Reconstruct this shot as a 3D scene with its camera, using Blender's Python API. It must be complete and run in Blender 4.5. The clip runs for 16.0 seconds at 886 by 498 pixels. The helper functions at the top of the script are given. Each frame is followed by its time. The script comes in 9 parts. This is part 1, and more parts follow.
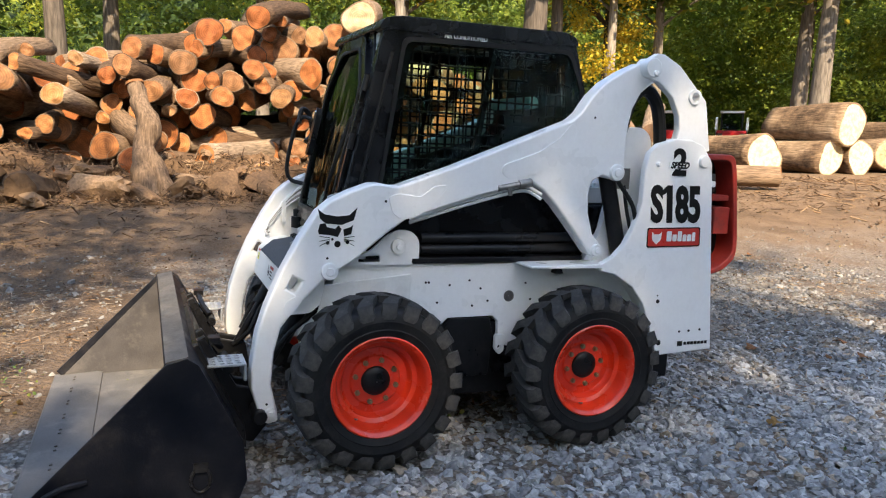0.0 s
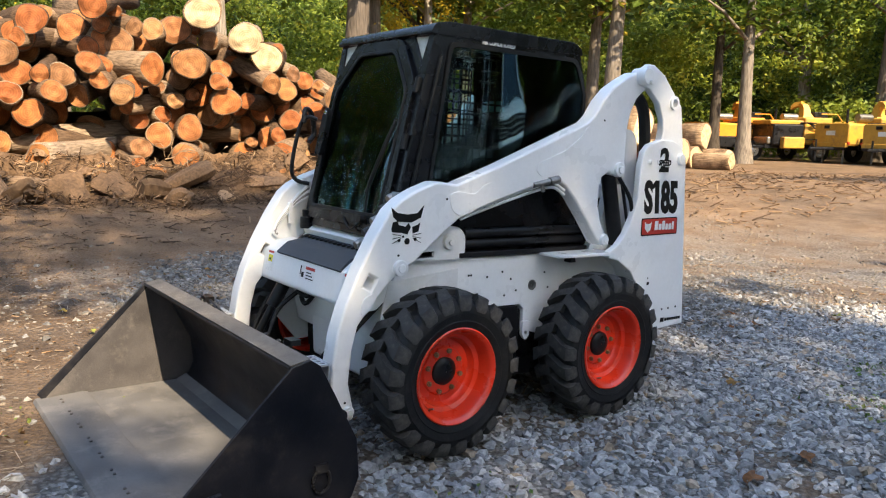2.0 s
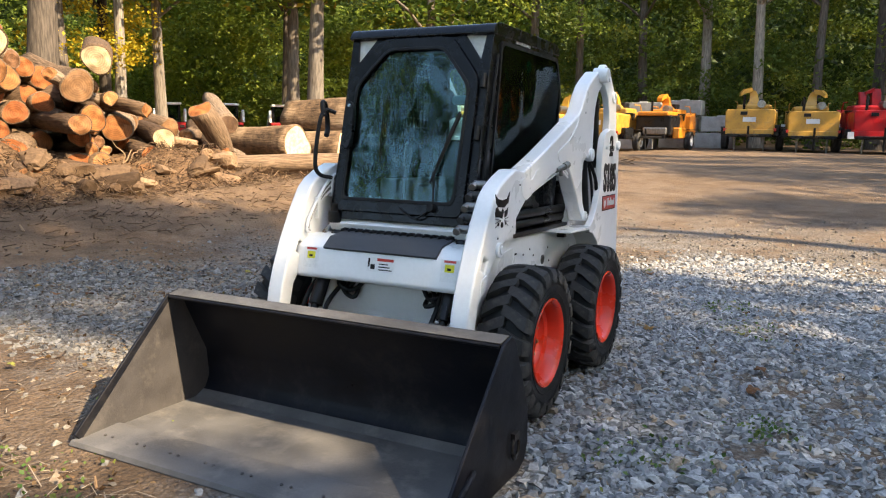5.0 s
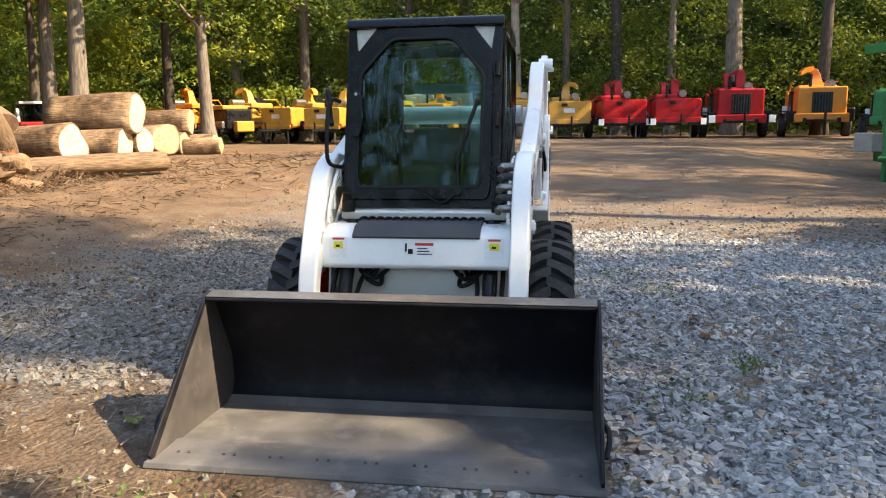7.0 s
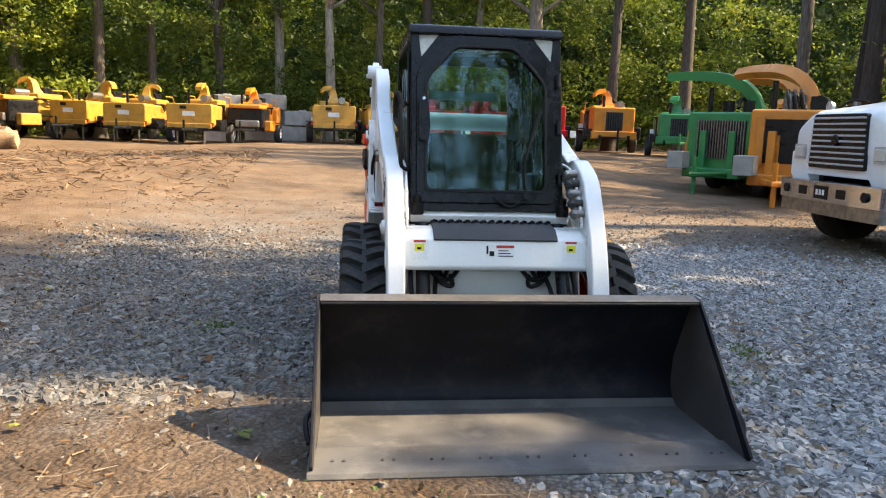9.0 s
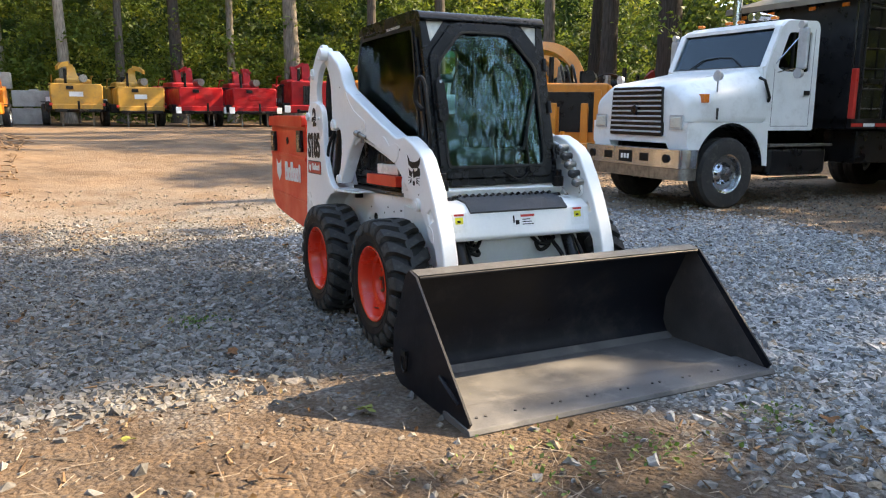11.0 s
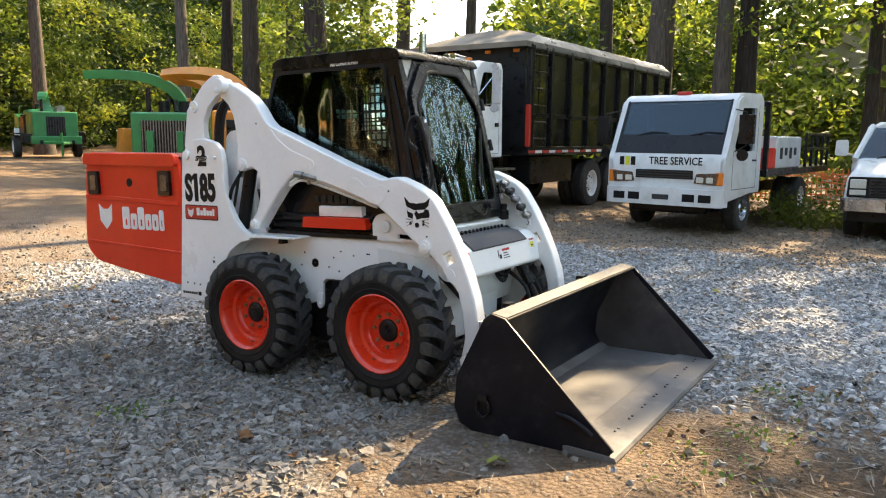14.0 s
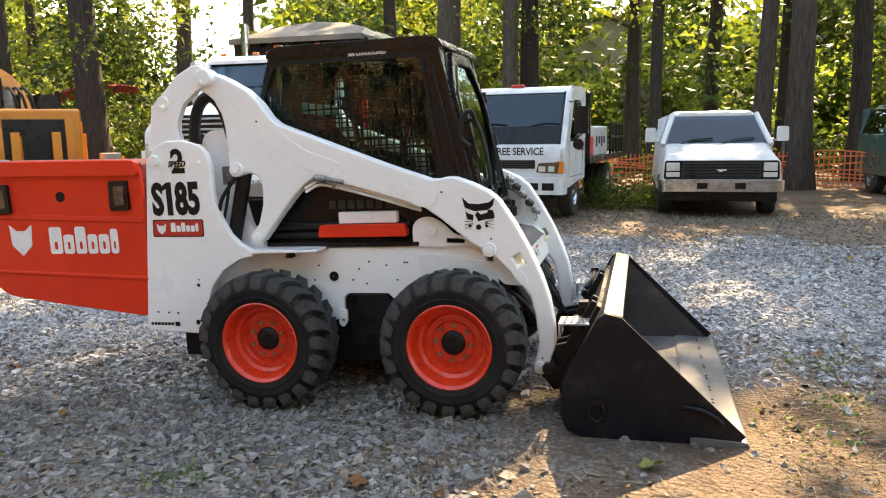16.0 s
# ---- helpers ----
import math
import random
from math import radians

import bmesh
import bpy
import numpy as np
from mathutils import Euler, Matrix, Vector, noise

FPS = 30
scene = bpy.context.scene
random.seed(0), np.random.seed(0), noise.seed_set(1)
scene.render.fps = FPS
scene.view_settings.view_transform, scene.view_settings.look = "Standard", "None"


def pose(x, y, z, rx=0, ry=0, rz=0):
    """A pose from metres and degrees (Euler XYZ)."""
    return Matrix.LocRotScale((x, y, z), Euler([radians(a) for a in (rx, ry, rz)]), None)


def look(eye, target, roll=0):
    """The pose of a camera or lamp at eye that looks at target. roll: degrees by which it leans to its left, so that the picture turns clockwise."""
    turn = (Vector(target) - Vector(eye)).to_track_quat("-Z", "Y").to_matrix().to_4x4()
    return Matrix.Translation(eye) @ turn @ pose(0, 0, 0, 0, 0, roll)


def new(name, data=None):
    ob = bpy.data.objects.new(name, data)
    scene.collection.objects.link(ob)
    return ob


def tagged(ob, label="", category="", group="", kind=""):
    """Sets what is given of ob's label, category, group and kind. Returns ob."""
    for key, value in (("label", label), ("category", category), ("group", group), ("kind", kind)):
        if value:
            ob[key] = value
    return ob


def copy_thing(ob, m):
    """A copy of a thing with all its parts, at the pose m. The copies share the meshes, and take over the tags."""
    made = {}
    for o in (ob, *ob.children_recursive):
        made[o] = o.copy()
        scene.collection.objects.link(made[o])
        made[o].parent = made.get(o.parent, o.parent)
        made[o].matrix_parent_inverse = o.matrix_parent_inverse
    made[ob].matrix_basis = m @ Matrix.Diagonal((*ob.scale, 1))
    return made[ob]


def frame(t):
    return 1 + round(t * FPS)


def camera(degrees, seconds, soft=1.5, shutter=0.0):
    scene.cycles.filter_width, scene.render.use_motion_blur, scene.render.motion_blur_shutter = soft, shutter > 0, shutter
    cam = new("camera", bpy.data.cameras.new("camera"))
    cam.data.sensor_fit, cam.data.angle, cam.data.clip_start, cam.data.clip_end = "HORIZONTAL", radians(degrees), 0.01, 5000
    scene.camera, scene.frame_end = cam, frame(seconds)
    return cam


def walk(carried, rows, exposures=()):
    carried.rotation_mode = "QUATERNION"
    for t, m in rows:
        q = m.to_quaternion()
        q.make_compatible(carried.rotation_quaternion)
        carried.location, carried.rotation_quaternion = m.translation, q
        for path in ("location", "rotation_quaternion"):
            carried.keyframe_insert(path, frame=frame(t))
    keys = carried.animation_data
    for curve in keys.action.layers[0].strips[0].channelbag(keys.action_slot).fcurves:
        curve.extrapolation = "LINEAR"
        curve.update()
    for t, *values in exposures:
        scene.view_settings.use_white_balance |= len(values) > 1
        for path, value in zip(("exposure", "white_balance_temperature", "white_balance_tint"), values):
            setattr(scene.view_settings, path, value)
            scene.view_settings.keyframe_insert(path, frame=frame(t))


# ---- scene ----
cam = camera(60.9, 16.0, 1.15)
PATH = [
    (0, (3.552, -1.329, 1.431), (1.715, -0.604, 1.117), 0.8),
    (0.5, (3.477, -1.608, 1.443), (1.699, -0.761, 1.099), 0.6),
    (1, (3.336, -1.832, 1.428), (1.614, -0.877, 1.078), 1.0),
    (1.5, (3.246, -2.133, 1.425), (1.607, -1.035, 1.098), 1.1),
    (2, (3.148, -2.403, 1.421), (1.578, -1.202, 1.113), 1.1),
    (2.5, (2.947, -2.646, 1.402), (1.46, -1.34, 1.115), 1.2),
    (3, (2.77, -2.944, 1.414), (1.392, -1.522, 1.129), 1.4),
    (3.5, (2.569, -3.159, 1.399), (1.295, -1.649, 1.089), 1.7),
    (4, (2.355, -3.397, 1.417), (1.2, -1.796, 1.095), 1.4),
    (6.5, (1.041, -4.21, 1.368), (0.566, -2.294, 1.047), -0.6),
    (7, (0.707, -4.337, 1.366), (0.393, -2.39, 1.031), -0.7),
    (7.5, (0.371, -4.397, 1.333), (0.167, -2.439, 0.983), -0.4),
    (8, (0.024, -4.471, 1.352), (-0.041, -2.5, 1.022), 0.1),
    (10.5, (-1.88, -4.398, 1.348), (-1.163, -2.56, 1.02), 1.8),
    (11, (-2.241, -4.322, 1.357), (-1.361, -2.563, 0.992), 0.5),
    (11.5, (-2.56, -4.158, 1.35), (-1.514, -2.495, 0.975), 0.5),
    (12, (-2.907, -3.998, 1.354), (-1.716, -2.434, 0.985), 1.3),
    (12.5, (-3.189, -3.755, 1.356), (-1.861, -2.307, 0.984), 1.3),
    (13, (-3.411, -3.495, 1.378), (-1.945, -2.179, 1.035), 1.0),
    (13.5, (-3.643, -3.213, 1.409), (-2.058, -2.034, 1.096), 0.2),
    (14, (-3.799, -2.868, 1.42), (-2.141, -1.789, 1.127), 0.5),
    (14.5, (-3.983, -2.512, 1.416), (-2.247, -1.564, 1.123), 0.6),
    (15, (-4.071, -2.128, 1.403), (-2.28, -1.297, 1.086), -0.3),
    (15.5, (-4.116, -1.723, 1.417), (-2.271, -1.02, 1.095), -0.9),
    (16, (-4.17, -1.358, 1.43), (-2.259, -0.856, 1.121), -0.8),
]
walk(cam, [(t, look(eye, target, roll)) for t, eye, target, roll in PATH], [(0.0, 2.1, 6900, 10), (4.0, 2.15, 7300, 10), (7.0, 2.2, 7500, 10), (11.0, 2.5, 7600, 10), (13.0, 2.63, 8300, 9), (15.0, 2.87, 9000, 11), (16.0, 2.98, 9400, 12)])

# ---------------------------------------------------------------- light
SUN_AZ, SUN_EL = -7.0, 41.0          # degrees: direction to the sun in plan, height
world = bpy.data.worlds.new("sky")
scene.world = world
world.use_nodes = True
wn = world.node_tree.nodes
sky = wn.new("ShaderNodeTexSky")
sky.sky_type = "NISHITA"
sky.sun_disc = False
sky.sun_elevation = radians(SUN_EL)
sky.sun_rotation = radians(90 - SUN_AZ)
sky.air_density, sky.dust_density = 1.0, 0.8
wn["Background"].inputs[1].default_value = 0.15
world.node_tree.links.new(sky.outputs[0], wn["Background"].inputs[0])
sun_data = bpy.data.lights.new("sun", "SUN")
sun_data.energy, sun_data.angle, sun_data.color = 3.4, radians(0.55), (1.0, 0.86, 0.66)
sun = new("sun", sun_data)
_d = Vector((math.cos(radians(SUN_AZ)) * math.cos(radians(SUN_EL)), math.sin(radians(SUN_AZ)) * math.cos(radians(SUN_EL)), math.sin(radians(SUN_EL))))
sun.matrix_world = look(_d * 60, (0, 0, 0))

# ---------------------------------------------------------------- materials
def mat(name, c1, c2=None, scale=6.0, rough=0.5, metal=0.0, bump=0.15, fine=60.0, coat=0.0, dirt=None, dirt_amt=0.0, dirt_scale=3.0, rvar=0.15, grain=0.5, spec=0.5):
    """Two-scale procedural paint, metal or rubber: tone varies with a broad and a fine noise, with stains of the colour dirt."""
    m = bpy.data.materials.new(name)
    m.use_nodes = True
    nt = m.node_tree
    N, L = nt.nodes, nt.links
    p = N["Principled BSDF"]
    tc = N.new("ShaderNodeTexCoord")

    def noise_tex(s, detail=4.0, r=0.6):
        n = N.new("ShaderNodeTexNoise")
        n.inputs["Scale"].default_value, n.inputs["Detail"].default_value, n.inputs["Roughness"].default_value = s, detail, r
        L.new(tc.outputs["Object"], n.inputs["Vector"])
        return n

    def ramp(src, a, b, ca, cb):
        r = N.new("ShaderNodeValToRGB")
        e = r.color_ramp.elements
        e[0].position, e[1].position, e[0].color, e[1].color = a, b, (*ca, 1), (*cb, 1)
        L.new(src, r.inputs[0])
        return r
    c2 = c2 or tuple(v * 0.8 for v in c1)
    broad, small = noise_tex(scale), noise_tex(fine, 6)
    col = ramp(broad.outputs["Fac"], 0.35, 0.68, c1, c2).outputs[0]
    mix = N.new("ShaderNodeMix")
    mix.data_type, mix.blend_type = "RGBA", "MULTIPLY"
    mix.inputs["Factor"].default_value = grain
    L.new(col, mix.inputs["A"])
    L.new(ramp(small.outputs["Fac"], 0.3, 0.7, (0.75, 0.75, 0.75), (1.1, 1.1, 1.1)).outputs[0], mix.inputs["B"])
    out = mix.outputs["Result"]
    if dirt:
        st = noise_tex(dirt_scale, 8, 0.72)
        fac = ramp(st.outputs["Fac"], 0.52, 0.70, (0, 0, 0), (dirt_amt,) * 3)
        m2 = N.new("ShaderNodeMix")
        m2.data_type = "RGBA"
        L.new(fac.outputs[0], m2.inputs["Factor"])
        L.new(out, m2.inputs["A"])
        m2.inputs["B"].default_value = (*dirt, 1)
        out = m2.outputs["Result"]
    L.new(out, p.inputs["Base Color"])
    rr = ramp(broad.outputs["Fac"], 0.3, 0.7, (max(0.02, rough - rvar),) * 3, (min(1, rough + rvar),) * 3)
    L.new(rr.outputs[0], p.inputs["Roughness"])
    p.inputs["Metallic"].default_value = metal
    p.inputs["Specular IOR Level"].default_value = spec
    p.inputs["Coat Weight"].default_value = coat
    if bump:
        bn = N.new("ShaderNodeBump")
        bn.inputs["Strength"].default_value, bn.inputs["Distance"].default_value = bump, 0.01
        L.new(small.outputs["Fac"], bn.inputs["Height"])
        L.new(bn.outputs[0], p.inputs["Normal"])
    return m


def varied(name, stops, rough=0.8, bump=0.3, fine=40.0, per="island", trans=0.0, streak=None, spec=0.5, tones=(0.55, 1.2)):
    """Pieces that differ from one another: the tone is picked per island of the mesh or per object."""
    m = bpy.data.materials.new(name)
    m.use_nodes = True
    nt = m.node_tree
    N, L = nt.nodes, nt.links
    p = N["Principled BSDF"]
    src = N.new("ShaderNodeNewGeometry").outputs["Random Per Island"] if per == "island" else N.new("ShaderNodeObjectInfo").outputs["Random"]
    r = N.new("ShaderNodeValToRGB")
    e = r.color_ramp.elements
    while len(e) < len(stops):
        e.new(0.5)
    for k, (pos, c) in enumerate(stops):
        e[k].position, e[k].color = pos, (*c, 1)
    tc = N.new("ShaderNodeTexCoord")
    if per == "noise":
        nb = N.new("ShaderNodeTexNoise")
        nb.inputs["Scale"].default_value, nb.inputs["Detail"].default_value, nb.inputs["Roughness"].default_value = 0.5, 9, 0.75
        L.new(tc.outputs["Object"], nb.inputs["Vector"])
        src = nb.outputs["Fac"]
    L.new(src, r.inputs[0])
    n = N.new("ShaderNodeTexNoise")
    n.inputs["Scale"].default_value, n.inputs["Detail"].default_value = fine, 6
    vec = tc.outputs["Object"]
    if streak:
        mp = N.new("ShaderNodeMapping")
        mp.inputs["Scale"].default_value = streak
        L.new(vec, mp.inputs["Vector"])
        vec = mp.outputs[0]
    L.new(vec, n.inputs["Vector"])
    r2 = N.new("ShaderNodeValToRGB")
    r2.color_ramp.elements[0].position, r2.color_ramp.elements[1].position = 0.3, 0.7
    r2.color_ramp.elements[0].color, r2.color_ramp.elements[1].color = (tones[0], tones[0], tones[0], 1), (tones[1], tones[1], tones[1], 1)
    L.new(n.outputs["Fac"], r2.inputs[0])
    mix = N.new("ShaderNodeMix")
    mix.data_type, mix.blend_type = "RGBA", "MULTIPLY"
    mix.inputs["Factor"].default_value = 0.8
    L.new(r.outputs[0], mix.inputs["A"])
    L.new(r2.outputs[0], mix.inputs["B"])
    L.new(mix.outputs["Result"], p.inputs["Base Color"])
    p.inputs["Roughness"].default_value = rough
    p.inputs["Specular IOR Level"].default_value = spec
    if bump:
        bn = N.new("ShaderNodeBump")
        bn.inputs["Strength"].default_value, bn.inputs["Distance"].default_value = bump, 0.02
        L.new(n.outputs["Fac"], bn.inputs["Height"])
        L.new(bn.outputs[0], p.inputs["Normal"])
    if trans:
        t = N.new("ShaderNodeBsdfTranslucent")
        L.new(mix.outputs["Result"], t.inputs["Color"])
        ms = N.new("ShaderNodeMixShader")
        ms.inputs[0].default_value = trans
        L.new(p.outputs[0], ms.inputs[1])
        L.new(t.outputs[0], ms.inputs[2])
        L.new(ms.outputs[0], N["Material Output"].inputs["Surface"])
    return m


def glass(name, tint=(0.75, 0.86, 0.84), gloss=0.12, wave=0.0, rough=0.02, wave_scale=(3.0, 3.0, 1.0), coat=(1.0, 1.0, 1.0)):
    m = bpy.data.materials.new(name)
    m.use_nodes = True
    nt = m.node_tree
    N, L = nt.nodes, nt.links
    N.remove(N["Principled BSDF"])
    tr, gl, ms, fr, ad = (N.new(k) for k in ("ShaderNodeBsdfTransparent", "ShaderNodeBsdfGlossy", "ShaderNodeMixShader", "ShaderNodeFresnel", "ShaderNodeMath"))
    tr.inputs[0].default_value = (*tint, 1)
    gl.inputs["Roughness"].default_value = rough
    gl.inputs["Color"].default_value = (*coat, 1)
    ad.operation = "ADD"
    ad.inputs[1].default_value = gloss
    L.new(fr.outputs[0], ad.inputs[0])
    L.new(ad.outputs[0], ms.inputs[0])
    L.new(tr.outputs[0], ms.inputs[1])
    L.new(gl.outputs[0], ms.inputs[2])
    L.new(ms.outputs[0], N["Material Output"].inputs["Surface"])
    if wave:
        tc, mp, n, bn = (N.new(k) for k in ("ShaderNodeTexCoord", "ShaderNodeMapping", "ShaderNodeTexNoise", "ShaderNodeBump"))
        mp.inputs["Scale"].default_value = wave_scale
        n.inputs["Scale"].default_value, n.inputs["Detail"].default_value = 2.2, 0.0
        bn.inputs["Strength"].default_value, bn.inputs["Distance"].default_value = wave, 0.03
        L.new(tc.outputs["Object"], mp.inputs["Vector"])
        L.new(mp.outputs[0], n.inputs["Vector"])
        L.new(n.outputs["Fac"], bn.inputs["Height"])
        L.new(bn.outputs[0], gl.inputs["Normal"])
    return m


WHITE = mat("white_paint", (0.86, 0.86, 0.845), (0.825, 0.825, 0.81), 2.5, 0.36, 0, 0.03, 50, 0.15, (0.5, 0.47, 0.41), 0.10, 7, grain=0.12)
WHITE_OLD = mat("old_white_paint", (0.78, 0.78, 0.76), (0.71, 0.71, 0.69), 2, 0.38, 0, 0.03, 50, 0.2, (0.4, 0.37, 0.31), 0.3, 4, grain=0.15)
DUSTY_WHITE = mat("dusty_white_paint", (0.66, 0.665, 0.655), (0.58, 0.58, 0.565), 2, 0.4, 0, 0.03, 50, 0.12, (0.36, 0.33, 0.28), 0.35, 4, grain=0.15)
BLACK = mat("black_paint", (0.006, 0.006, 0.007), (0.011, 0.011, 0.012), 5, 0.34, 0, 0.05, 70, 0, (0.04, 0.037, 0.034), 0.25, 8, spec=0.25)
SATIN = mat("satin_black_trim", (0.004, 0.0045, 0.006), (0.007, 0.0075, 0.009), 8, 0.26, 0, 0.04, 120, 0, (0.02, 0.019, 0.018), 0.3, 7, spec=0.28)
BUCKET_OUT = mat("bucket_black_paint", (0.005, 0.006, 0.009), (0.011, 0.011, 0.015), 5, 0.42, 0, 0.1, 90, 0, (0.05, 0.044, 0.037), 0.35, 5, spec=0.16)
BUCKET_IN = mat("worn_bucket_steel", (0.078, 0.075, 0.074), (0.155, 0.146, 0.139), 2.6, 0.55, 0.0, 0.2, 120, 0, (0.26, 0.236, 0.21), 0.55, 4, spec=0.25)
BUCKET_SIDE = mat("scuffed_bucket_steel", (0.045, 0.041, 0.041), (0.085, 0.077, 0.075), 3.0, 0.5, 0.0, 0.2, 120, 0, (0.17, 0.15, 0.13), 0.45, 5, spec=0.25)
LIP_STEEL = mat("rubbed_lip_steel", (0.125, 0.117, 0.11), (0.075, 0.071, 0.068), 5.0, 0.45, 0.3, 0.15, 120, 0, (0.24, 0.22, 0.195), 0.5, 6, spec=0.3)
BOX_BLACK = mat("glossy_black_panel", (0.005, 0.005, 0.006), (0.009, 0.009, 0.01), 1.2, 0.16, 0, 0.03, 8, 0.2, (0.03, 0.028, 0.025), 0.3, 3)
STEEL = mat("bare_steel", (0.32, 0.31, 0.29), (0.2, 0.19, 0.18), 12, 0.42, 0.9, 0.1, 120)
BRASS = mat("dull_brass_nut", (0.34, 0.26, 0.14), (0.22, 0.17, 0.1), 20, 0.4, 0.6, 0.1, 120)
CHROME = mat("chrome", (0.55, 0.6, 0.66), (0.44, 0.48, 0.53), 4, 0.2, 1.0, 0.03, 60, 0, (0.18, 0.165, 0.15), 0.5, 8, 0.1)
RUBBER = mat("tyre_rubber", (0.024, 0.024, 0.024), (0.045, 0.043, 0.041), 7, 0.8, 0, 0.3, 90, 0, (0.12, 0.108, 0.093), 0.5, 10, spec=0.35)
RUBBER_SIDE = mat("tyre_sidewall_rubber", (0.008, 0.008, 0.009), (0.015, 0.015, 0.015), 6, 0.5, 0, 0.1, 120, 0, (0.05, 0.047, 0.043), 0.4, 9, spec=0.22)
RIM_RED = mat("orange_red_wheel_paint", (0.75, 0.04, 0.012), (0.66, 0.032, 0.01), 6, 0.3, 0, 0.03, 60, 0.2, (0.4, 0.06, 0.03), 0.2, 14, grain=0.2)
RED = mat("red_paint", (0.8, 0.042, 0.016), (0.72, 0.034, 0.014), 2.5, 0.42, 0, 0.03, 60, 0.05, (0.45, 0.05, 0.035), 0.25, 6, grain=0.2, spec=0.25)
# Red at under half of RED's strength, with dark stains.
RED_SHADE = mat("dark_stained_red_paint", (0.36, 0.025, 0.015), (0.25, 0.02, 0.012), 4, 0.55, 0, 0.1, 60, 0, (0.06, 0.03, 0.025), 0.6, 6)
LABEL_RED = mat("red_label", (0.55, 0.03, 0.02), (0.5, 0.03, 0.02), 6, 0.4, 0, 0)
INK = mat("black_decal", (0.006, 0.006, 0.006), (0.009, 0.009, 0.009), 20, 0.5, 0, 0, spec=0.2)
PAPER = mat("white_decal", (0.82, 0.82, 0.8), (0.78, 0.78, 0.76), 20, 0.5, 0, 0)
YELLOW_DECAL = mat("yellow_decal", (0.75, 0.68, 0.03), (0.7, 0.62, 0.03), 20, 0.5, 0, 0)
HOSE = mat("black_hose", (0.007, 0.007, 0.007), (0.012, 0.012, 0.012), 20, 0.5, 0, 0.15, 200, spec=0.25)
TREAD = mat("grey_grip_tread", (0.055, 0.06, 0.07), (0.08, 0.083, 0.09), 14, 0.85, 0, 0.5, 300)
CLOTH = mat("dark_seat_vinyl", (0.03, 0.03, 0.032), (0.05, 0.05, 0.05), 9, 0.7, 0, 0.2, 150)
PALE_BLUE = mat("pale_blue_bar", (0.25, 0.5, 0.52), (0.2, 0.42, 0.45), 9, 0.5, 0, 0.1, 90)
DOOR_GLASS = glass("door_glass", (0.74, 0.9, 0.86), 0.03, 0.2, 0.04, (4.4, 4.4, 0.12), (0.45, 0.6, 0.62))
SIDE_GLASS = glass("side_window_glass", (0.84, 0.94, 0.91), -0.012, 0.3, 0.03, (4.0, 4.0, 1.2), (0.32, 0.37, 0.37))
CAR_GLASS = glass("vehicle_glass", (0.34, 0.42, 0.43), 0.03, 0.14, 0.02, (1.6, 1.6, 1.6), (0.55, 0.66, 0.74))
MIRROR_SHELL = mat("brushed_mirror_shell", (0.5, 0.52, 0.54), (0.4, 0.415, 0.43), 6, 0.4, 0.35, 0.05, 90, 0, (0.2, 0.18, 0.15), 0.3, 8)
LAMP_GLASS = mat("lamp_lens", (0.62, 0.6, 0.52), (0.5, 0.48, 0.42), 30, 0.15, 0, 0.2, 200, 0.5)
DARK_LENS = mat("dark_lamp_lens", (0.05, 0.035, 0.03), (0.1, 0.06, 0.04), 30, 0.2, 0, 0.2, 200, 0.5)
AMBER = mat("amber_lens", (0.75, 0.2, 0.02), (0.65, 0.15, 0.02), 30, 0.25, 0, 0.1, 200, 0.4)
GRILLE = mat("grey_plastic", (0.03, 0.03, 0.03), (0.045, 0.045, 0.045), 12, 0.55, 0, 0.1, spec=0.3)

# ---------------------------------------------------------------- mesh helpers
from mathutils.geometry import tessellate_polygon


SHAPE = []


def part(name, bm, material, parent=None, label="", bevel=0.0, smooth=35.0, segs=2):
    """Links a bmesh as one mesh object, under a thing or a part."""
    me = bpy.data.meshes.new(name)
    for m in SHAPE:
        bm.transform(m)
    bmesh.ops.recalc_face_normals(bm, faces=bm.faces)
    bm.to_mesh(me)
    bm.free()
    for m in (material if isinstance(material, (list, tuple)) else [material]):
        me.materials.append(m)
    if smooth:
        me.polygons.foreach_set("use_smooth", [True] * len(me.polygons))
        me.set_sharp_from_angle(angle=radians(smooth))
    ob = new(name, me)
    if parent is not None:
        ob.parent = parent
    if label:
        ob["label"] = label
    if bevel:
        b = ob.modifiers.new("bevel", "BEVEL")
        b.width, b.segments, b.limit_method, b.angle_limit = bevel, segs, "ANGLE", radians(40)
        b.harden_normals = True
    return ob


def thing(name, m, label, category, group="", kind=""):
    ob = new(name)
    ob.empty_display_size = 0.2
    ob.matrix_world = m
    return tagged(ob, label, category, group, kind)


def box(bm, x0, x1, y0, y1, z0, z1):
    v = [bm.verts.new(p) for p in ((x0, y0, z0), (x1, y0, z0), (x1, y1, z0), (x0, y1, z0), (x0, y0, z1), (x1, y0, z1), (x1, y1, z1), (x0, y1, z1))]
    for f in ((0, 3, 2, 1), (4, 5, 6, 7), (0, 1, 5, 4), (1, 2, 6, 5), (2, 3, 7, 6), (3, 0, 4, 7)):
        bm.faces.new([v[i] for i in f])
    return v


AX = {"x": lambda a, u, v: (a, u, v), "y": lambda a, u, v: (u, a, v), "z": lambda a, u, v: (u, v, a)}


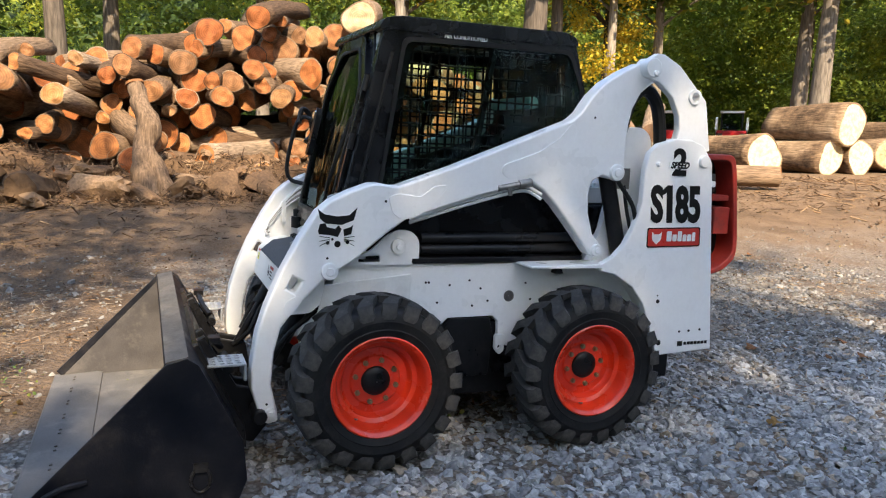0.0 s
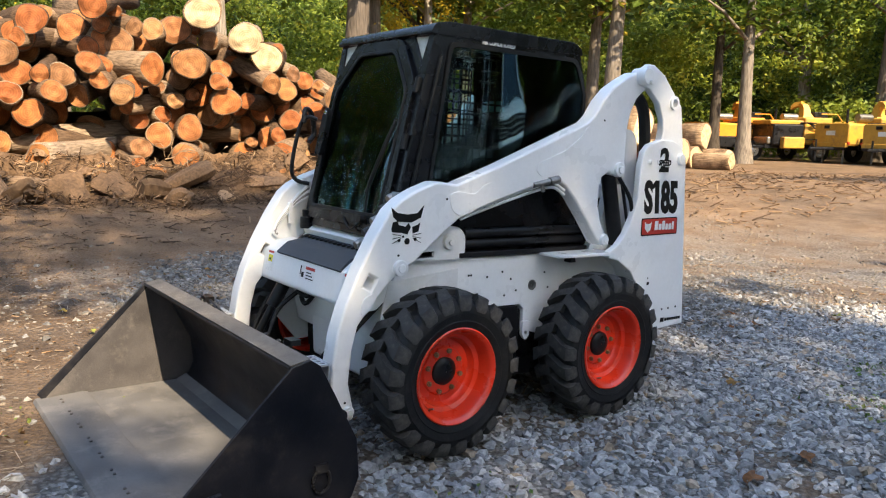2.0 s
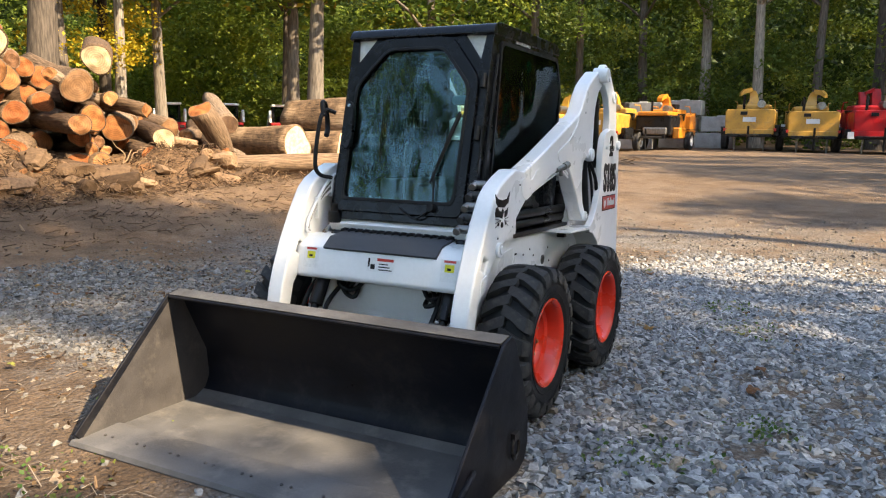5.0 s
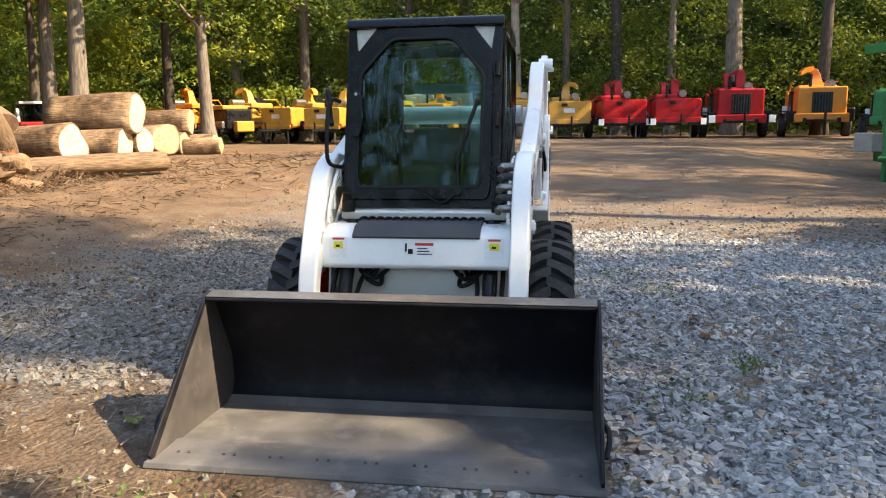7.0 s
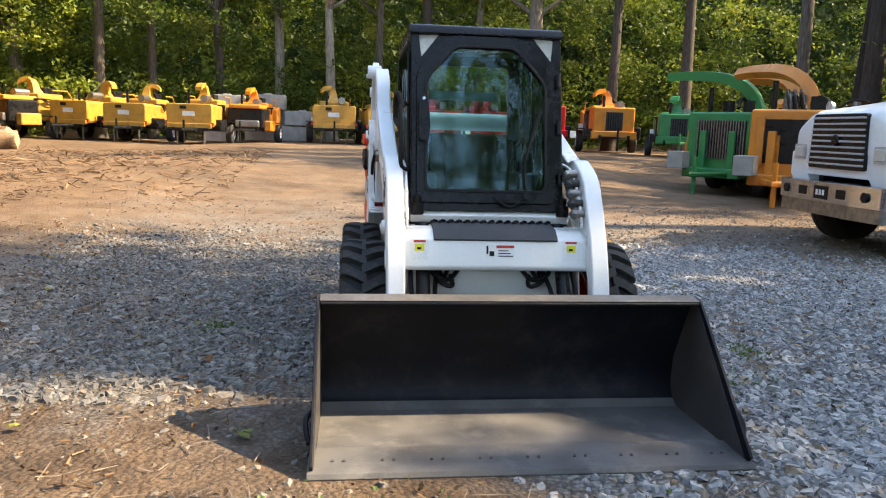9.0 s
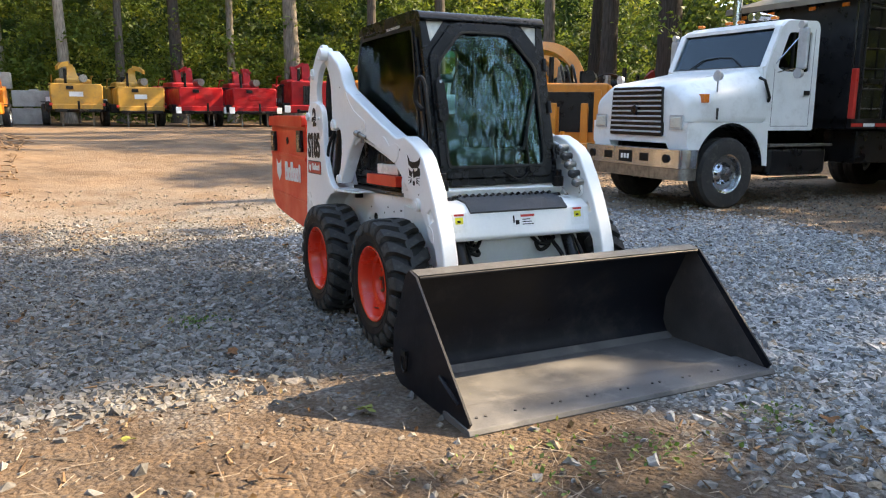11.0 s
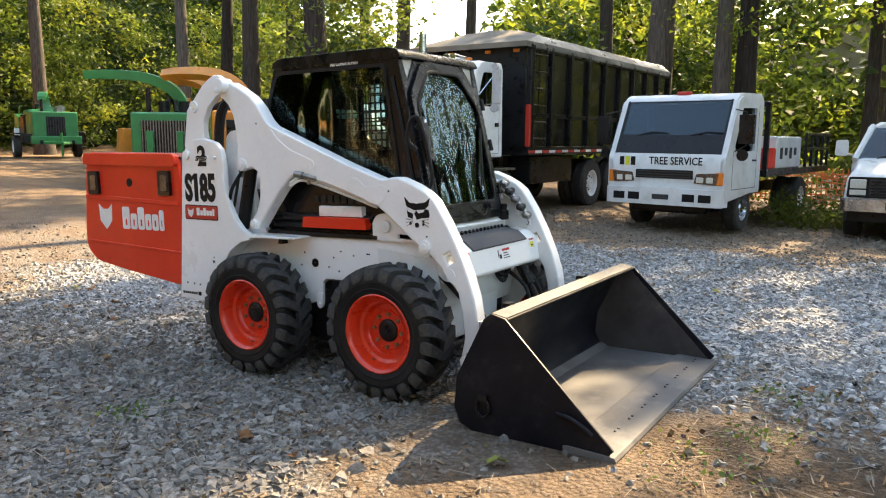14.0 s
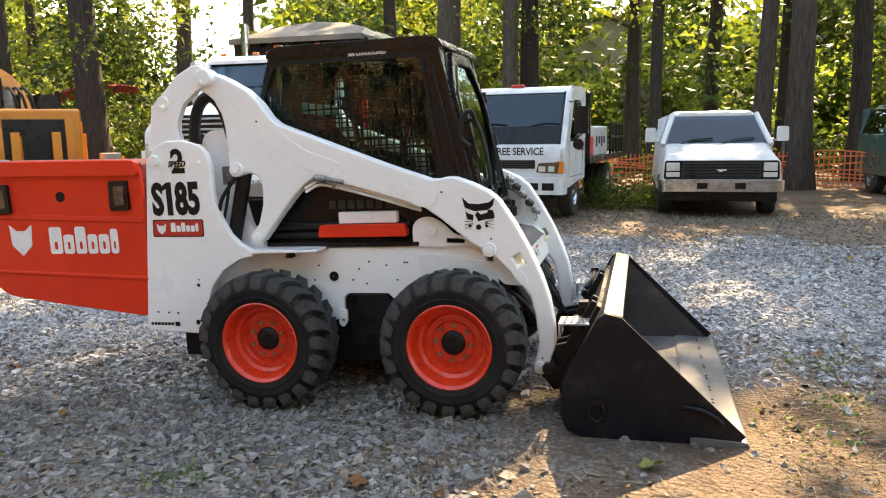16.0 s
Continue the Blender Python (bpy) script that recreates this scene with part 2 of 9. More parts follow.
def plate(bm, outer, a0, a1, axis="x", holes=()):
    """A flat plate: an outline with holes in two axes, extruded along the third."""
    loops = [list(outer)] + [list(h) for h in holes]
    at = AX[axis]
    flat = [p for lp in loops for p in lp]
    lo = [bm.verts.new(at(a0, *p)) for p in flat]
    hi = [bm.verts.new(at(a1, *p)) for p in flat]
    flat_bm = bmesh.new()                      # even triangles for the two faces
    fv = [flat_bm.verts.new((u, v, 0)) for u, v in flat]
    k, edges = 0, []
    for lp in loops:
        edges += [flat_bm.edges.new((fv[k + i], fv[k + (i + 1) % len(lp)])) for i in range(len(lp))]
        k += len(lp)
    flat_bm.verts.index_update()
    bmesh.ops.triangle_fill(flat_bm, use_beauty=True, use_dissolve=False, edges=edges)
    flat_bm.verts.index_update()
    tris = [[v.index for v in f.verts] for f in flat_bm.faces] if len(flat_bm.verts) == len(flat) else []
    flat_bm.free()
    if len(tris) != len(flat) + 2 * len(holes) - 2:
        tris = tessellate_polygon([[Vector((u, v, 0)) for u, v in lp] for lp in loops])
    for a, b, c in tris:
        bm.faces.new((lo[a], lo[b], lo[c]))
        bm.faces.new((hi[c], hi[b], hi[a]))
    k = 0
    for lp in loops:
        n = len(lp)
        for i in range(n):
            j = (i + 1) % n
            bm.faces.new((lo[k + i], lo[k + j], hi[k + j], hi[k + i]))
        k += n


def ring(c, r, n=16, start=0.0, ry=None):
    return [(c[0] + r * math.cos(start + 2 * math.pi * i / n), c[1] + (ry or r) * math.sin(start + 2 * math.pi * i / n)) for i in range(n)]


def rounded(pts, r=0.03, n=4):
    """An outline with its corners rounded."""
    out = []
    m = len(pts)
    for i in range(m):
        p, a, b = Vector(pts[i]), Vector(pts[i - 1]), Vector(pts[(i + 1) % m])
        ra = min(r, (a - p).length * 0.45, (b - p).length * 0.45)
        s, e = p + (a - p).normalized() * ra, p + (b - p).normalized() * ra
        for k in range(n + 1):
            t = k / n
            out.append(tuple((1 - t) ** 2 * s + 2 * t * (1 - t) * p + t * t * e))
    return out


def loft(bm, rings):
    """A closed skin through rings of as many points each, capped at both ends."""
    vs = [[bm.verts.new(p) for p in r] for r in rings]
    n = len(vs[0])
    for a, b in zip(vs, vs[1:]):
        for k in range(n):
            bm.faces.new((a[k], a[(k + 1) % n], b[(k + 1) % n], b[k]))
    bm.faces.new(vs[0][::-1])
    bm.faces.new(vs[-1])
    return bm


def ring_at(x, w, zb, zt, wt=None, r=0.08, lean=0.0):
    """A ring across a body at x: w half its width, narrowing to wt at the top; lean carries the top back."""
    wt = w if wt is None else wt
    return [(x + lean * (z - zb) / (zt - zb), y, z) for y, z in rounded([(-w, zb), (w, zb), (wt, zt), (-wt, zt)], r, 5)]


def cyl(bm, p0, p1, r0, r1=None, seg=20, caps=True):
    p0, p1 = Vector(p0), Vector(p1)
    r1 = r0 if r1 is None else r1
    d = (p1 - p0).normalized()
    u = d.orthogonal().normalized()
    w = d.cross(u)
    ra, rb = [], []
    for i in range(seg):
        a = 2 * math.pi * i / seg
        o = u * math.cos(a) + w * math.sin(a)
        ra.append(bm.verts.new(p0 + o * r0))
        rb.append(bm.verts.new(p1 + o * r1))
    for i in range(seg):
        j = (i + 1) % seg
        bm.faces.new((ra[i], ra[j], rb[j], rb[i]))
    if caps:
        bm.faces.new(ra[::-1])
        bm.faces.new(rb)


def tube(bm, pts, r, seg=8, radii=None):
    """A bent pipe through the points."""
    pts = [Vector(p) for p in pts]
    rings = []
    u = None
    for i, p in enumerate(pts):
        d = (pts[min(i + 1, len(pts) - 1)] - pts[max(i - 1, 0)]).normalized()
        if u is None:
            u = d.orthogonal().normalized()
        u = (u - d * u.dot(d)).normalized()
        w = d.cross(u)
        rr = radii[i] if radii else r
        rings.append([bm.verts.new(p + (u * math.cos(2 * math.pi * k / seg) + w * math.sin(2 * math.pi * k / seg)) * rr) for k in range(seg)])
    for a, b in zip(rings, rings[1:]):
        for k in range(seg):
            j = (k + 1) % seg
            bm.faces.new((a[k], a[j], b[j], b[k]))
    bm.faces.new(rings[0][::-1])
    bm.faces.new(rings[-1])


def curve_pts(ctrl, n=6):
    """A smooth line through the control points."""
    c = [Vector(p) for p in ctrl]
    c = [c[0] * 2 - c[1]] + c + [c[-1] * 2 - c[-2]]
    out = []
    for i in range(1, len(c) - 2):
        for k in range(n):
            t = k / n
            out.append(0.5 * (2 * c[i] + (c[i + 1] - c[i - 1]) * t + (2 * c[i - 1] - 5 * c[i] + 4 * c[i + 1] - c[i + 2]) * t * t + (3 * c[i] - c[i - 1] - 3 * c[i + 1] + c[i + 2]) * t ** 3))
    return out + [c[-2]]


def lathe(bm, prof, seg=48, axis="x", c=(0, 0, 0)):
    """A profile of (radius, height) turned round an axis."""
    rings = []
    for r, h in prof:
        rg = []
        for i in range(seg):
            a = 2 * math.pi * i / seg
            u, v = r * math.cos(a), r * math.sin(a)
            q = AX[axis](h, u, v)
            rg.append(bm.verts.new((q[0] + c[0], q[1] + c[1], q[2] + c[2])))
        rings.append(rg)
    for a, b in zip(rings, rings[1:]):
        for i in range(seg):
            j = (i + 1) % seg
            bm.faces.new((a[i], a[j], b[j], b[i]))
    return rings


def text_bm(words, size, m, depth=0.002, squeeze=1.0, bold=0.0):
    """Lettering in the built-in font as a bmesh, laid at the pose m (its plane is local x right, y up)."""
    cu = bpy.data.curves.new("words", "FONT")
    cu.body, cu.size, cu.extrude, cu.align_x, cu.align_y, cu.offset = words, size, depth, "CENTER", "CENTER", bold
    cu.resolution_u = 3
    ob = bpy.data.objects.new("words", cu)
    scene.collection.objects.link(ob)
    me = bpy.data.meshes.new_from_object(ob.evaluated_get(bpy.context.evaluated_depsgraph_get()))
    bm = bmesh.new()
    bm.from_mesh(me)
    bm.transform(m @ Matrix.Diagonal((squeeze, 1, 1, 1)))
    bpy.data.objects.remove(ob)
    bpy.data.curves.remove(cu)
    bpy.data.meshes.remove(me)
    return bm


def model_number(m, lean=0.0):
    """The letters S185, with a flagged one drawn in place of the thin built-in numeral."""
    bm = text_bm("S185", 0.235, Matrix.Identity(4), 0.0015, 0.66, 0.0105)
    left, groups = set(bm.verts), []
    while left:
        stack, seen = [left.pop()], set()
        while stack:
            v = stack.pop()
            seen.add(v)
            for e in v.link_edges:
                o = e.other_vert(v)
                if o in left:
                    left.discard(o)
                    stack.append(o)
        groups.append(seen)
    letters = []                                # faces and edges of one letter lie over one another
    for g in sorted(groups, key=lambda g: min(v.co.x for v in g)):
        if letters and min(v.co.x for v in g) < max(v.co.x for v in letters[-1]) - 0.002:
            letters[-1] |= g
        else:
            letters.append(g)
    one = letters[1]
    xb = max(v.co.x for v in one)
    ya, yb = min(v.co.y for v in one), max(v.co.y for v in one)
    bmesh.ops.delete(bm, geom=list(one), context="VERTS")
    w, h, xr = 0.034, yb - ya, xb + 0.004
    plate(bm, [(xr - w, ya), (xr, ya), (xr, yb), (xr - w * 0.85, yb), (xr - w * 1.75, yb - 0.13 * h), (xr - w * 1.75, yb - 0.27 * h), (xr - w, yb - 0.19 * h)], -0.0015, 0.0015, "z")
    bm.transform(m @ Matrix(((1, lean, 0, 0), (0, 1, 0, 0), (0, 0, 1, 0), (0, 0, 0, 1))))
    return bm


def mesh_np(name, verts, quads, material, smooth=False):
    """A large mesh straight from arrays."""
    me = bpy.data.meshes.new(name)
    n, k = quads.shape
    me.vertices.add(len(verts))
    me.vertices.foreach_set("co", np.asarray(verts, np.float32).ravel())
    me.loops.add(n * k)
    me.loops.foreach_set("vertex_index", quads.astype(np.int32).ravel())
    me.polygons.add(n)
    me.polygons.foreach_set("loop_start", np.arange(0, n * k, k, dtype=np.int32))
    me.polygons.foreach_set("use_smooth", np.full(n, smooth))
    me.update(calc_edges=True)
    me.validate()
    me.materials.append(material)
    return me


def B():
    return bmesh.new()

# ---------------------------------------------------------------- ground
def sstep(a, b, x):
    t = np.clip((np.asarray(x, float) - a) / (b - a), 0, 1)
    return t * t * (3 - 2 * t)


def gz(x, y):
    """Height of the ground: a slight ramp under the loader, lower beside the trucks, rising towards the log pile and the woods."""
    x, y = np.asarray(x, float), np.asarray(y, float)
    z = -0.035 * 2.6 * np.tanh(y / 2.6) * np.exp(-(x * x + y * y) / 70.0)
    z = z + 0.012 * np.exp(-(x * x + y * y) / 30.0)
    z = z - 0.11 * sstep(4.5, 9, x) * (1 - sstep(-0.5, 3.0, y))
    z = z + 0.48 * sstep(5.0, 15.0, np.hypot(np.maximum(-x, 0) * 1.5, np.maximum(y, 0) * 0.8)) * (1 - sstep(4, 9, x) * (1 - sstep(14, 26, y)))
    z = z - 0.15 * sstep(10.5, 14.5, y) * sstep(4, 9, -x)
    z = z + 0.015 * np.sin(x * 1.3 + 0.7) * np.sin(y * 1.1 + 0.4) * sstep(2.2, 4.5, np.hypot(x, y))
    z = z + 0.012 * np.sin(x * 3.1 + y * 1.7) * sstep(1.5, 4, -x) * (1 - sstep(20, 30, -x))
    return z


def gzf(x, y):
    return float(gz(x, y))


def ground_material():
    m = bpy.data.materials.new("gravel_and_dirt")
    m.use_nodes = True
    nt = m.node_tree
    N, L = nt.nodes, nt.links
    p = N["Principled BSDF"]
    tc = N.new("ShaderNodeTexCoord")
    P = tc.outputs["Object"]

    def nz(s, d=6.0, r=0.65):
        n = N.new("ShaderNodeTexNoise")
        n.inputs["Scale"].default_value, n.inputs["Detail"].default_value, n.inputs["Roughness"].default_value = s, d, r
        L.new(P, n.inputs["Vector"])
        return n.outputs["Fac"]

    def rp(src, *stops):
        r = N.new("ShaderNodeValToRGB")
        e = r.color_ramp.elements
        while len(e) < len(stops):
            e.new(0.5)
        for k, (pos, c) in enumerate(stops):
            e[k].position, e[k].color = pos, ((*c, 1) if isinstance(c, tuple) else (c, c, c, 1))
        L.new(src, r.inputs[0])
        return r.outputs[0]

    def mth(op, a, b=None):
        n = N.new("ShaderNodeMath")
        n.operation = op
        for k, v in enumerate((a, b)):
            if v is not None:
                if isinstance(v, (int, float)):
                    n.inputs[k].default_value = v
                else:
                    L.new(v, n.inputs[k])
        return n.outputs[0]

    def mx(f, a, b, mode="MIX"):
        n = N.new("ShaderNodeMix")
        n.data_type, n.blend_type = "RGBA", mode
        for k, v in (("Factor", f), ("A", a), ("B", b)):
            if isinstance(v, (int, float)):
                n.inputs[k].default_value = v
            else:
                L.new(v, n.inputs[k])
        return n.outputs["Result"]
    sep = N.new("ShaderNodeSeparateXYZ")
    L.new(P, sep.inputs[0])
    X, Y = sep.outputs[0], sep.outputs[1]
    # small stones: two sizes of cells, each stone with its own grey
    v1, v2 = N.new("ShaderNodeTexVoronoi"), N.new("ShaderNodeTexVoronoi")
    for v, s in ((v1, 38.0), (v2, 75.0)):
        v.inputs["Scale"].default_value = s
        L.new(P, v.inputs["Vector"])
    stone = mx(0.45, rp(v1.outputs["Color"], (0.1, (0.155, 0.152, 0.148)), (0.5, (0.27, 0.264, 0.254)), (0.95, (0.4, 0.388, 0.362))), rp(v2.outputs["Color"], (0.1, (0.13, 0.126, 0.12)), (0.9, (0.39, 0.375, 0.345))))
    dark = rp(v1.outputs["Distance"], (0.0, 1.0), (0.4, 0.75), (0.62, 0.22))
    stone = mx(0.8, stone, dark, "MULTIPLY")
    chips = rp(nz(55, 8, 0.75), (0.3, (0.0672, 0.04, 0.0232)), (0.5, (0.176, 0.11, 0.064)), (0.7, (0.336, 0.228, 0.14)))
    soil = mx(0.6, chips, rp(nz(2.2, 8, 0.7), (0.3, (0.084, 0.0504, 0.0296)), (0.55, (0.193, 0.122, 0.0704)), (0.75, (0.302, 0.2, 0.122))))
    soil = mx(0.85, soil, rp(nz(0.42, 9, 0.72), (0.34, 0.5), (0.5, 0.92), (0.64, 1.2)), "MULTIPLY")
    # gravel lies round and in front of the loader and beside the trucks, trodden chips and dirt elsewhere
    edge = mth("ADD", mth("MULTIPLY", mth("SUBTRACT", nz(0.55, 6, 0.65), 0.5), 7.0), 0.0)
    gx = mth("ADD", X, edge)
    fx = rp(mth("MULTIPLY", mth("ADD", gx, 5.0), 0.1), (0.0, 0.0), (0.2, 0.7), (0.4, 1.0))
    fy = rp(mth("MULTIPLY", mth("ADD", Y, mth("MULTIPLY", edge, 0.8)), 0.1), (0.45, 1.0), (1.0, 0.2))
    patch = rp(nz(1.1, 7, 0.7), (0.40, 0.25), (0.56, 1.0))
    # bare earth in front of the bucket's right corner
    bx = rp(mth("ADD", mth("MULTIPLY", mth("ADD", X, mth("MULTIPLY", edge, 0.25)), 0.25), 0.5), (0.38, 1.0), (0.56, 0.0))
    by = rp(mth("ADD", mth("MULTIPLY", mth("ADD", Y, mth("MULTIPLY", edge, 0.25)), 0.25), 0.75), (0.35, 1.0), (0.57, 0.0))
    bare = mth("SUBTRACT", 1.0, mth("MULTIPLY", mth("MULTIPLY", bx, by), 0.85))
    fx = mth("MULTIPLY", fx, rp(mth("MULTIPLY", mth("ADD", X, mth("MULTIPLY", edge, 0.5)), 0.1), (0.3, 1.0), (0.55, 0.35)))
    f = mth("MULTIPLY", mth("MULTIPLY", mth("MULTIPLY", fx, fy), patch), bare)
    col = mx(f, soil, stone)
    trodden = rp(nz(6.5, 8, 0.75), (0.36, (0.5, 0.5, 0.52)), (0.5, (0.74, 0.76, 0.8)), (0.66, (1.0, 1.0, 1.0)))
    col = mx(mth("MULTIPLY", mth("MULTIPLY", bx, by), 0.95), col, mx(1.0, col, trodden, "MULTIPLY"))
    L.new(col, p.inputs["Base Color"])
    p.inputs["Roughness"].default_value = 0.9
    p.inputs["Specular IOR Level"].default_value = 0.25
    bn = N.new("ShaderNodeBump")
    bn.inputs["Strength"].default_value, bn.inputs["Distance"].default_value = 1.0, 0.025
    L.new(mth("ADD", mth("MULTIPLY", mth("SUBTRACT", 1.0, v1.outputs["Distance"]), 0.8), nz(30, 8, 0.7)), bn.inputs["Height"])
    L.new(bn.outputs[0], p.inputs["Normal"])
    return m


GROUND_MAT = ground_material()
_n = 280
_u = np.linspace(-1, 1, _n)
_s = np.sinh(_u * 5.2) / np.sinh(5.2) * 420
_X, _Y = np.meshgrid(_s, _s, indexing="ij")
_Z = gz(_X, _Y)
_i = np.arange(_n * _n).reshape(_n, _n)
_q = np.stack([_i[:-1, :-1], _i[1:, :-1], _i[1:, 1:], _i[:-1, 1:]], -1).reshape(-1, 4)
ground = new("ground", mesh_np("ground", np.stack([_X, _Y, _Z], -1).reshape(-1, 3), _q, GROUND_MAT, True))
tagged(ground, "grey crushed gravel yard mixed with brown dirt and wood chips", "ground", kind="structure")

# ---------------------------------------------------------------- the skid-steer loader
loader = thing("skid_steer_loader", pose(0, 0, 0, -2.0, 0, 0), "white skid-steer loader with red wheels, black cab and black bucket", "loader")
SIDES = ((1, "left"), (-1, "right"))


def side_pose(s, x, y, z):
    return pose(s * x, y, z, 90, 0, 90 * s)


def mirrored(bm, s):
    if s < 0:
        bmesh.ops.scale(bm, vec=(-1, 1, 1), verts=bm.verts)


def wheel_at():
    """One wheel about its own centre, outer side to +x."""
    bm = B()
    lathe(bm, [(0.204, -0.105), (0.222, -0.118), (0.228, -0.112), (0.214, -0.1), (0.2, -0.06), (0.196, 0.02), (0.2, 0.07), (0.213, 0.1), (0.229, 0.113), (0.232, 0.12), (0.226, 0.124), (0.212, 0.116), (0.204, 0.1), (0.194, 0.07), (0.187, 0.045), (0.168, 0.034), (0.163, 0.012), (0.152, 0.0), (0.12, 0.002), (0.112, 0.01), (0.03, 0.01)], 56)
    SHAPE[:] = [Matrix.Scale(0.922, 4)]
    rim = part("wheel", bm, RIM_RED, loader, "orange-red dished steel rim with black lugged tyre")
    bm = B()
    half = [(0.206, 0.104), (0.232, 0.117), (0.25, 0.124), (0.262, 0.129), (0.266, 0.127), (0.3, 0.133), (0.306, 0.131), (0.332, 0.126), (0.346, 0.115), (0.357, 0.095), (0.361, 0.04)]
    lathe(bm, half + [(r, -x) for r, x in half[::-1]], 64)
    part("tyre", bm, RUBBER_SIDE, rim, "black rubber tyre with chunky staggered lugs", smooth=28)
    n = 21
    per = 2 * math.pi / n
    for sgn in (1, -1):
        bm = B()
        sec = []
        for x, sh, r0, r1, w in ((-0.012, 0.0, 0.35, 0.391, 0.15), (0.045, 0.07, 0.35, 0.393, 0.14), (0.088, 0.14, 0.348, 0.39, 0.165), (0.118, 0.175, 0.338, 0.382, 0.185), (0.132, 0.185, 0.328, 0.358, 0.175), (0.1355, 0.19, 0.312, 0.33, 0.13)):
            sec.append([bm.verts.new((sgn * x, r * math.cos(a), r * math.sin(a))) for a, r in ((sh - w * 0.62, r0), (sh + w * 0.62, r0), (sh + w * 0.5, r1), (sh - w * 0.5, r1))])
        for q0, q1 in zip(sec, sec[1:]):
            for i in range(4):
                j = (i + 1) % 4
                bm.faces.new((q0[i], q0[j], q1[j], q1[i]))
        bm.faces.new(sec[0][::-1])
        bm.faces.new(sec[-1])
        first = part("lug", bm, RUBBER, rim, smooth=28)
        for k in range(n):
            o = first if k == 0 else new("lug", first.data)
            o.parent = rim
            o.matrix_basis = pose(0, 0, 0, math.degrees(k * per + (0 if sgn > 0 else per / 2)), 0, 0)
    bm = B()
    lathe(bm, [(0.003, 0.034), (0.03, 0.034), (0.055, 0.03), (0.066, 0.02), (0.068, 0.008)], 28)
    part("hub", bm, BLACK, rim, "black hub cap")
    for k in range(8):
        a = 2 * math.pi * (k + 0.5) / 8
        c = (0.0, 0.098 * math.cos(a), 0.098 * math.sin(a))
        bm = B()
        cyl(bm, (0.006, c[1], c[2]), (0.024, c[1], c[2]), 0.0125, 0.0125, 6)
        cyl(bm, (0.02, c[1], c[2]), (0.03, c[1], c[2]), 0.005, 0.005, 8)
        part("bolt", bm, BRASS, rim)
    bm = B()
    cyl(bm, (0.045, 0.19 * math.cos(4.0), 0.19 * math.sin(4.0)), (0.075, 0.18 * math.cos(4.0), 0.18 * math.sin(4.0)), 0.004, 0.004, 8)
    part("valve", bm, STEEL, rim)
    SHAPE.clear()
    return rim


wheel_one = wheel_at()
wheel_one.matrix_basis = pose(0.642, -0.492, 0.378, 8, 0, 0)
copy_thing(wheel_one, pose(0.642, 0.512, 0.378, 31, 0, 0))
copy_thing(wheel_one, pose(-0.654, -0.497, 0.378, 17, 0, 180))
copy_thing(wheel_one, pose(-0.654, 0.512, 0.378, 43, 0, 180))

# chassis: overall proportions of the body
SHAPE[:] = [Matrix.Diagonal((1, 0.965, 0.988, 1))]
bm = B()
box(bm, -0.43, 0.43, -0.60, 1.22, 0.20, 0.56)
part("belly", bm, BLACK, loader, "black underside", bevel=0.015)
bm = B()
plate(bm, [(-0.64, 0.845), (0.66, 0.835), (1.02, 0.8), (1.2, 0.62), (1.2, 0.42), (0.27, 0.42), (0.2, 0.44), (0.165, 0.44), (0.16, 0.56), (0.13, 0.585), (-0.1, 0.585), (-0.15, 0.54), (-0.66, 0.4), (-0.7, 0.6)], -0.452, 0.452, "x")
part("chassis", bm, WHITE, loader, "white welded main frame", bevel=0.006)
bm = B()
plate(bm, [(-0.13, 0.3), (0.12, 0.3), (0.135, 0.5), (0.115, 0.58), (-0.09, 0.582), (-0.13, 0.53)], -0.459, 0.459, "x")
part("side_cover", bm, BLACK, loader, "black panel between the wheels", bevel=0.006)
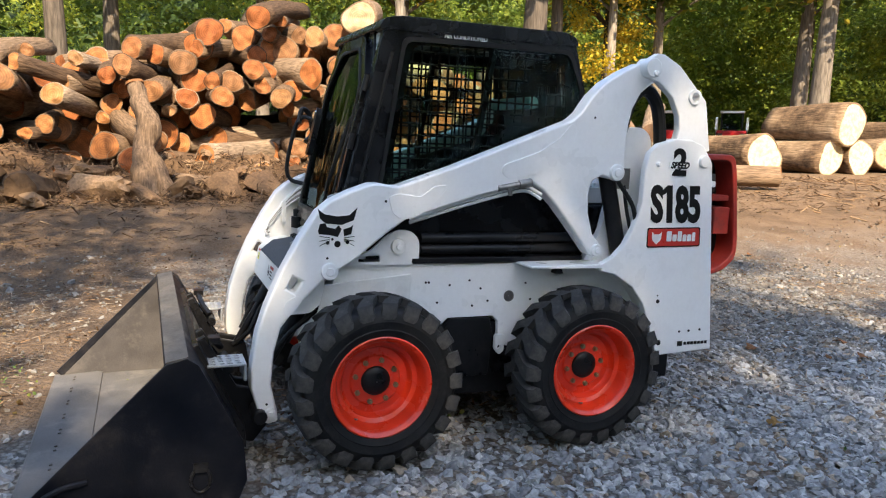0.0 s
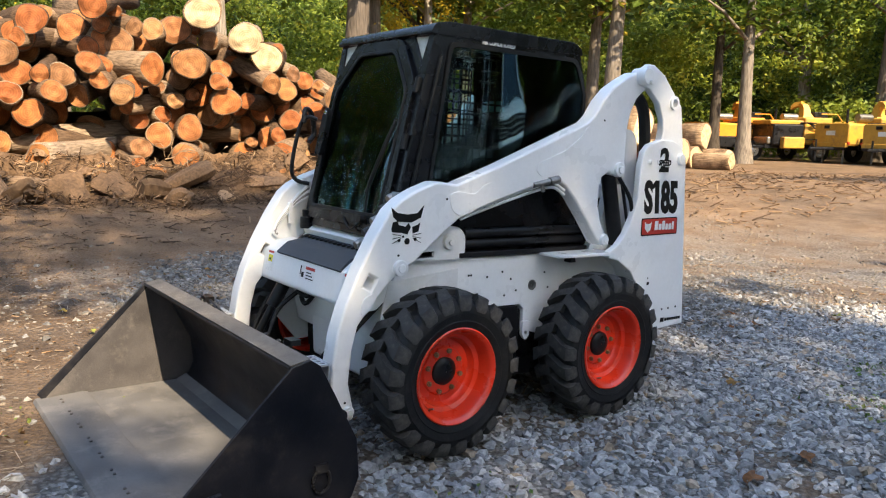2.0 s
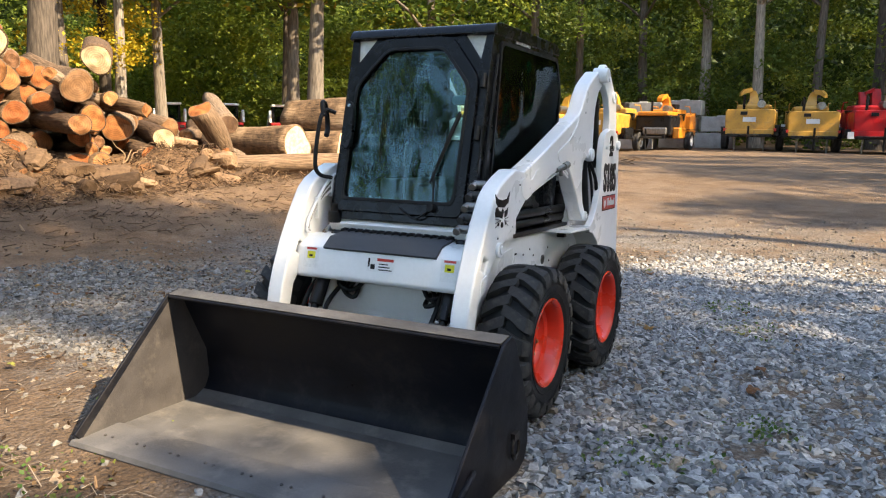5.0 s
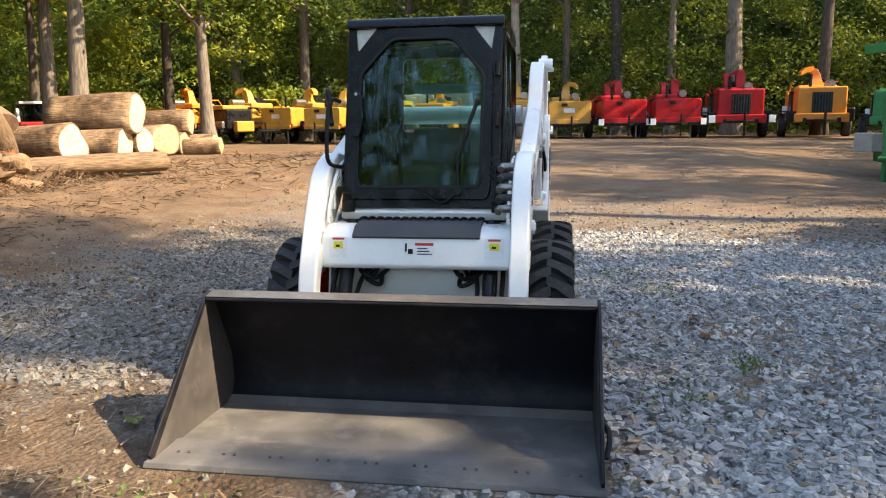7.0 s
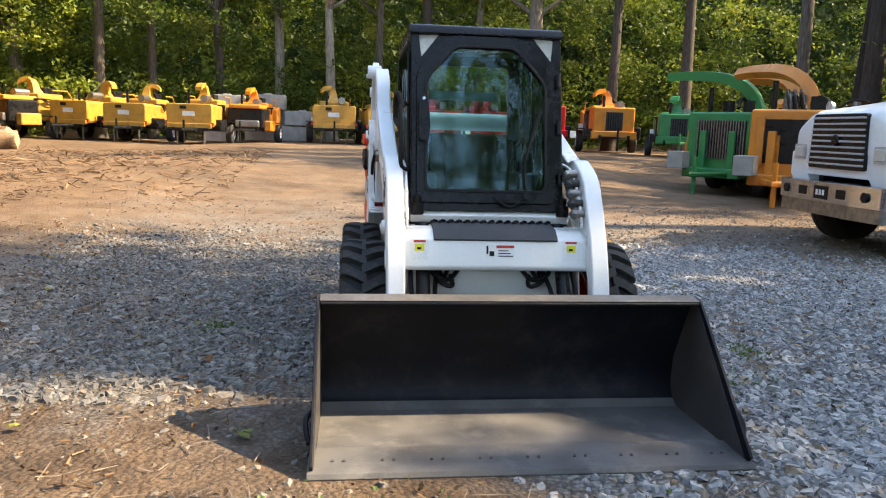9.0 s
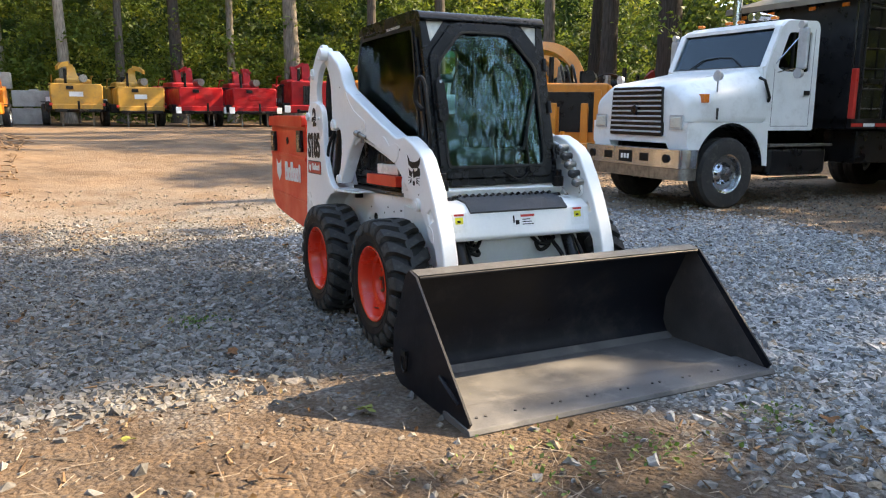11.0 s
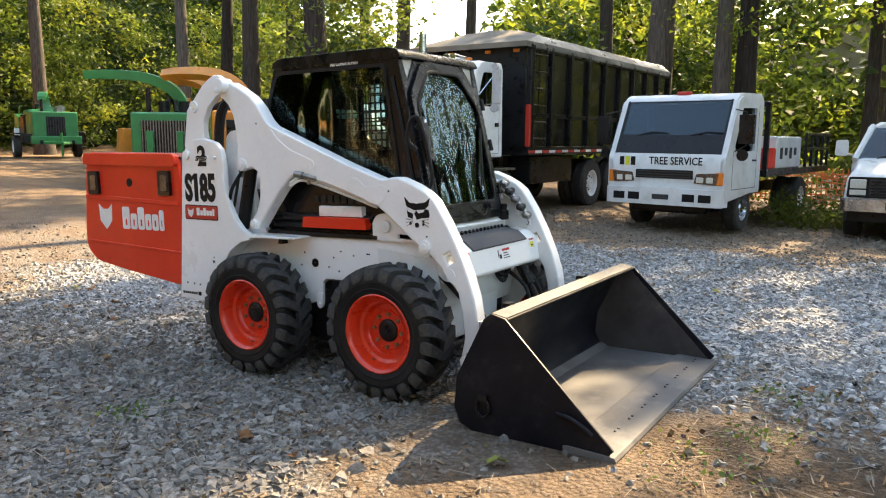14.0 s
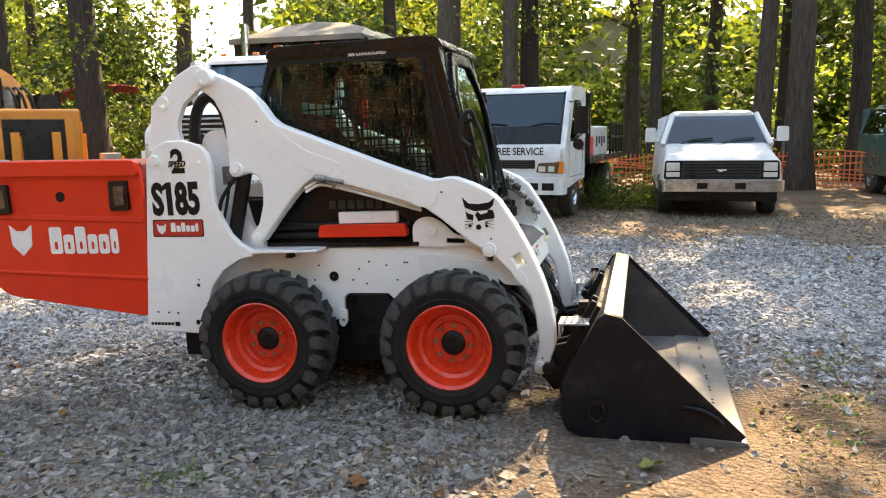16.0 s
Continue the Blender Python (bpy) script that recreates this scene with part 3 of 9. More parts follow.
for s, _ in SIDES:
    bm = B()                                   # fender flange over the rear wheel
    plate(bm, [(0.24, 0.835), (0.66, 0.83), (0.74, 0.81), (0.85, 0.74), (0.93, 0.63), (0.965, 0.5), (0.985, 0.5), (0.95, 0.645), (0.865, 0.755), (0.75, 0.83), (0.66, 0.85), (0.24, 0.848)], 0.447, 0.606, "x")
    mirrored(bm, s)
    part("fender", bm, WHITE, loader, bevel=0.004)
    bm = B()                                   # pivot bracket by the cab foot
    plate(bm, rounded([(-0.64, 0.845), (-0.3, 0.84), (-0.265, 0.86), (-0.265, 0.95), (-0.3, 0.99), (-0.36, 1.0), (-0.42, 0.975), (-0.5, 0.9), (-0.6, 0.88)], 0.03), 0.452, 0.469, "x", holes=[rounded([(-0.55, 0.855), (-0.45, 0.857), (-0.45, 0.885), (-0.55, 0.88)], 0.008)])
    mirrored(bm, s)
    part("pivot_bracket", bm, WHITE, loader, bevel=0.004)
    bm = B()
    cyl(bm, (s * 0.457, -0.369, 0.925), (s * 0.487, -0.369, 0.925), 0.036, 0.034, 24)
    cyl(bm, (s * 0.487, -0.369, 0.925), (s * 0.499, -0.369, 0.925), 0.016, 0.015, 6)
    part("pin", bm, WHITE, loader, bevel=0.003)
    bm = B()                                   # round port in the frame's side
    lathe(bm, [(0.027, 0.453), (0.027, 0.457), (0.02, 0.457), (0.018, 0.454), (0.002, 0.454)], 20, c=(0, 0, 0))
    bmesh.ops.translate(bm, vec=(0, 0.212, 0.68), verts=bm.verts)
    mirrored(bm, s)
    part("port", bm, INK if s < 0 else STEEL, loader)
    for hy, hz in ((-0.3, 0.76), (-0.22, 0.755), (-0.205, 0.755), (-0.1, 0.74), (0.0, 0.76), (0.06, 0.72), (0.1, 0.66), (0.3, 0.74), (0.33, 0.66), (-0.16, 0.66), (0.02, 0.64), (-0.35, 0.7)):
        bm = B()
        cyl(bm, (s * 0.451, hy, hz), (s * 0.4545, hy, hz), 0.0055, 0.0055, 10)
        part("bolt_hole", bm, INK, loader, smooth=0)
    bm = B()                                   # tie-down tab
    plate(bm, rounded([(0.14, 0.5), (0.19, 0.5), (0.19, 0.42), (0.165, 0.4), (0.14, 0.43)], 0.012), 0.457, 0.477, "x", holes=[ring((0.165, 0.44), 0.01, 10)])
    mirrored(bm, s)
    part("tie_down_tab", bm, WHITE, loader, bevel=0.002)
    bm = B()                                   # black stop over the rear wheel
    plate(bm, [(0.43, 0.79), (0.475, 0.79), (0.46, 0.83), (0.445, 0.835)], 0.46, 0.51, "x")
    mirrored(bm, s)
    part("stop", bm, BLACK, loader, bevel=0.004)

# uprights: the lettered rear side plates, with posts behind them
REAR = [(1.0, 0.383), (1.335, 0.397), (1.232, 1.345), (1.17, 1.425), (1.09, 1.452), (1.0, 1.453), (0.9, 1.425), (0.85, 1.38), (0.83, 1.30), (0.828, 1.14), (0.79, 1.02), (0.745, 0.94), (0.69, 0.885), (0.62, 0.85), (0.62, 0.815), (0.70, 0.80), (0.81, 0.735), (0.88, 0.65), (0.925, 0.55), (0.955, 0.45)]


def lean_at(y):
    """The arms stand a little wider apart at the rear."""
    return 0.022 * (y + 0.9) / 2.0


def lean(bm):
    for v in bm.verts:
        v.co.x += lean_at(v.co.y)


for s, _ in SIDES:
    bm = B()
    plate(bm, REAR, 0.565, 0.607, "x")
    mirrored(bm, s)
    up = part("rear_upright", bm, WHITE, loader, "white side plate with black model lettering", bevel=0.008)
    X = 0.6085
    part("model_lettering", model_number(side_pose(s, X, 1.03 if s > 0 else 1.063, 1.13), -0.09 if s > 0 else 0.0), INK, up, "black letters S185", smooth=0)
    part("speed_number", text_bm("2", 0.175, side_pose(s, X, 1.03, 1.335), 0.0015, 0.95, 0.006), INK, up, "black numeral 2", smooth=0)
    bm = B()
    box(bm, X - 0.001, X + 0.0022, 0.965, 1.1, 1.31, 1.342)
    mirrored(bm, s)
    part("speed_band", bm, WHITE, up, smooth=0)
    part("speed_word", text_bm("SPEED", 0.042, side_pose(s, X + 0.0025, 1.032, 1.326) @ Matrix(((1, 0.25, 0, 0), (0, 1, 0, 0), (0, 0, 1, 0), (0, 0, 0, 1))), 0.0012, 0.95, 0.002), INK, up, "small black word SPEED", smooth=0)
    L0 = 0.872 if s > 0 else 0.905           # red label with white blocks
    bm = B()
    plate(bm, rounded([(L0, 0.928), (L0 + 0.325, 0.932), (L0 + 0.32, 1.028), (L0 - 0.002, 1.024)], 0.012), X - 0.002, X + 0.0005, "x")
    mirrored(bm, s)
    part("label_edge", bm, INK, up, smooth=0)
    bm = B()
    plate(bm, rounded([(L0 + 0.006, 0.934), (L0 + 0.319, 0.938), (L0 + 0.314, 1.022), (L0 + 0.004, 1.018)], 0.01), X - 0.001, X + 0.0015, "x")
    mirrored(bm, s)
    part("brand_label", bm, LABEL_RED, up, "red label with white bars", smooth=0)
    for y0, w, h in ((0.0, 0.03, 0.05), (0.036, 0.025, 0.034), (0.067, 0.025, 0.05), (0.098, 0.023, 0.034), (0.127, 0.024, 0.034), (0.157, 0.018, 0.045)):
        bm = B()
        ya = (L0 + 0.115 + y0) if s > 0 else (L0 + 0.205 - y0 - w)
        plate(bm, rounded([(ya, 0.958), (ya + w, 0.958), (ya + w, 0.958 + h), (ya, 0.958 + h)], 0.006), X + 0.001, X + 0.0028, "x")
        mirrored(bm, s)
        part("label_bar", bm, PAPER, up, smooth=0)
    ya = L0 + (0.025 if s > 0 else 0.235)
    bm = B()
    plate(bm, [(ya, 1.005), (ya + 0.015, 0.993), (ya + 0.045, 0.993), (ya + 0.06, 1.005), (ya + 0.055, 0.965), (ya + 0.03, 0.945), (ya + 0.005, 0.965)], X + 0.001, X + 0.0028, "x")
    mirrored(bm, s)
    part("label_emblem", bm, PAPER, up, smooth=0)
    ya = 1.115
    for k in range(8):
        bm = B()
        if k == 0:
            box(bm, X - 0.001, X + 0.001, ya, ya + 0.03, 0.425, 0.45)
        else:
            box(bm, X - 0.001, X + 0.001, ya + 0.018 + k * 0.022, ya + 0.035 + k * 0.022, 0.43, 0.445)
        mirrored(bm, s)
        part("maker_bar", bm, INK, up, "small dark bar", smooth=0)
    for hy, hz, r in ((1.12, 0.5, 0.006), (1.18, 0.502, 0.006), (1.25, 0.505, 0.006), (0.995, 0.45, 0.014), (0.97, 0.66, 0.01), (0.965, 0.69, 0.004)):
        bm = B()
        cyl(bm, (s * 0.606, hy, hz), (s * 0.6095, hy, hz), r, r, 12)
        part("bolt_hole", bm, INK, up, smooth=0)
    for hy, hz, r in ((1.175, 1.35, 0.032), (0.9, 1.33, 0.012)):
        bm = B()
        cyl(bm, (s * 0.602, hy, hz), (s * 0.624, hy, hz), r, r * 0.92, 20)
        part("pin", bm, WHITE, up, bevel=0.003)
    # post behind, with the lift cylinder and hoses
    bm = B()
    plate(bm, rounded([(0.60, 0.84), (1.2, 0.8), (1.2, 1.3), (0.97, 1.3), (0.95, 1.46), (0.9, 1.5), (0.80, 1.5), (0.745, 1.46), (0.73, 1.15), (0.69, 0.98)], 0.03), 0.43, 0.47, "x")
    mirrored(bm, s)
    part("post", bm, WHITE, loader, bevel=0.008)
    bm = B()
    box(bm, s * 0.471, s * 0.474, 0.755, 0.84, 1.2, 1.3)
    part("data_plate", bm, STEEL, loader, "small grey printed plate", smooth=0)
    bm = B()
    cyl(bm, (s * 0.51, 0.675, 1.27), (s * 0.515, 0.78, 0.88), 0.04, 0.04, 20)
    cyl(bm, (s * 0.53, 0.69, 1.215), (s * 0.53, 0.66, 1.325), 0.022, 0.022, 14)
    part("lift_cylinder", bm, BLACK, loader, "black hydraulic cylinder", bevel=0.004)
    bm = B()
    tube(bm, curve_pts([(s * 0.56, 0.71, 1.24), (s * 0.58, 0.79, 1.13), (s * 0.58, 0.83, 1.02), (s * 0.57, 0.9, 0.98)]), 0.011)
    tube(bm, curve_pts([(s * 0.54, 0.76, 1.22), (s * 0.56, 0.775, 1.1), (s * 0.56, 0.82, 0.96)]), 0.009)
    part("hose", bm, HOSE, loader)
    bm = B()                                   # thick black hoses inside the arch
    tube(bm, curve_pts([(s * 0.5, 0.74, 1.45), (s * 0.5, 0.79, 1.62), (s * 0.5, 0.87, 1.68), (s * 0.5, 0.95, 1.6), (s * 0.5, 0.985, 1.4), (s * 0.5, 0.97, 1.2)], 8), 0.032, 10)
    part("hose", bm, HOSE, loader)
    bm = B()                                   # upper link
    plate(bm, [(0.775, 1.78), (0.80, 1.805), (0.865, 1.842), (0.905, 1.84), (1.0, 1.795), (1.10, 1.705), (1.175, 1.64), (1.225, 1.40), (1.0, 1.40), (1.022, 1.5), (1.015, 1.56), (0.968, 1.645), (0.88, 1.71), (0.83, 1.725), (0.79, 1.745)], 0.545, 0.588, "x", holes=[ring((1.097, 1.655), 0.022, 18)])
    mirrored(bm, s)
    part("upper_link", bm, WHITE, loader, bevel=0.007)
    bm = B()
    lathe(bm, [(0.022, 0.54), (0.022, 0.6), (0.036, 0.6), (0.038, 0.58)], 24)
    bmesh.ops.translate(bm, vec=(0, 1.097, 1.655), verts=bm.verts)
    mirrored(bm, s)
    part("bushing", bm, WHITE, loader)
    bm = B()
    cyl(bm, (s * 0.53, 0.822, 1.772), (s * 0.622, 0.822, 1.772), 0.046, 0.044, 28)
    cyl(bm, (s * 0.617, 0.835, 1.745), (s * 0.632, 0.835, 1.745), 0.015, 0.014, 12)
    part("pin", bm, WHITE, loader, bevel=0.005)

# lift arms
ARM = [(-0.945, 0.192), (-0.985, 0.205), (-0.99, 0.25), (-1.022, 0.35), (-1.02, 0.45), (-1.0, 0.58), (-0.965, 0.69), (-0.905, 0.83), (-0.83, 0.97), (-0.755, 1.085), (-0.70, 1.13), (-0.62, 1.17), (-0.53, 1.203), (-0.49, 1.205), (-0.43, 1.195), (-0.40, 1.197), (-0.15, 1.285), (0.43, 1.513), (0.475, 1.55), (0.53, 1.63), (0.60, 1.697), (0.70, 1.755), (0.785, 1.795), (0.84, 1.775), (0.876, 1.71), (0.84, 1.69), (0.797, 1.655), (0.757, 1.58), (0.742, 1.51), (0.737, 1.4), (0.737, 1.3), (0.715, 1.255), (0.67, 1.248), (0.61, 1.262), (0.565, 1.24), (0.548, 1.18), (0.553, 1.09), (0.585, 0.99), (0.64, 0.93), (0.635, 0.893), (0.605, 0.88), (0.575, 0.892), (0.475, 1.01), (0.38, 1.115), (0.30, 1.19), (0.245, 1.222), (0.02, 1.172), (-0.36, 1.055), (-0.44, 1.0), (-0.60, 0.872), (-0.66, 0.835), (-0.73, 0.79), (-0.82, 0.70), (-0.9, 0.60), (-0.925, 0.5), (-0.937, 0.36), (-0.91, 0.25), (-0.905, 0.2)]
for s, _ in SIDES:
    bm = B()
    plate(bm, ARM, 0.462, 0.552, "x", holes=[[(-0.88, 0.765), (-0.852, 0.815), (-0.815, 0.795), (-0.843, 0.745)]])
    lean(bm)
    mirrored(bm, s)
    arm = part("lift_arm", bm, WHITE, loader, "white box-section lift arm with black emblem", bevel=0.012, segs=3)
    for pts in ([(-0.45, 1.15), (-0.4, 1.165), (-0.3, 1.15), (-0.24, 1.2), (-0.185, 1.205), (-0.185, 1.18), (-0.3, 1.075), (-0.38, 1.05), (-0.43, 1.08)], [(0.09, 1.30), (0.27, 1.365), (0.37, 1.43), (0.43, 1.5), (0.46, 1.47), (0.44, 1.40), (0.28, 1.27), (0.12, 1.235), (0.08, 1.265)], [(-0.89, 0.69), (-0.875, 0.72), (-0.83, 0.735), (-0.81, 0.72), (-0.85, 0.66), (-0.89, 0.64)]):
        bm = B()
        plate(bm, rounded(pts, 0.02), 0.548, 0.5555, "x")
        lean(bm)
        mirrored(bm, s)
        part("stiffener", bm, WHITE, arm, bevel=0.003)
    for y, z, r in ((-0.70, 0.835, 0.037), (0.69, 1.282, 0.04), (0.607, 0.913, 0.03), (-0.94, 0.24, 0.026)):
        bm = B()
        x = 0.552 + lean_at(y)
        cyl(bm, (x - 0.02, y, z), (x + 0.016, y, z), r, r * 0.95, 24)
        cyl(bm, (x + 0.016, y, z), (x + 0.022, y, z), r * 0.55, r * 0.5, 20)
        mirrored(bm, s)
        part("pin", bm, WHITE, arm, bevel=0.004)
    # emblem: plain black shapes
    cy, cz = (-0.67 if s > 0 else -0.65), 1.025
    marks = [[(-0.085, 0.07), (-0.055, 0.048), (0, 0.04), (0.05, 0.045), (0.085, 0.078), (0.07, 0.025), (0.02, 0.005), (-0.05, 0.01), (-0.075, 0.03)],
             [(-0.075, 0.008), (-0.052, 0.012), (-0.045, -0.004), (-0.01, -0.012), (0.006, 0.004), (0.018, -0.014), (0.002, -0.046), (-0.03, -0.038), (-0.078, -0.034), (-0.082, -0.02)],
             [(0.026, -0.014), (0.058, -0.004), (0.068, 0.006), (0.06, -0.034), (0.03, -0.042)], ring((0.002, -0.075), 0.014, 10), ring((-0.04, -0.07), 0.008, 8), ring((0.045, -0.068), 0.008, 8)]
    for d in (-1, 1):
        for a in (0, 1, 2):
            y0, z0 = d * 0.03, -0.048 - a * 0.006
            marks.append([(y0, z0), (y0 + d * 0.045, z0 + 0.006 - a * 0.014), (y0 + d * 0.045, z0 + 0.0035 - a * 0.014), (y0, z0 - 0.0025)])
    for mk in marks:
        bm = B()
        plate(bm, [(cy + p[0], cz + p[1]) for p in mk], 0.551, 0.554, "x")
        lean(bm)
        mirrored(bm, s)
        part("emblem_mark", bm, INK, arm, smooth=0)
    for y, z in ((-0.69, 1.0), (-0.69, 0.97), (-0.71, 0.89), (-0.46, 1.13), (-0.33, 1.11), (-0.33, 1.085), (0.55, 1.53), (-0.955, 0.28)):
        bm = B()
        x = 0.552 + lean_at(y)
        cyl(bm, (s * (x - 0.002), y, z), (s * (x + 0.0015), y, z), 0.0055, 0.0055, 10)
        part("bolt_hole", bm, INK, arm, smooth=0)
    # steel pipes under the arm
    for k in range(2):
        bm = B()
        tube(bm, curve_pts([(s * 0.5, -0.33, 1.05 - k * 0.016), (s * 0.52, -0.1, 1.125 - k * 0.018), (s * 0.53, 0.1, 1.18 - k * 0.018), (s * 0.54, 0.22, 1.205 - k * 0.02), (s * 0.55, 0.3, 1.17 - k * 0.02)], 5), 0.008)
        part("pipe", bm, WHITE, arm)
    bm = B()
    cyl(bm, (s * 0.56, 0.07, 1.195), (s * 0.57, 0.17, 1.215), 0.014, 0.014, 12)
    cyl(bm, (s * 0.57, 0.12, 1.2), (s * 0.57, 0.13, 1.165), 0.01, 0.01, 10)
    cyl(bm, (s * 0.57, 0.17, 1.215), (s * 0.572, 0.23, 1.225), 0.02, 0.02, 12)
    part("valve_block", bm, STEEL, arm)
    # pipes along the inside of the front of the arm
    for k in range(5):
        bm = B()
        o = k * 0.019
        tube(bm, curve_pts([(s * 0.448, -0.40 - o * 0.3, 1.175 - o), (s * 0.447, -0.55 - o * 0.3, 1.15 - o), (s * 0.447, -0.66 - o * 0.6, 1.085 - o), (s * 0.447, -0.78 - o * 0.4, 0.95 - o * 0.9), (s * 0.445, -0.815 + o * 0.3, 0.885 - o * 0.4)], 5), 0.0085)
        part("pipe", bm, STEEL if k % 2 else WHITE, arm)
    for y, z in ((-0.6, 1.09), (-0.72, 0.98)):
        bm = B()
        box(bm, s * 0.436, s * 0.462, y - 0.012, y + 0.012, z - 0.06, z + 0.05)
        part("pipe_clamp", bm, WHITE, arm, bevel=0.003)

# cross member with step
bm = B()
plate(bm, rounded([(-0.875, 0.655), (-0.85, 0.79), (-0.79, 0.835), (-0.70, 0.85), (-0.70, 0.69), (-0.76, 0.64), (-0.86, 0.635)], 0.015), -0.47, 0.47, "x")
cross = part("cross_member", bm, WHITE, loader, "white cross member between the arms", bevel=0.004)
bm = B()
plate(bm, [(-0.862, 0.795), (-0.80, 0.845), (-0.66, 0.868), (-0.66, 0.855), (-0.795, 0.832), (-0.852, 0.785)], -0.315, 0.315, "x")
part("step", bm, TREAD, cross, "dark grey grip-taped step", bevel=0.003)
bm = B()
for k in range(15):
    x = -0.30 + k * 0.0428
    tube(bm, [(x - 0.016, -0.70, 0.866), (x, -0.69, 0.874), (x + 0.016, -0.675, 0.87)], 0.008, 6)
part("step_teeth", bm, BLACK, cross)


def label_on_cross(name, x0, x1, v0, v1, material, lift=0.0015, label=""):
    b = B()
    ya, za, yb, zb = -0.8755, 0.655, -0.8505, 0.79
    n = Vector((0, -0.983, 0.182)) * lift
    q = [b.verts.new(Vector((x, ya + (yb - ya) * v, za + (zb - za) * v)) + n) for x, v in ((x0, v0), (x1, v0), (x1, v1), (x0, v1))]
    b.faces.new(q)
    return part(name, b, material, cross, label, smooth=0)


for s in (1, -1):
    c = s * 0.385
    label_on_cross("warning_label", c - 0.045, c + 0.045, 0.25, 1.0, PAPER, 0.0012, "white warning label with red and yellow blocks")
    label_on_cross("warning_block", c - 0.03, c + 0.03, 0.90, 0.98, LABEL_RED, 0.002)
    label_on_cross("warning_block", c - 0.024, c + 0.024, 0.58, 0.84, YELLOW_DECAL, 0.002)
    label_on_cross("warning_bar", c - 0.012, c + 0.008, 0.64, 0.72, INK, 0.0028)
label_on_cross("warning_label", -0.055, 0.095, 0.34, 0.84, PAPER, 0.0012, "white label with red heading and small bars")
label_on_cross("warning_block", 0.0, 0.09, 0.72, 0.82, LABEL_RED, 0.002)
for k in range(3):
    label_on_cross("text_bar", 0.01, 0.085 - k * 0.012, 0.4 + 0.1 * k, 0.44 + 0.1 * k, GRILLE, 0.002)
label_on_cross("pictogram", -0.05, -0.04, 0.5, 0.8, INK, 0.002)
label_on_cross("pictogram", -0.035, -0.01, 0.42, 0.6, INK, 0.002)

# front of the frame below the cab, with hoses and tilt cylinders
bm = B()
plate(bm, [(-0.66, 0.25), (-0.68, 0.6), (-0.62, 0.86), (-0.5, 0.86), (-0.5, 0.25)], -0.28, 0.28, "x")
part("front_plate", bm, WHITE, loader, bevel=0.02)
bm = B()
plate(bm, [(-0.64, 0.86), (-0.66, 0.9), (-0.60, 0.935), (-0.5, 0.935), (-0.5, 0.86)], -0.42, 0.42, "x")
part("cowl", bm, WHITE, loader, bevel=0.006)
for s, _ in SIDES:
    bm = B()
    cyl(bm, (s * 0.36, -0.66, 0.85), (s * 0.36, -0.86, 0.5), 0.036, 0.036, 18)
    cyl(bm, (s * 0.36, -0.66, 0.85), (s * 0.36, -0.99, 0.27), 0.02, 0.02, 14)
    part("tilt_cylinder", bm, BLACK, loader, "black hydraulic cylinder", bevel=0.003)
    for k in range(3):
        bm = B()
        tube(bm, curve_pts([(s * (0.33 - 0.05 * k), -0.62, 0.66), (s * (0.3 - 0.05 * k), -0.74, 0.6 - 0.03 * k), (s * (0.22 + 0.03 * k), -0.73, 0.57), (s * (0.15 + 0.06 * k), -0.69, 0.64)], 6), 0.012)
        part("hose", bm, HOSE, loader)
    bm = B()
    tube(bm, curve_pts([(s * 0.28, -0.7, 0.62), (s * 0.3, -0.85, 0.5), (s * 0.27, -0.92, 0.38), (s * 0.3, -1.0, 0.3)], 6), 0.012)
    tube(bm, curve_pts([(s * 0.42, -0.7, 0.66), (s * 0.42, -0.86, 0.52), (s * 0.4, -0.95, 0.36)], 6), 0.012)
    part("hose", bm, HOSE, loader)
    bm = B()
    cyl(bm, (s * 0.385, -0.655, 0.9), (s * 0.385, -0.655, 0.96), 0.034, 0.034, 16)
    cyl(bm, (s * 0.385, -0.655, 0.96), (s * 0.385, -0.66, 1.0), 0.022, 0.02, 14)
    part("mount", bm, BLACK, loader, bevel=0.004)
for s in (1, -1):
    bm = B()
    plate(bm, [(-0.60, 0.25), (-0.62, 0.6), (-0.58, 0.85), (-0.5, 0.85), (-0.5, 0.25)], s * 0.282, s * 0.44, "x")
    part("front_well", bm, BLACK, loader, bevel=0.006)
    bm = B()
    plate(bm, [(-0.78, 0.42), (-0.70, 0.76), (-0.30, 0.80), (-0.30, 0.30), (-0.66, 0.28)], s * 0.462, s * 0.472, "x")
    part("well_panel", bm, WHITE_OLD, loader, "dusty white inner wheel panel", bevel=0.004)
# couplers on the left arm's inner face
for k in range(5):
    bm = B()
    z = 0.93 + k * 0.05
    y = -0.80 + k * 0.04
    cyl(bm, (0.395, y, z), (0.46, y, z), 0.021, 0.021, 14)
    cyl(bm, (0.40, y - 0.035, z - 0.012), (0.40, y, z), 0.018, 0.02, 12)
    part("coupler", bm, GRILLE if k % 2 else STEEL, loader, bevel=0.003)

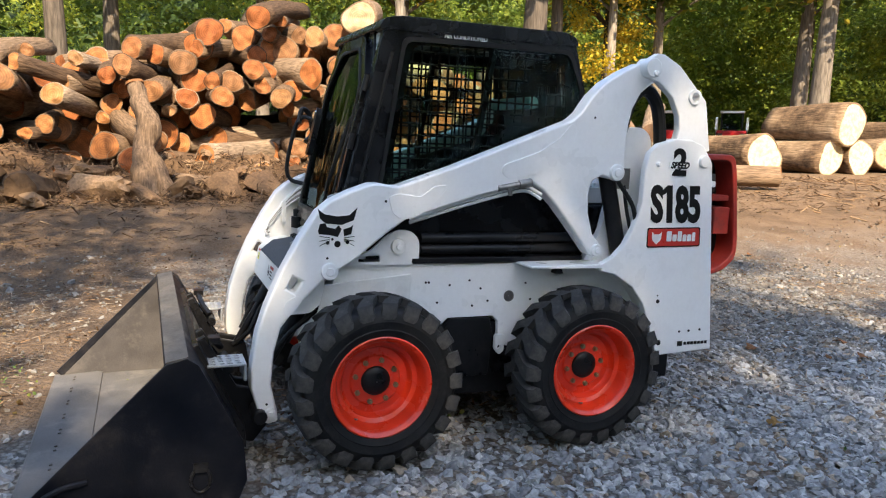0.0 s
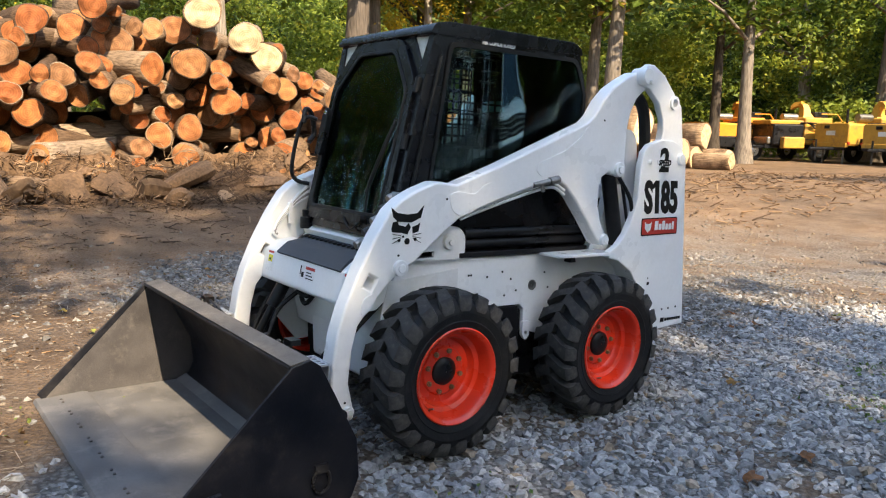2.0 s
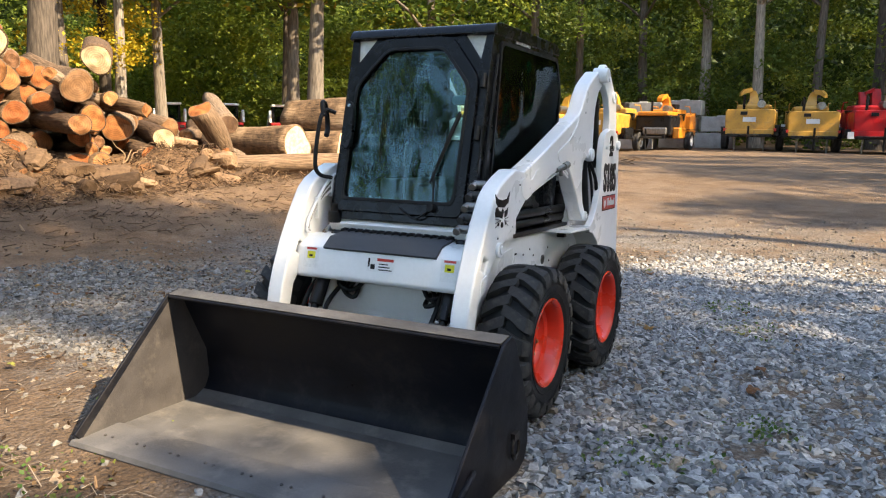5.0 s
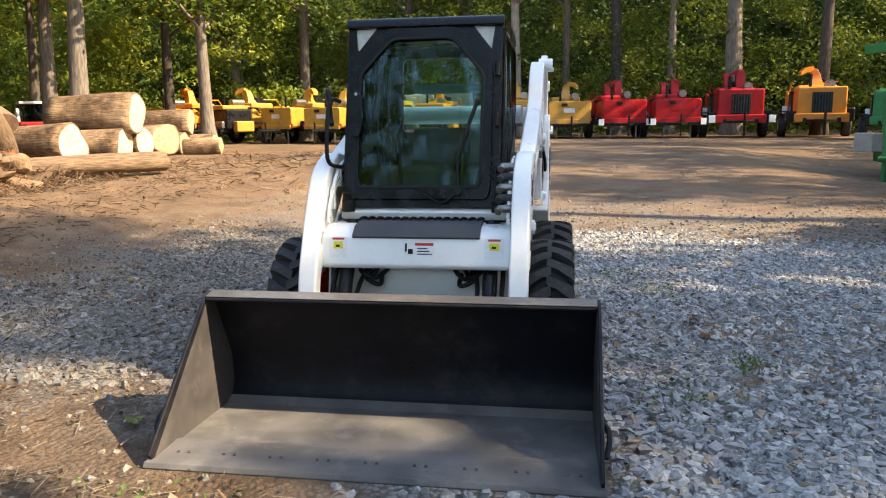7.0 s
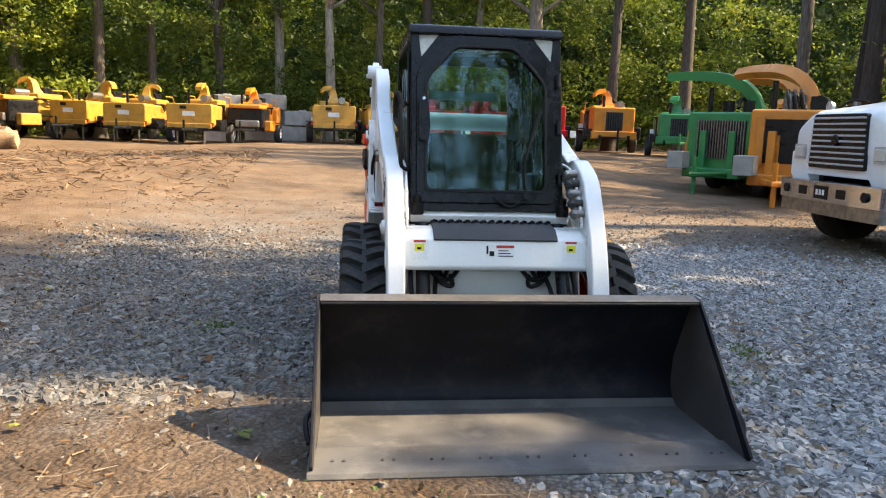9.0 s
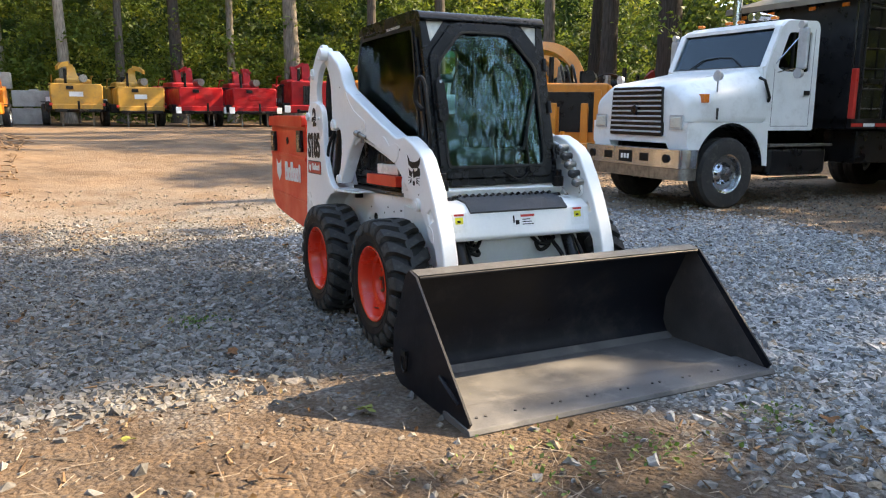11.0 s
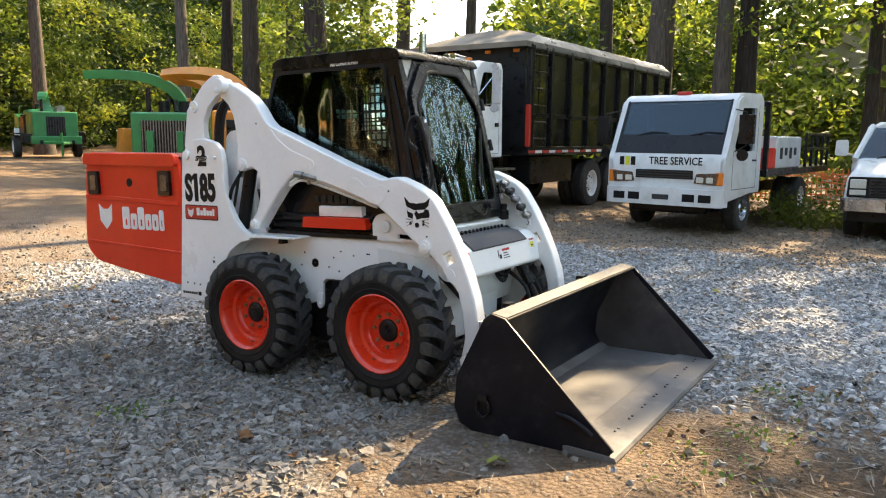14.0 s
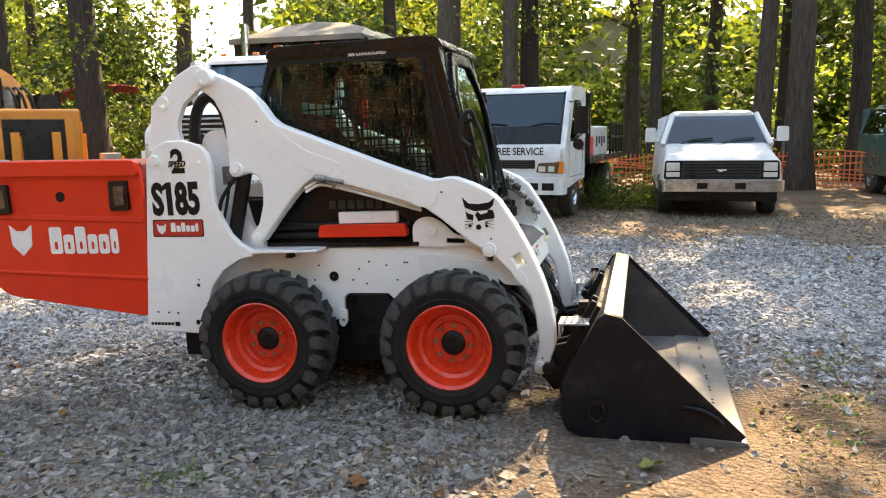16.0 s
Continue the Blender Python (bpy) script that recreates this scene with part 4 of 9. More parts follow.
# cab
CX = -0.015
SIDE = [(-0.655, 0.925), (-0.445, 1.80), (-0.415, 1.86), (0.50, 1.885), (0.535, 1.86), (0.60, 1.66), (0.60, 1.1), (0.55, 0.86), (-0.6, 0.86)]
WIN_F = [(-0.305, 1.80), (0.085, 1.812), (0.01, 1.30), (-0.03, 1.20), (-0.38, 1.08), (-0.405, 1.16)]
PANE = [(-0.345, 1.822), (0.50, 1.832), (0.578, 1.655), (0.565, 1.5), (0.46, 1.36), (0.0, 1.14), (-0.425, 1.03), (-0.445, 1.13)]
WIN_R = [(0.115, 1.812), (0.49, 1.815), (0.555, 1.655), (0.54, 1.56), (0.42, 1.42), (0.035, 1.30)]
for s, _ in SIDES:
    xo, xi = 0.405, 0.372
    bm = B()
    plate(bm, SIDE, xi, xo, "x", holes=[rounded(WIN_F, 0.025), rounded(WIN_R, 0.025)])
    mirrored(bm, s)
    bmesh.ops.translate(bm, vec=(CX, 0, 0), verts=bm.verts)
    cs = part("cab_side", bm, SATIN, loader, "black cab side with meshed windows", bevel=0.005)
    bm = B()                                   # one flush pane over both openings
    plate(bm, rounded(PANE, 0.04), 0.4065, 0.410, "x")
    mirrored(bm, s)
    bmesh.ops.translate(bm, vec=(CX, 0, 0), verts=bm.verts)
    part("window_pane", bm, SIDE_GLASS, cs, "flush tinted side glass", smooth=0).visible_shadow = False
    bm = B()
    rr = rounded(PANE, 0.04)
    cyv = (sum(p[0] for p in rr) / len(rr), sum(p[1] for p in rr) / len(rr))
    plate(bm, [(cyv[0] + (p[0] - cyv[0]) * 1.02, cyv[1] + (p[1] - cyv[1]) * 1.03) for p in rr], 0.405, 0.413, "x", holes=[[(cyv[0] + (p[0] - cyv[0]) * 0.985, cyv[1] + (p[1] - cyv[1]) * 0.98) for p in rr]])
    mirrored(bm, s)
    bmesh.ops.translate(bm, vec=(CX, 0, 0), verts=bm.verts)
    part("window_seal", bm, HOSE, cs)
    for W in (WIN_F, WIN_R):
        # guard mesh: bars clipped to the window
        ys = [p[0] for p in W]
        zs = [p[1] for p in W]

        def span(val, ax):
            hits = []
            for i in range(len(W)):
                a, b = W[i], W[(i + 1) % len(W)]
                if (a[ax] - val) * (b[ax] - val) < 0:
                    t = (val - a[ax]) / (b[ax] - a[ax])
                    hits.append(a[1 - ax] + t * (b[1 - ax] - a[1 - ax]))
            return (min(hits), max(hits)) if len(hits) >= 2 else None
        bm = B()
        y = min(ys) + 0.02
        while y < max(ys):
            sp = span(y, 0)
            if sp:
                cyl(bm, (s * 0.382 + CX, y, sp[0] - 0.02), (s * 0.382 + CX, y, sp[1] + 0.02), 0.0052, seg=6)
            y += 0.044
        z = min(zs) + 0.02
        while z < max(zs):
            sp = span(z, 1)
            if sp:
                cyl(bm, (s * 0.388 + CX, sp[0] - 0.02, z), (s * 0.388 + CX, sp[1] + 0.02, z), 0.0052, seg=6)
            z += 0.052
        part("guard_mesh", bm, SATIN, cs, "black steel guard mesh")
    part("cab_lettering", text_bm("AIR CONDITIONED", 0.031, pose(s * 0.4062 + CX, -0.05, 1.853, 90, 0, 90 * s), 0.001, 0.78, 0.0008), PAPER, cs, "small white words AIR CONDITIONED", smooth=0)
    bm = B()
    for y0, z0, y1, z1 in ((-0.30, 0.98, -0.405, 1.76),):
        tube(bm, [(s * 0.412 + CX, y0 - 0.28, z0), (s * 0.412 + CX, y1, z1)], 0.009)
    part("seal_strip", bm, HOSE, cs)

bm = B()                                       # roof
plate(bm, rounded([(-0.47, 1.855), (-0.44, 1.905), (-0.36, 1.918), (0.47, 1.922), (0.53, 1.90), (0.545, 1.86), (0.5, 1.862)], 0.02), CX - 0.412, CX + 0.412, "x")
part("cab_roof", bm, SATIN, loader, "black cab roof", bevel=0.02, segs=3)
bm = B()                                       # rear wall with window
plate(bm, [(CX - 0.40, 0.9), (CX + 0.40, 0.9), (CX + 0.40, 1.87), (CX - 0.40, 1.87)], 0.55, 0.59, "y", holes=[rounded([(CX - 0.33, 1.33), (CX + 0.33, 1.33), (CX + 0.31, 1.80), (CX - 0.31, 1.80)], 0.04)])
for v in bm.verts:
    if v.co.z > 1.6:
        v.co.y -= (v.co.z - 1.6) * 0.28
back = part("cab_rear", bm, SATIN, loader, bevel=0.005)
bm = B()
plate(bm, [(CX - 0.33, 1.33), (CX + 0.33, 1.33), (CX + 0.31, 1.80), (CX - 0.31, 1.80)], 0.552, 0.556, "y")
for v in bm.verts:
    if v.co.z > 1.6:
        v.co.y -= (v.co.z - 1.6) * 0.28
part("window_pane", bm, SIDE_GLASS, back, smooth=0).visible_shadow = False
bm = B()
box(bm, CX - 0.37, CX + 0.37, -0.58, 0.55, 0.85, 0.89)
part("cab_floor", bm, CLOTH, loader)

# front frame and glazed door, in the sloping plane of the front
FV = Vector((0, 0.215, 0.94)).normalized()
FN = Vector((1, 0, 0)).cross(FV)
FRONT = Matrix(((1, FV.x, FN.x, CX), (0, FV.y, FN.y, -0.655), (0, FV.z, FN.z, 0.925), (0, 0, 0, 1)))
TOP = 0.985


def front_part(name, outer, n0, n1, material, parent, holes=(), label="", bevel=0.004, shadow=True):
    b = B()
    plate(b, outer, n0, n1, "z", holes=holes)
    b.transform(FRONT)
    o = part(name, b, material, parent, label, bevel=bevel)
    o.visible_shadow = shadow
    return o


CORNER = [[(-0.365, 0.95), (-0.255, 0.955), (-0.35, 0.83)], [(0.365, 0.95), (0.255, 0.955), (0.35, 0.83)]]
DOOR_OUT = rounded([(-0.375, 0.04), (0.345, 0.04), (0.36, 0.10), (0.36, 0.73), (0.19, 0.945), (-0.21, 0.945), (-0.375, 0.75)], 0.05)
DOOR_IN = rounded([(-0.315, 0.105), (0.29, 0.105), (0.305, 0.14), (0.31, 0.69), (0.15, 0.885), (-0.165, 0.885), (-0.325, 0.70), (-0.325, 0.14)], 0.04)
ff = front_part("cab_front", [(-0.40, 0.0), (0.40, 0.0), (0.405, TOP), (-0.405, TOP)], -0.035, 0.0, SATIN, loader, [DOOR_OUT, CORNER[0], CORNER[1]], "black front frame of the cab")
for c in CORNER:
    front_part("corner_light", c, -0.02, -0.01, LAMP_GLASS, ff, label="pale corner lamp lens", bevel=0)
door = front_part("cab_door", DOOR_OUT, -0.022, 0.02, SATIN, loader, [DOOR_IN], "black framed glass door", 0.01)
front_part("door_glass", [(p[0] * 1.02, p[1] * 1.004) for p in DOOR_IN], 0.002, 0.008, DOOR_GLASS, door, label="wavy reflecting door glass", bevel=0, shadow=False)
rr = DOOR_IN
front_part("door_seal", [(p[0] * 1.035, 0.5 + (p[1] - 0.5) * 1.03) for p in rr], 0.016, 0.026, HOSE, door, [[(p[0] * 0.985, 0.5 + (p[1] - 0.5) * 0.985) for p in rr]], bevel=0.004)
front_part("door_handle", rounded([(-0.365, 0.36), (-0.315, 0.36), (-0.305, 0.43), (-0.315, 0.58), (-0.345, 0.62), (-0.368, 0.58)], 0.02), 0.02, 0.05, BLACK, door, label="black latch handle", bevel=0.008)
bm = B()
cyl(bm, FRONT @ Vector((-0.34, 0.585, 0.05)), FRONT @ Vector((-0.34, 0.585, 0.056)), 0.011, 0.009, 14)
part("lock", bm, CHROME, door, "small chrome lock")
bm = B()
tube(bm, [FRONT @ Vector(p) for p in ((0.20, 0.09, 0.02), (0.19, 0.25, 0.03), (0.24, 0.42, 0.028), (0.285, 0.56, 0.022))], 0.006)
tube(bm, [FRONT @ Vector(p) for p in ((0.17, 0.20, 0.022), (0.29, 0.55, 0.022))], 0.008, 6)
part("wiper", bm, HOSE, door, "black wiper arm")
bm = B()
cyl(bm, FRONT @ Vector((0.2, 0.075, 0.0)), FRONT @ Vector((0.2, 0.075, 0.05)), 0.02, 0.018, 14)
tube(bm, curve_pts([FRONT @ Vector(p) for p in ((0.2, 0.075, 0.03), (0.12, 0.02, 0.03), (0.05, 0.05, 0.025), (0.02, 0.07, 0.02))], 5), 0.005)
part("wiper_motor", bm, HOSE, door)
for k in range(3):                             # hinges
    bm = B()
    v = (0.14, 0.42, 0.68)[k]
    cyl(bm, FRONT @ Vector((0.385, v, 0.018)), FRONT @ Vector((0.385, v + 0.07, 0.018)), 0.014, 0.014, 12)
    part("hinge", bm, BLACK, door)
# grab handle by the door
bm = B()
tube(bm, curve_pts([(-0.44, -0.575, 1.47), (-0.47, -0.62, 1.48), (-0.48, -0.66, 1.42), (-0.48, -0.70, 1.22), (-0.47, -0.68, 1.15), (-0.43, -0.62, 1.13)], 6), 0.011)
part("grab_handle", bm, HOSE, loader, "black looped grab handle")
bm = B()
tube(bm, curve_pts([(-0.47, -0.64, 1.45), (-0.49, -0.62, 1.52), (-0.50, -0.58, 1.5), (-0.50, -0.56, 1.4), (-0.48, -0.6, 1.35)], 6), 0.014)
part("mirror_bracket", bm, HOSE, loader)
# inside: seat, pale blue bar, levers, fan box
bm = B()
plate(bm, rounded([(-0.05, 0.95), (0.30, 0.95), (0.38, 1.34), (0.32, 1.36), (0.26, 1.12), (-0.05, 1.09)], 0.04), CX - 0.21, CX + 0.21, "x")
part("seat", bm, CLOTH, loader, "dark vinyl seat", bevel=0.03, segs=3)
bm = B()
cyl(bm, (CX - 0.22, 0.42, 1.60), (CX + 0.22, 0.42, 1.60), 0.03, 0.03, 18)
part("seat_bar", bm, PALE_BLUE, loader, "pale blue bar", bevel=0.008)
for s, _ in SIDES:
    bm = B()
    tube(bm, curve_pts([(CX + s * 0.16, -0.3, 0.89), (CX + s * 0.17, -0.28, 1.05), (CX + s * 0.19, -0.22, 1.2)], 5), 0.011)
    cyl(bm, (CX + s * 0.19, -0.22, 1.2), (CX + s * 0.195, -0.20, 1.31), 0.02, 0.017, 14)
    part("control_lever", bm, HOSE, loader)
    bm = B()
    box(bm, CX + s * 0.24, CX + s * 0.35, -0.25, 0.5, 0.89, 1.12)
    part("side_console", bm, CLOTH, loader, bevel=0.02)

# engine bay
bm = B()
box(bm, -0.42, 0.42, 0.62, 1.2, 0.56, 1.12)
part("engine", bm, BLACK, loader, "black engine block", bevel=0.03)
bm = B()
box(bm, -0.40, 0.40, 0.60, 1.15, 1.12, 1.2)
cover = part("engine_cover", bm, WHITE, loader, bevel=0.006)
for k in range(14):
    bm = B()
    box(bm, -0.36, 0.36, 0.64 + k * 0.035, 0.655 + k * 0.035, 1.2, 1.215)
    part("rib", bm, WHITE, cover, smooth=0)
bm = B()
cyl(bm, (0.0, 0.8, 1.45), (0.42, 0.8, 1.45), 0.06, 0.06, 24)
cyl(bm, (-0.42, 0.8, 1.45), (0.0, 0.8, 1.45), 0.06, 0.06, 24)
part("cross_tube", bm, WHITE, loader, bevel=0.006)
for s, _ in SIDES:                             # dark bay beside the cab foot
    bm = B()
    box(bm, s * 0.40, s * 0.47, -0.3, 0.6, 0.845, 0.87)
    for k in range(2):
        cyl(bm, (s * 0.43, -0.25, 0.905 + 0.05 * k), (s * 0.43, 0.58, 0.905 + 0.05 * k), 0.024, 0.024, 12)
    part("side_rail", bm, BLACK, loader, bevel=0.004)
bm = B()
plate(bm, rounded([(-0.24, 0.9), (0.27, 0.9), (0.26, 0.965), (-0.23, 0.965)], 0.012), -0.495, -0.42, "x")
part("battery_cover", bm, RED, loader, "red cover in the side bay", bevel=0.006)
bm = B()
box(bm, -0.46, -0.42, -0.18, 0.16, 0.968, 1.03)
cyl(bm, (-0.465, -0.02, 1.0), (-0.455, -0.02, 1.0), 0.018, 0.018, 14)
part("valve_body", bm, WHITE, loader, "pale valve body", bevel=0.005)
for k in range(8):
    bm = B()
    box(bm, -0.43, -0.41, -0.2 + k * 0.055, -0.16 + k * 0.055, 1.045, 1.09)
    part("valve_spool", bm, GRILLE, loader, bevel=0.004)

SHAPE.clear()
# bucket
BW = 0.864
PROF = [(-1.84, 0.0), (-1.15, 0.004), (-1.075, 0.045), (-1.045, 0.11), (-1.06, 0.25), (-1.215, 0.55), (-1.24, 0.578), (-1.315, 0.562), (-1.312, 0.548), (-1.25, 0.556), (-1.23, 0.538), (-1.078, 0.25), (-1.062, 0.115), (-1.09, 0.058), (-1.155, 0.022), (-1.6, 0.018), (-1.84, 0.016)]
bm = B()
plate(bm, PROF, -BW + 0.012, BW - 0.012, "x")
bucket = part("bucket", bm, BUCKET_OUT, loader, "black steel dirt bucket worn to bare metal inside", bevel=0.003)
CHEEK = [(-1.315, 0.565), (-1.245, 0.583), (-1.205, 0.555), (-1.05, 0.26), (-1.035, 0.11), (-1.065, 0.035), (-1.15, -0.002), (-1.80, -0.002), (-1.815, 0.03), (-1.83, 0.045)]
for s, _ in SIDES:
    bm = B()
    plate(bm, CHEEK, BW - 0.012, BW + 0.002, "x")
    mirrored(bm, s)
    part("side_plate", bm, BUCKET_OUT, bucket, "black painted bucket cheek", bevel=0.003)
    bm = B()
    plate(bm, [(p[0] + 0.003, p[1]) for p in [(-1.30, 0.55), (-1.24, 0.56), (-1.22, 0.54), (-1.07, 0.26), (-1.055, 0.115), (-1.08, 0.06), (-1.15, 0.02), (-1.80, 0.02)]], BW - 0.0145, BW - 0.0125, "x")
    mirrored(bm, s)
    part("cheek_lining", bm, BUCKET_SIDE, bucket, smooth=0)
    bm = B()                                   # tie ring in its lug
    box(bm, BW, BW + 0.02, -1.225, -1.175, 0.165, 0.195)
    tube(bm, [(BW + 0.014, -1.2 + 0.034 * math.cos(a), 0.135 + 0.045 * math.sin(a)) for a in np.linspace(-0.6 * math.pi - 0.6, 1.4 * math.pi - 0.7, 22)], 0.0065, 8)
    mirrored(bm, s)
    part("tie_ring", bm, BLACK, bucket)
    bm = B()                                   # bent hook bar
    tube(bm, curve_pts([(BW + 0.006, -1.735, 0.10), (BW + 0.02, -1.7, 0.135), (BW + 0.022, -1.64, 0.165), (BW + 0.006, -1.57, 0.17)], 6), 0.011, 8)
    mirrored(bm, s)
    part("hook_bar", bm, BUCKET_OUT, bucket)
bm = B()
plate(bm, [(-1.842, -0.004), (-1.836, -0.006), (-1.60, -0.004), (-1.60, 0.03), (-1.625, 0.034), (-1.835, 0.022), (-1.846, 0.004)], -BW - 0.01, BW + 0.01, "x")
edge = part("cutting_edge", bm, BUCKET_IN, bucket, "flat bolted cutting edge", bevel=0.003)
for k in range(9):
    for d in (-0.022, 0.022):
        x = -0.76 + k * 0.19 + d
        bm = B()
        cyl(bm, (x, -1.735, 0.026), (x, -1.737, 0.033), 0.007, 0.006, 8)
        part("bolt", bm, BUCKET_SIDE, edge)
bm = B()
cyl(bm, (-BW + 0.02, -1.313, 0.556), (BW - 0.02, -1.313, 0.556), 0.008, 0.008, 10)
part("lip_rod", bm, BUCKET_OUT, bucket)
bm = B()
plate(bm, [(-1.314, 0.5655), (-1.242, 0.5815), (-1.24, 0.5845), (-1.316, 0.5685)], -BW + 0.014, BW - 0.014, "x")
part("worn_lip", bm, LIP_STEEL, bucket, "top lip worn to pale bare steel", smooth=0)
bm = B()
plate(bm, [(-1.60, 0.0195), (-1.155, 0.0235), (-1.11, 0.044), (-1.104, 0.052), (-1.157, 0.0265), (-1.60, 0.0225)], -BW + 0.016, BW - 0.016, "x")
part("floor_plate", bm, BUCKET_IN, bucket, "floor worn to pale bare steel", smooth=0)
# quick-attach frame behind the bucket
bm = B()
for s in (1, -1):
    plate(bm, [(-1.05, 0.1), (-1.03, 0.16), (-1.10, 0.3), (-1.2, 0.53), (-1.16, 0.55), (-1.03, 0.33), (-0.90, 0.3), (-0.88, 0.18), (-0.96, 0.08)], s * 0.30, s * 0.33, "x")
    plate(bm, [(-1.05, 0.1), (-1.03, 0.16), (-1.10, 0.3), (-1.2, 0.53), (-1.16, 0.55), (-1.03, 0.33), (-0.90, 0.3), (-0.88, 0.18), (-0.96, 0.08)], s * 0.42, s * 0.45, "x")
    cyl(bm, (s * 0.28, -0.95, 0.23), (s * 0.58, -0.95, 0.23), 0.03, 0.03, 16)
plate(bm, [(-1.06, 0.12), (-1.045, 0.2), (-1.12, 0.35), (-1.215, 0.54), (-1.19, 0.55), (-1.09, 0.34), (-1.01, 0.2), (-1.0, 0.1)], -0.56, 0.56, "x")
attach = part("quick_attach", bm, BLACK, loader, "black quick-attach frame with wedges", bevel=0.006)
for s, _ in SIDES:
    bm = B()
    plate(bm, [(s * 0.43, -1.155), (s * 0.575, -1.155), (s * 0.575, -1.015), (s * 0.43, -1.015)], 0.452, 0.462, "z", holes=[ring((s * (0.452 + 0.034 * i), -1.133 + 0.033 * j), 0.012, 10) for i in range(4) for j in range(4)])
    plate(bm, [(s * 0.43, -1.015), (s * 0.575, -1.015), (s * 0.575, -1.005), (s * 0.43, -1.005)], 0.39, 0.462, "z")
    part("step_plate", bm, MIRROR_SHELL, attach, "perforated pale steel step", bevel=0.002)
    bm = B()
    tube(bm, curve_pts([(s * 0.3, -1.08, 0.46), (s * 0.36, -1.11, 0.5), (s * 0.46, -1.125, 0.535)], 4), 0.014)
    box(bm, min(s * 0.44, s * 0.5), max(s * 0.44, s * 0.5), -1.145, -1.1, 0.53, 0.553)
    cyl(bm, (s * 0.3, -1.07, 0.42), (s * 0.5, -1.07, 0.42), 0.022, 0.022, 12)
    part("lever", bm, BLACK, attach)

# tailgate, swung wide open
SHAPE[:] = [Matrix.Translation((0.022, 0, 0)) @ Matrix.Diagonal((1, 0.972, 1, 1))]
GATE = rounded([(1.285, 0.47), (1.9, 0.535), (2.28, 0.585), (2.40, 0.68), (2.40, 0.8), (2.34, 1.25), (2.31, 1.37), (1.28, 1.345), (1.27, 1.2)], 0.06)
bm = B()
plate(bm, GATE, -0.625, -0.60, "x")
gate = part("tailgate", bm, RED, loader, "red engine tailgate swung wide open", bevel=0.012, segs=3)
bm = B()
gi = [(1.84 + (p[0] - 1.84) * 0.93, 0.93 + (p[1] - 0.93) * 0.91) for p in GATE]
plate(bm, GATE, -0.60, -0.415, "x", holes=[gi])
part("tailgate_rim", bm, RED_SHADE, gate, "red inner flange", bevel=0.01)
bm = B()
plate(bm, gi, -0.599, -0.58, "x")
part("tailgate_lining", bm, BLACK, gate)
bm = B()
box(bm, -0.58, -0.5, 1.55, 2.15, 0.75, 1.15)
part("oil_cooler", bm, BLACK, gate, bevel=0.01)
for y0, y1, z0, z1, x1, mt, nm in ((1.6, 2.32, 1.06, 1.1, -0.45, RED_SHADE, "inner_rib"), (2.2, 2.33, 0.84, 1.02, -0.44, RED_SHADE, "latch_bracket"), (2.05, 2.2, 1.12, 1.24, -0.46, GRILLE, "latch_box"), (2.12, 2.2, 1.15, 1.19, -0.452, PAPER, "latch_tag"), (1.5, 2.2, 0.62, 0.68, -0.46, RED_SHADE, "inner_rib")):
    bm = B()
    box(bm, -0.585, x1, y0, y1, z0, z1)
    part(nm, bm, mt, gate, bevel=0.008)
bm = B()
tube(bm, curve_pts([(-0.52, 1.5, 1.2), (-0.48, 1.75, 1.24), (-0.47, 2.0, 1.2), (-0.5, 2.15, 1.0)], 6), 0.014)
part("wiring", bm, HOSE, gate)
bm = B()                                       # raised top and waist ridges
plate(bm, rounded([(1.275, 1.26), (2.335, 1.285), (2.32, 1.365), (1.28, 1.342)], 0.03), -0.655, -0.62, "x")
part("gate_ridge", bm, RED, gate, bevel=0.015, segs=3)
for z0, z1 in ((1.02, 1.05), (0.70, 0.72)):
    bm = B()
    plate(bm, [(1.285, z0 - 0.02), (2.36, z0 + 0.02), (2.36, z1 + 0.02), (1.285, z1 - 0.02)], -0.634, -0.62, "x")
    part("gate_ridge", bm, RED, gate, bevel=0.006)
for y0 in (1.35, 2.17):
    bm = B()
    plate(bm, rounded([(y0, 1.07), (y0 + 0.125, 1.07), (y0 + 0.12, 1.235), (y0 + 0.005, 1.235)], 0.015), -0.65, -0.62, "x")
    lb = part("lamp_box", bm, BLACK, gate, "black tail lamp housing", bevel=0.005)
    bm = B()
    plate(bm, rounded([(y0 + 0.02, 1.10), (y0 + 0.085, 1.10), (y0 + 0.085, 1.205), (y0 + 0.02, 1.205)], 0.01), -0.656, -0.645, "x")
    part("lamp_lens", bm, DARK_LENS, lb, bevel=0.003)
bm = B()
cyl(bm, (-0.622, 1.82, 1.155), (-0.63, 1.82, 1.155), 0.03, 0.03, 20)
part("key_hole", bm, INK, gate, smooth=0)
for y0, w, h in ((0.0, 0.085, 0.155), (0.097, 0.07, 0.11), (0.18, 0.072, 0.155), (0.264, 0.064, 0.11), (0.34, 0.068, 0.11), (0.42, 0.05, 0.14)):
    ya = 1.93 - y0 - w
    bm = B()
    plate(bm, rounded([(ya, 0.83), (ya + w, 0.83), (ya + w, 0.83 + h), (ya, 0.83 + h)], 0.018), -0.6275, -0.624, "x", holes=[rounded([(ya + w * 0.36, 0.855), (ya + w * 0.64, 0.855), (ya + w * 0.64, 0.90), (ya + w * 0.36, 0.90)], 0.008)])
    part("brand_bar", bm, PAPER, gate, "white block", smooth=0)
ya = 2.05
bm = B()
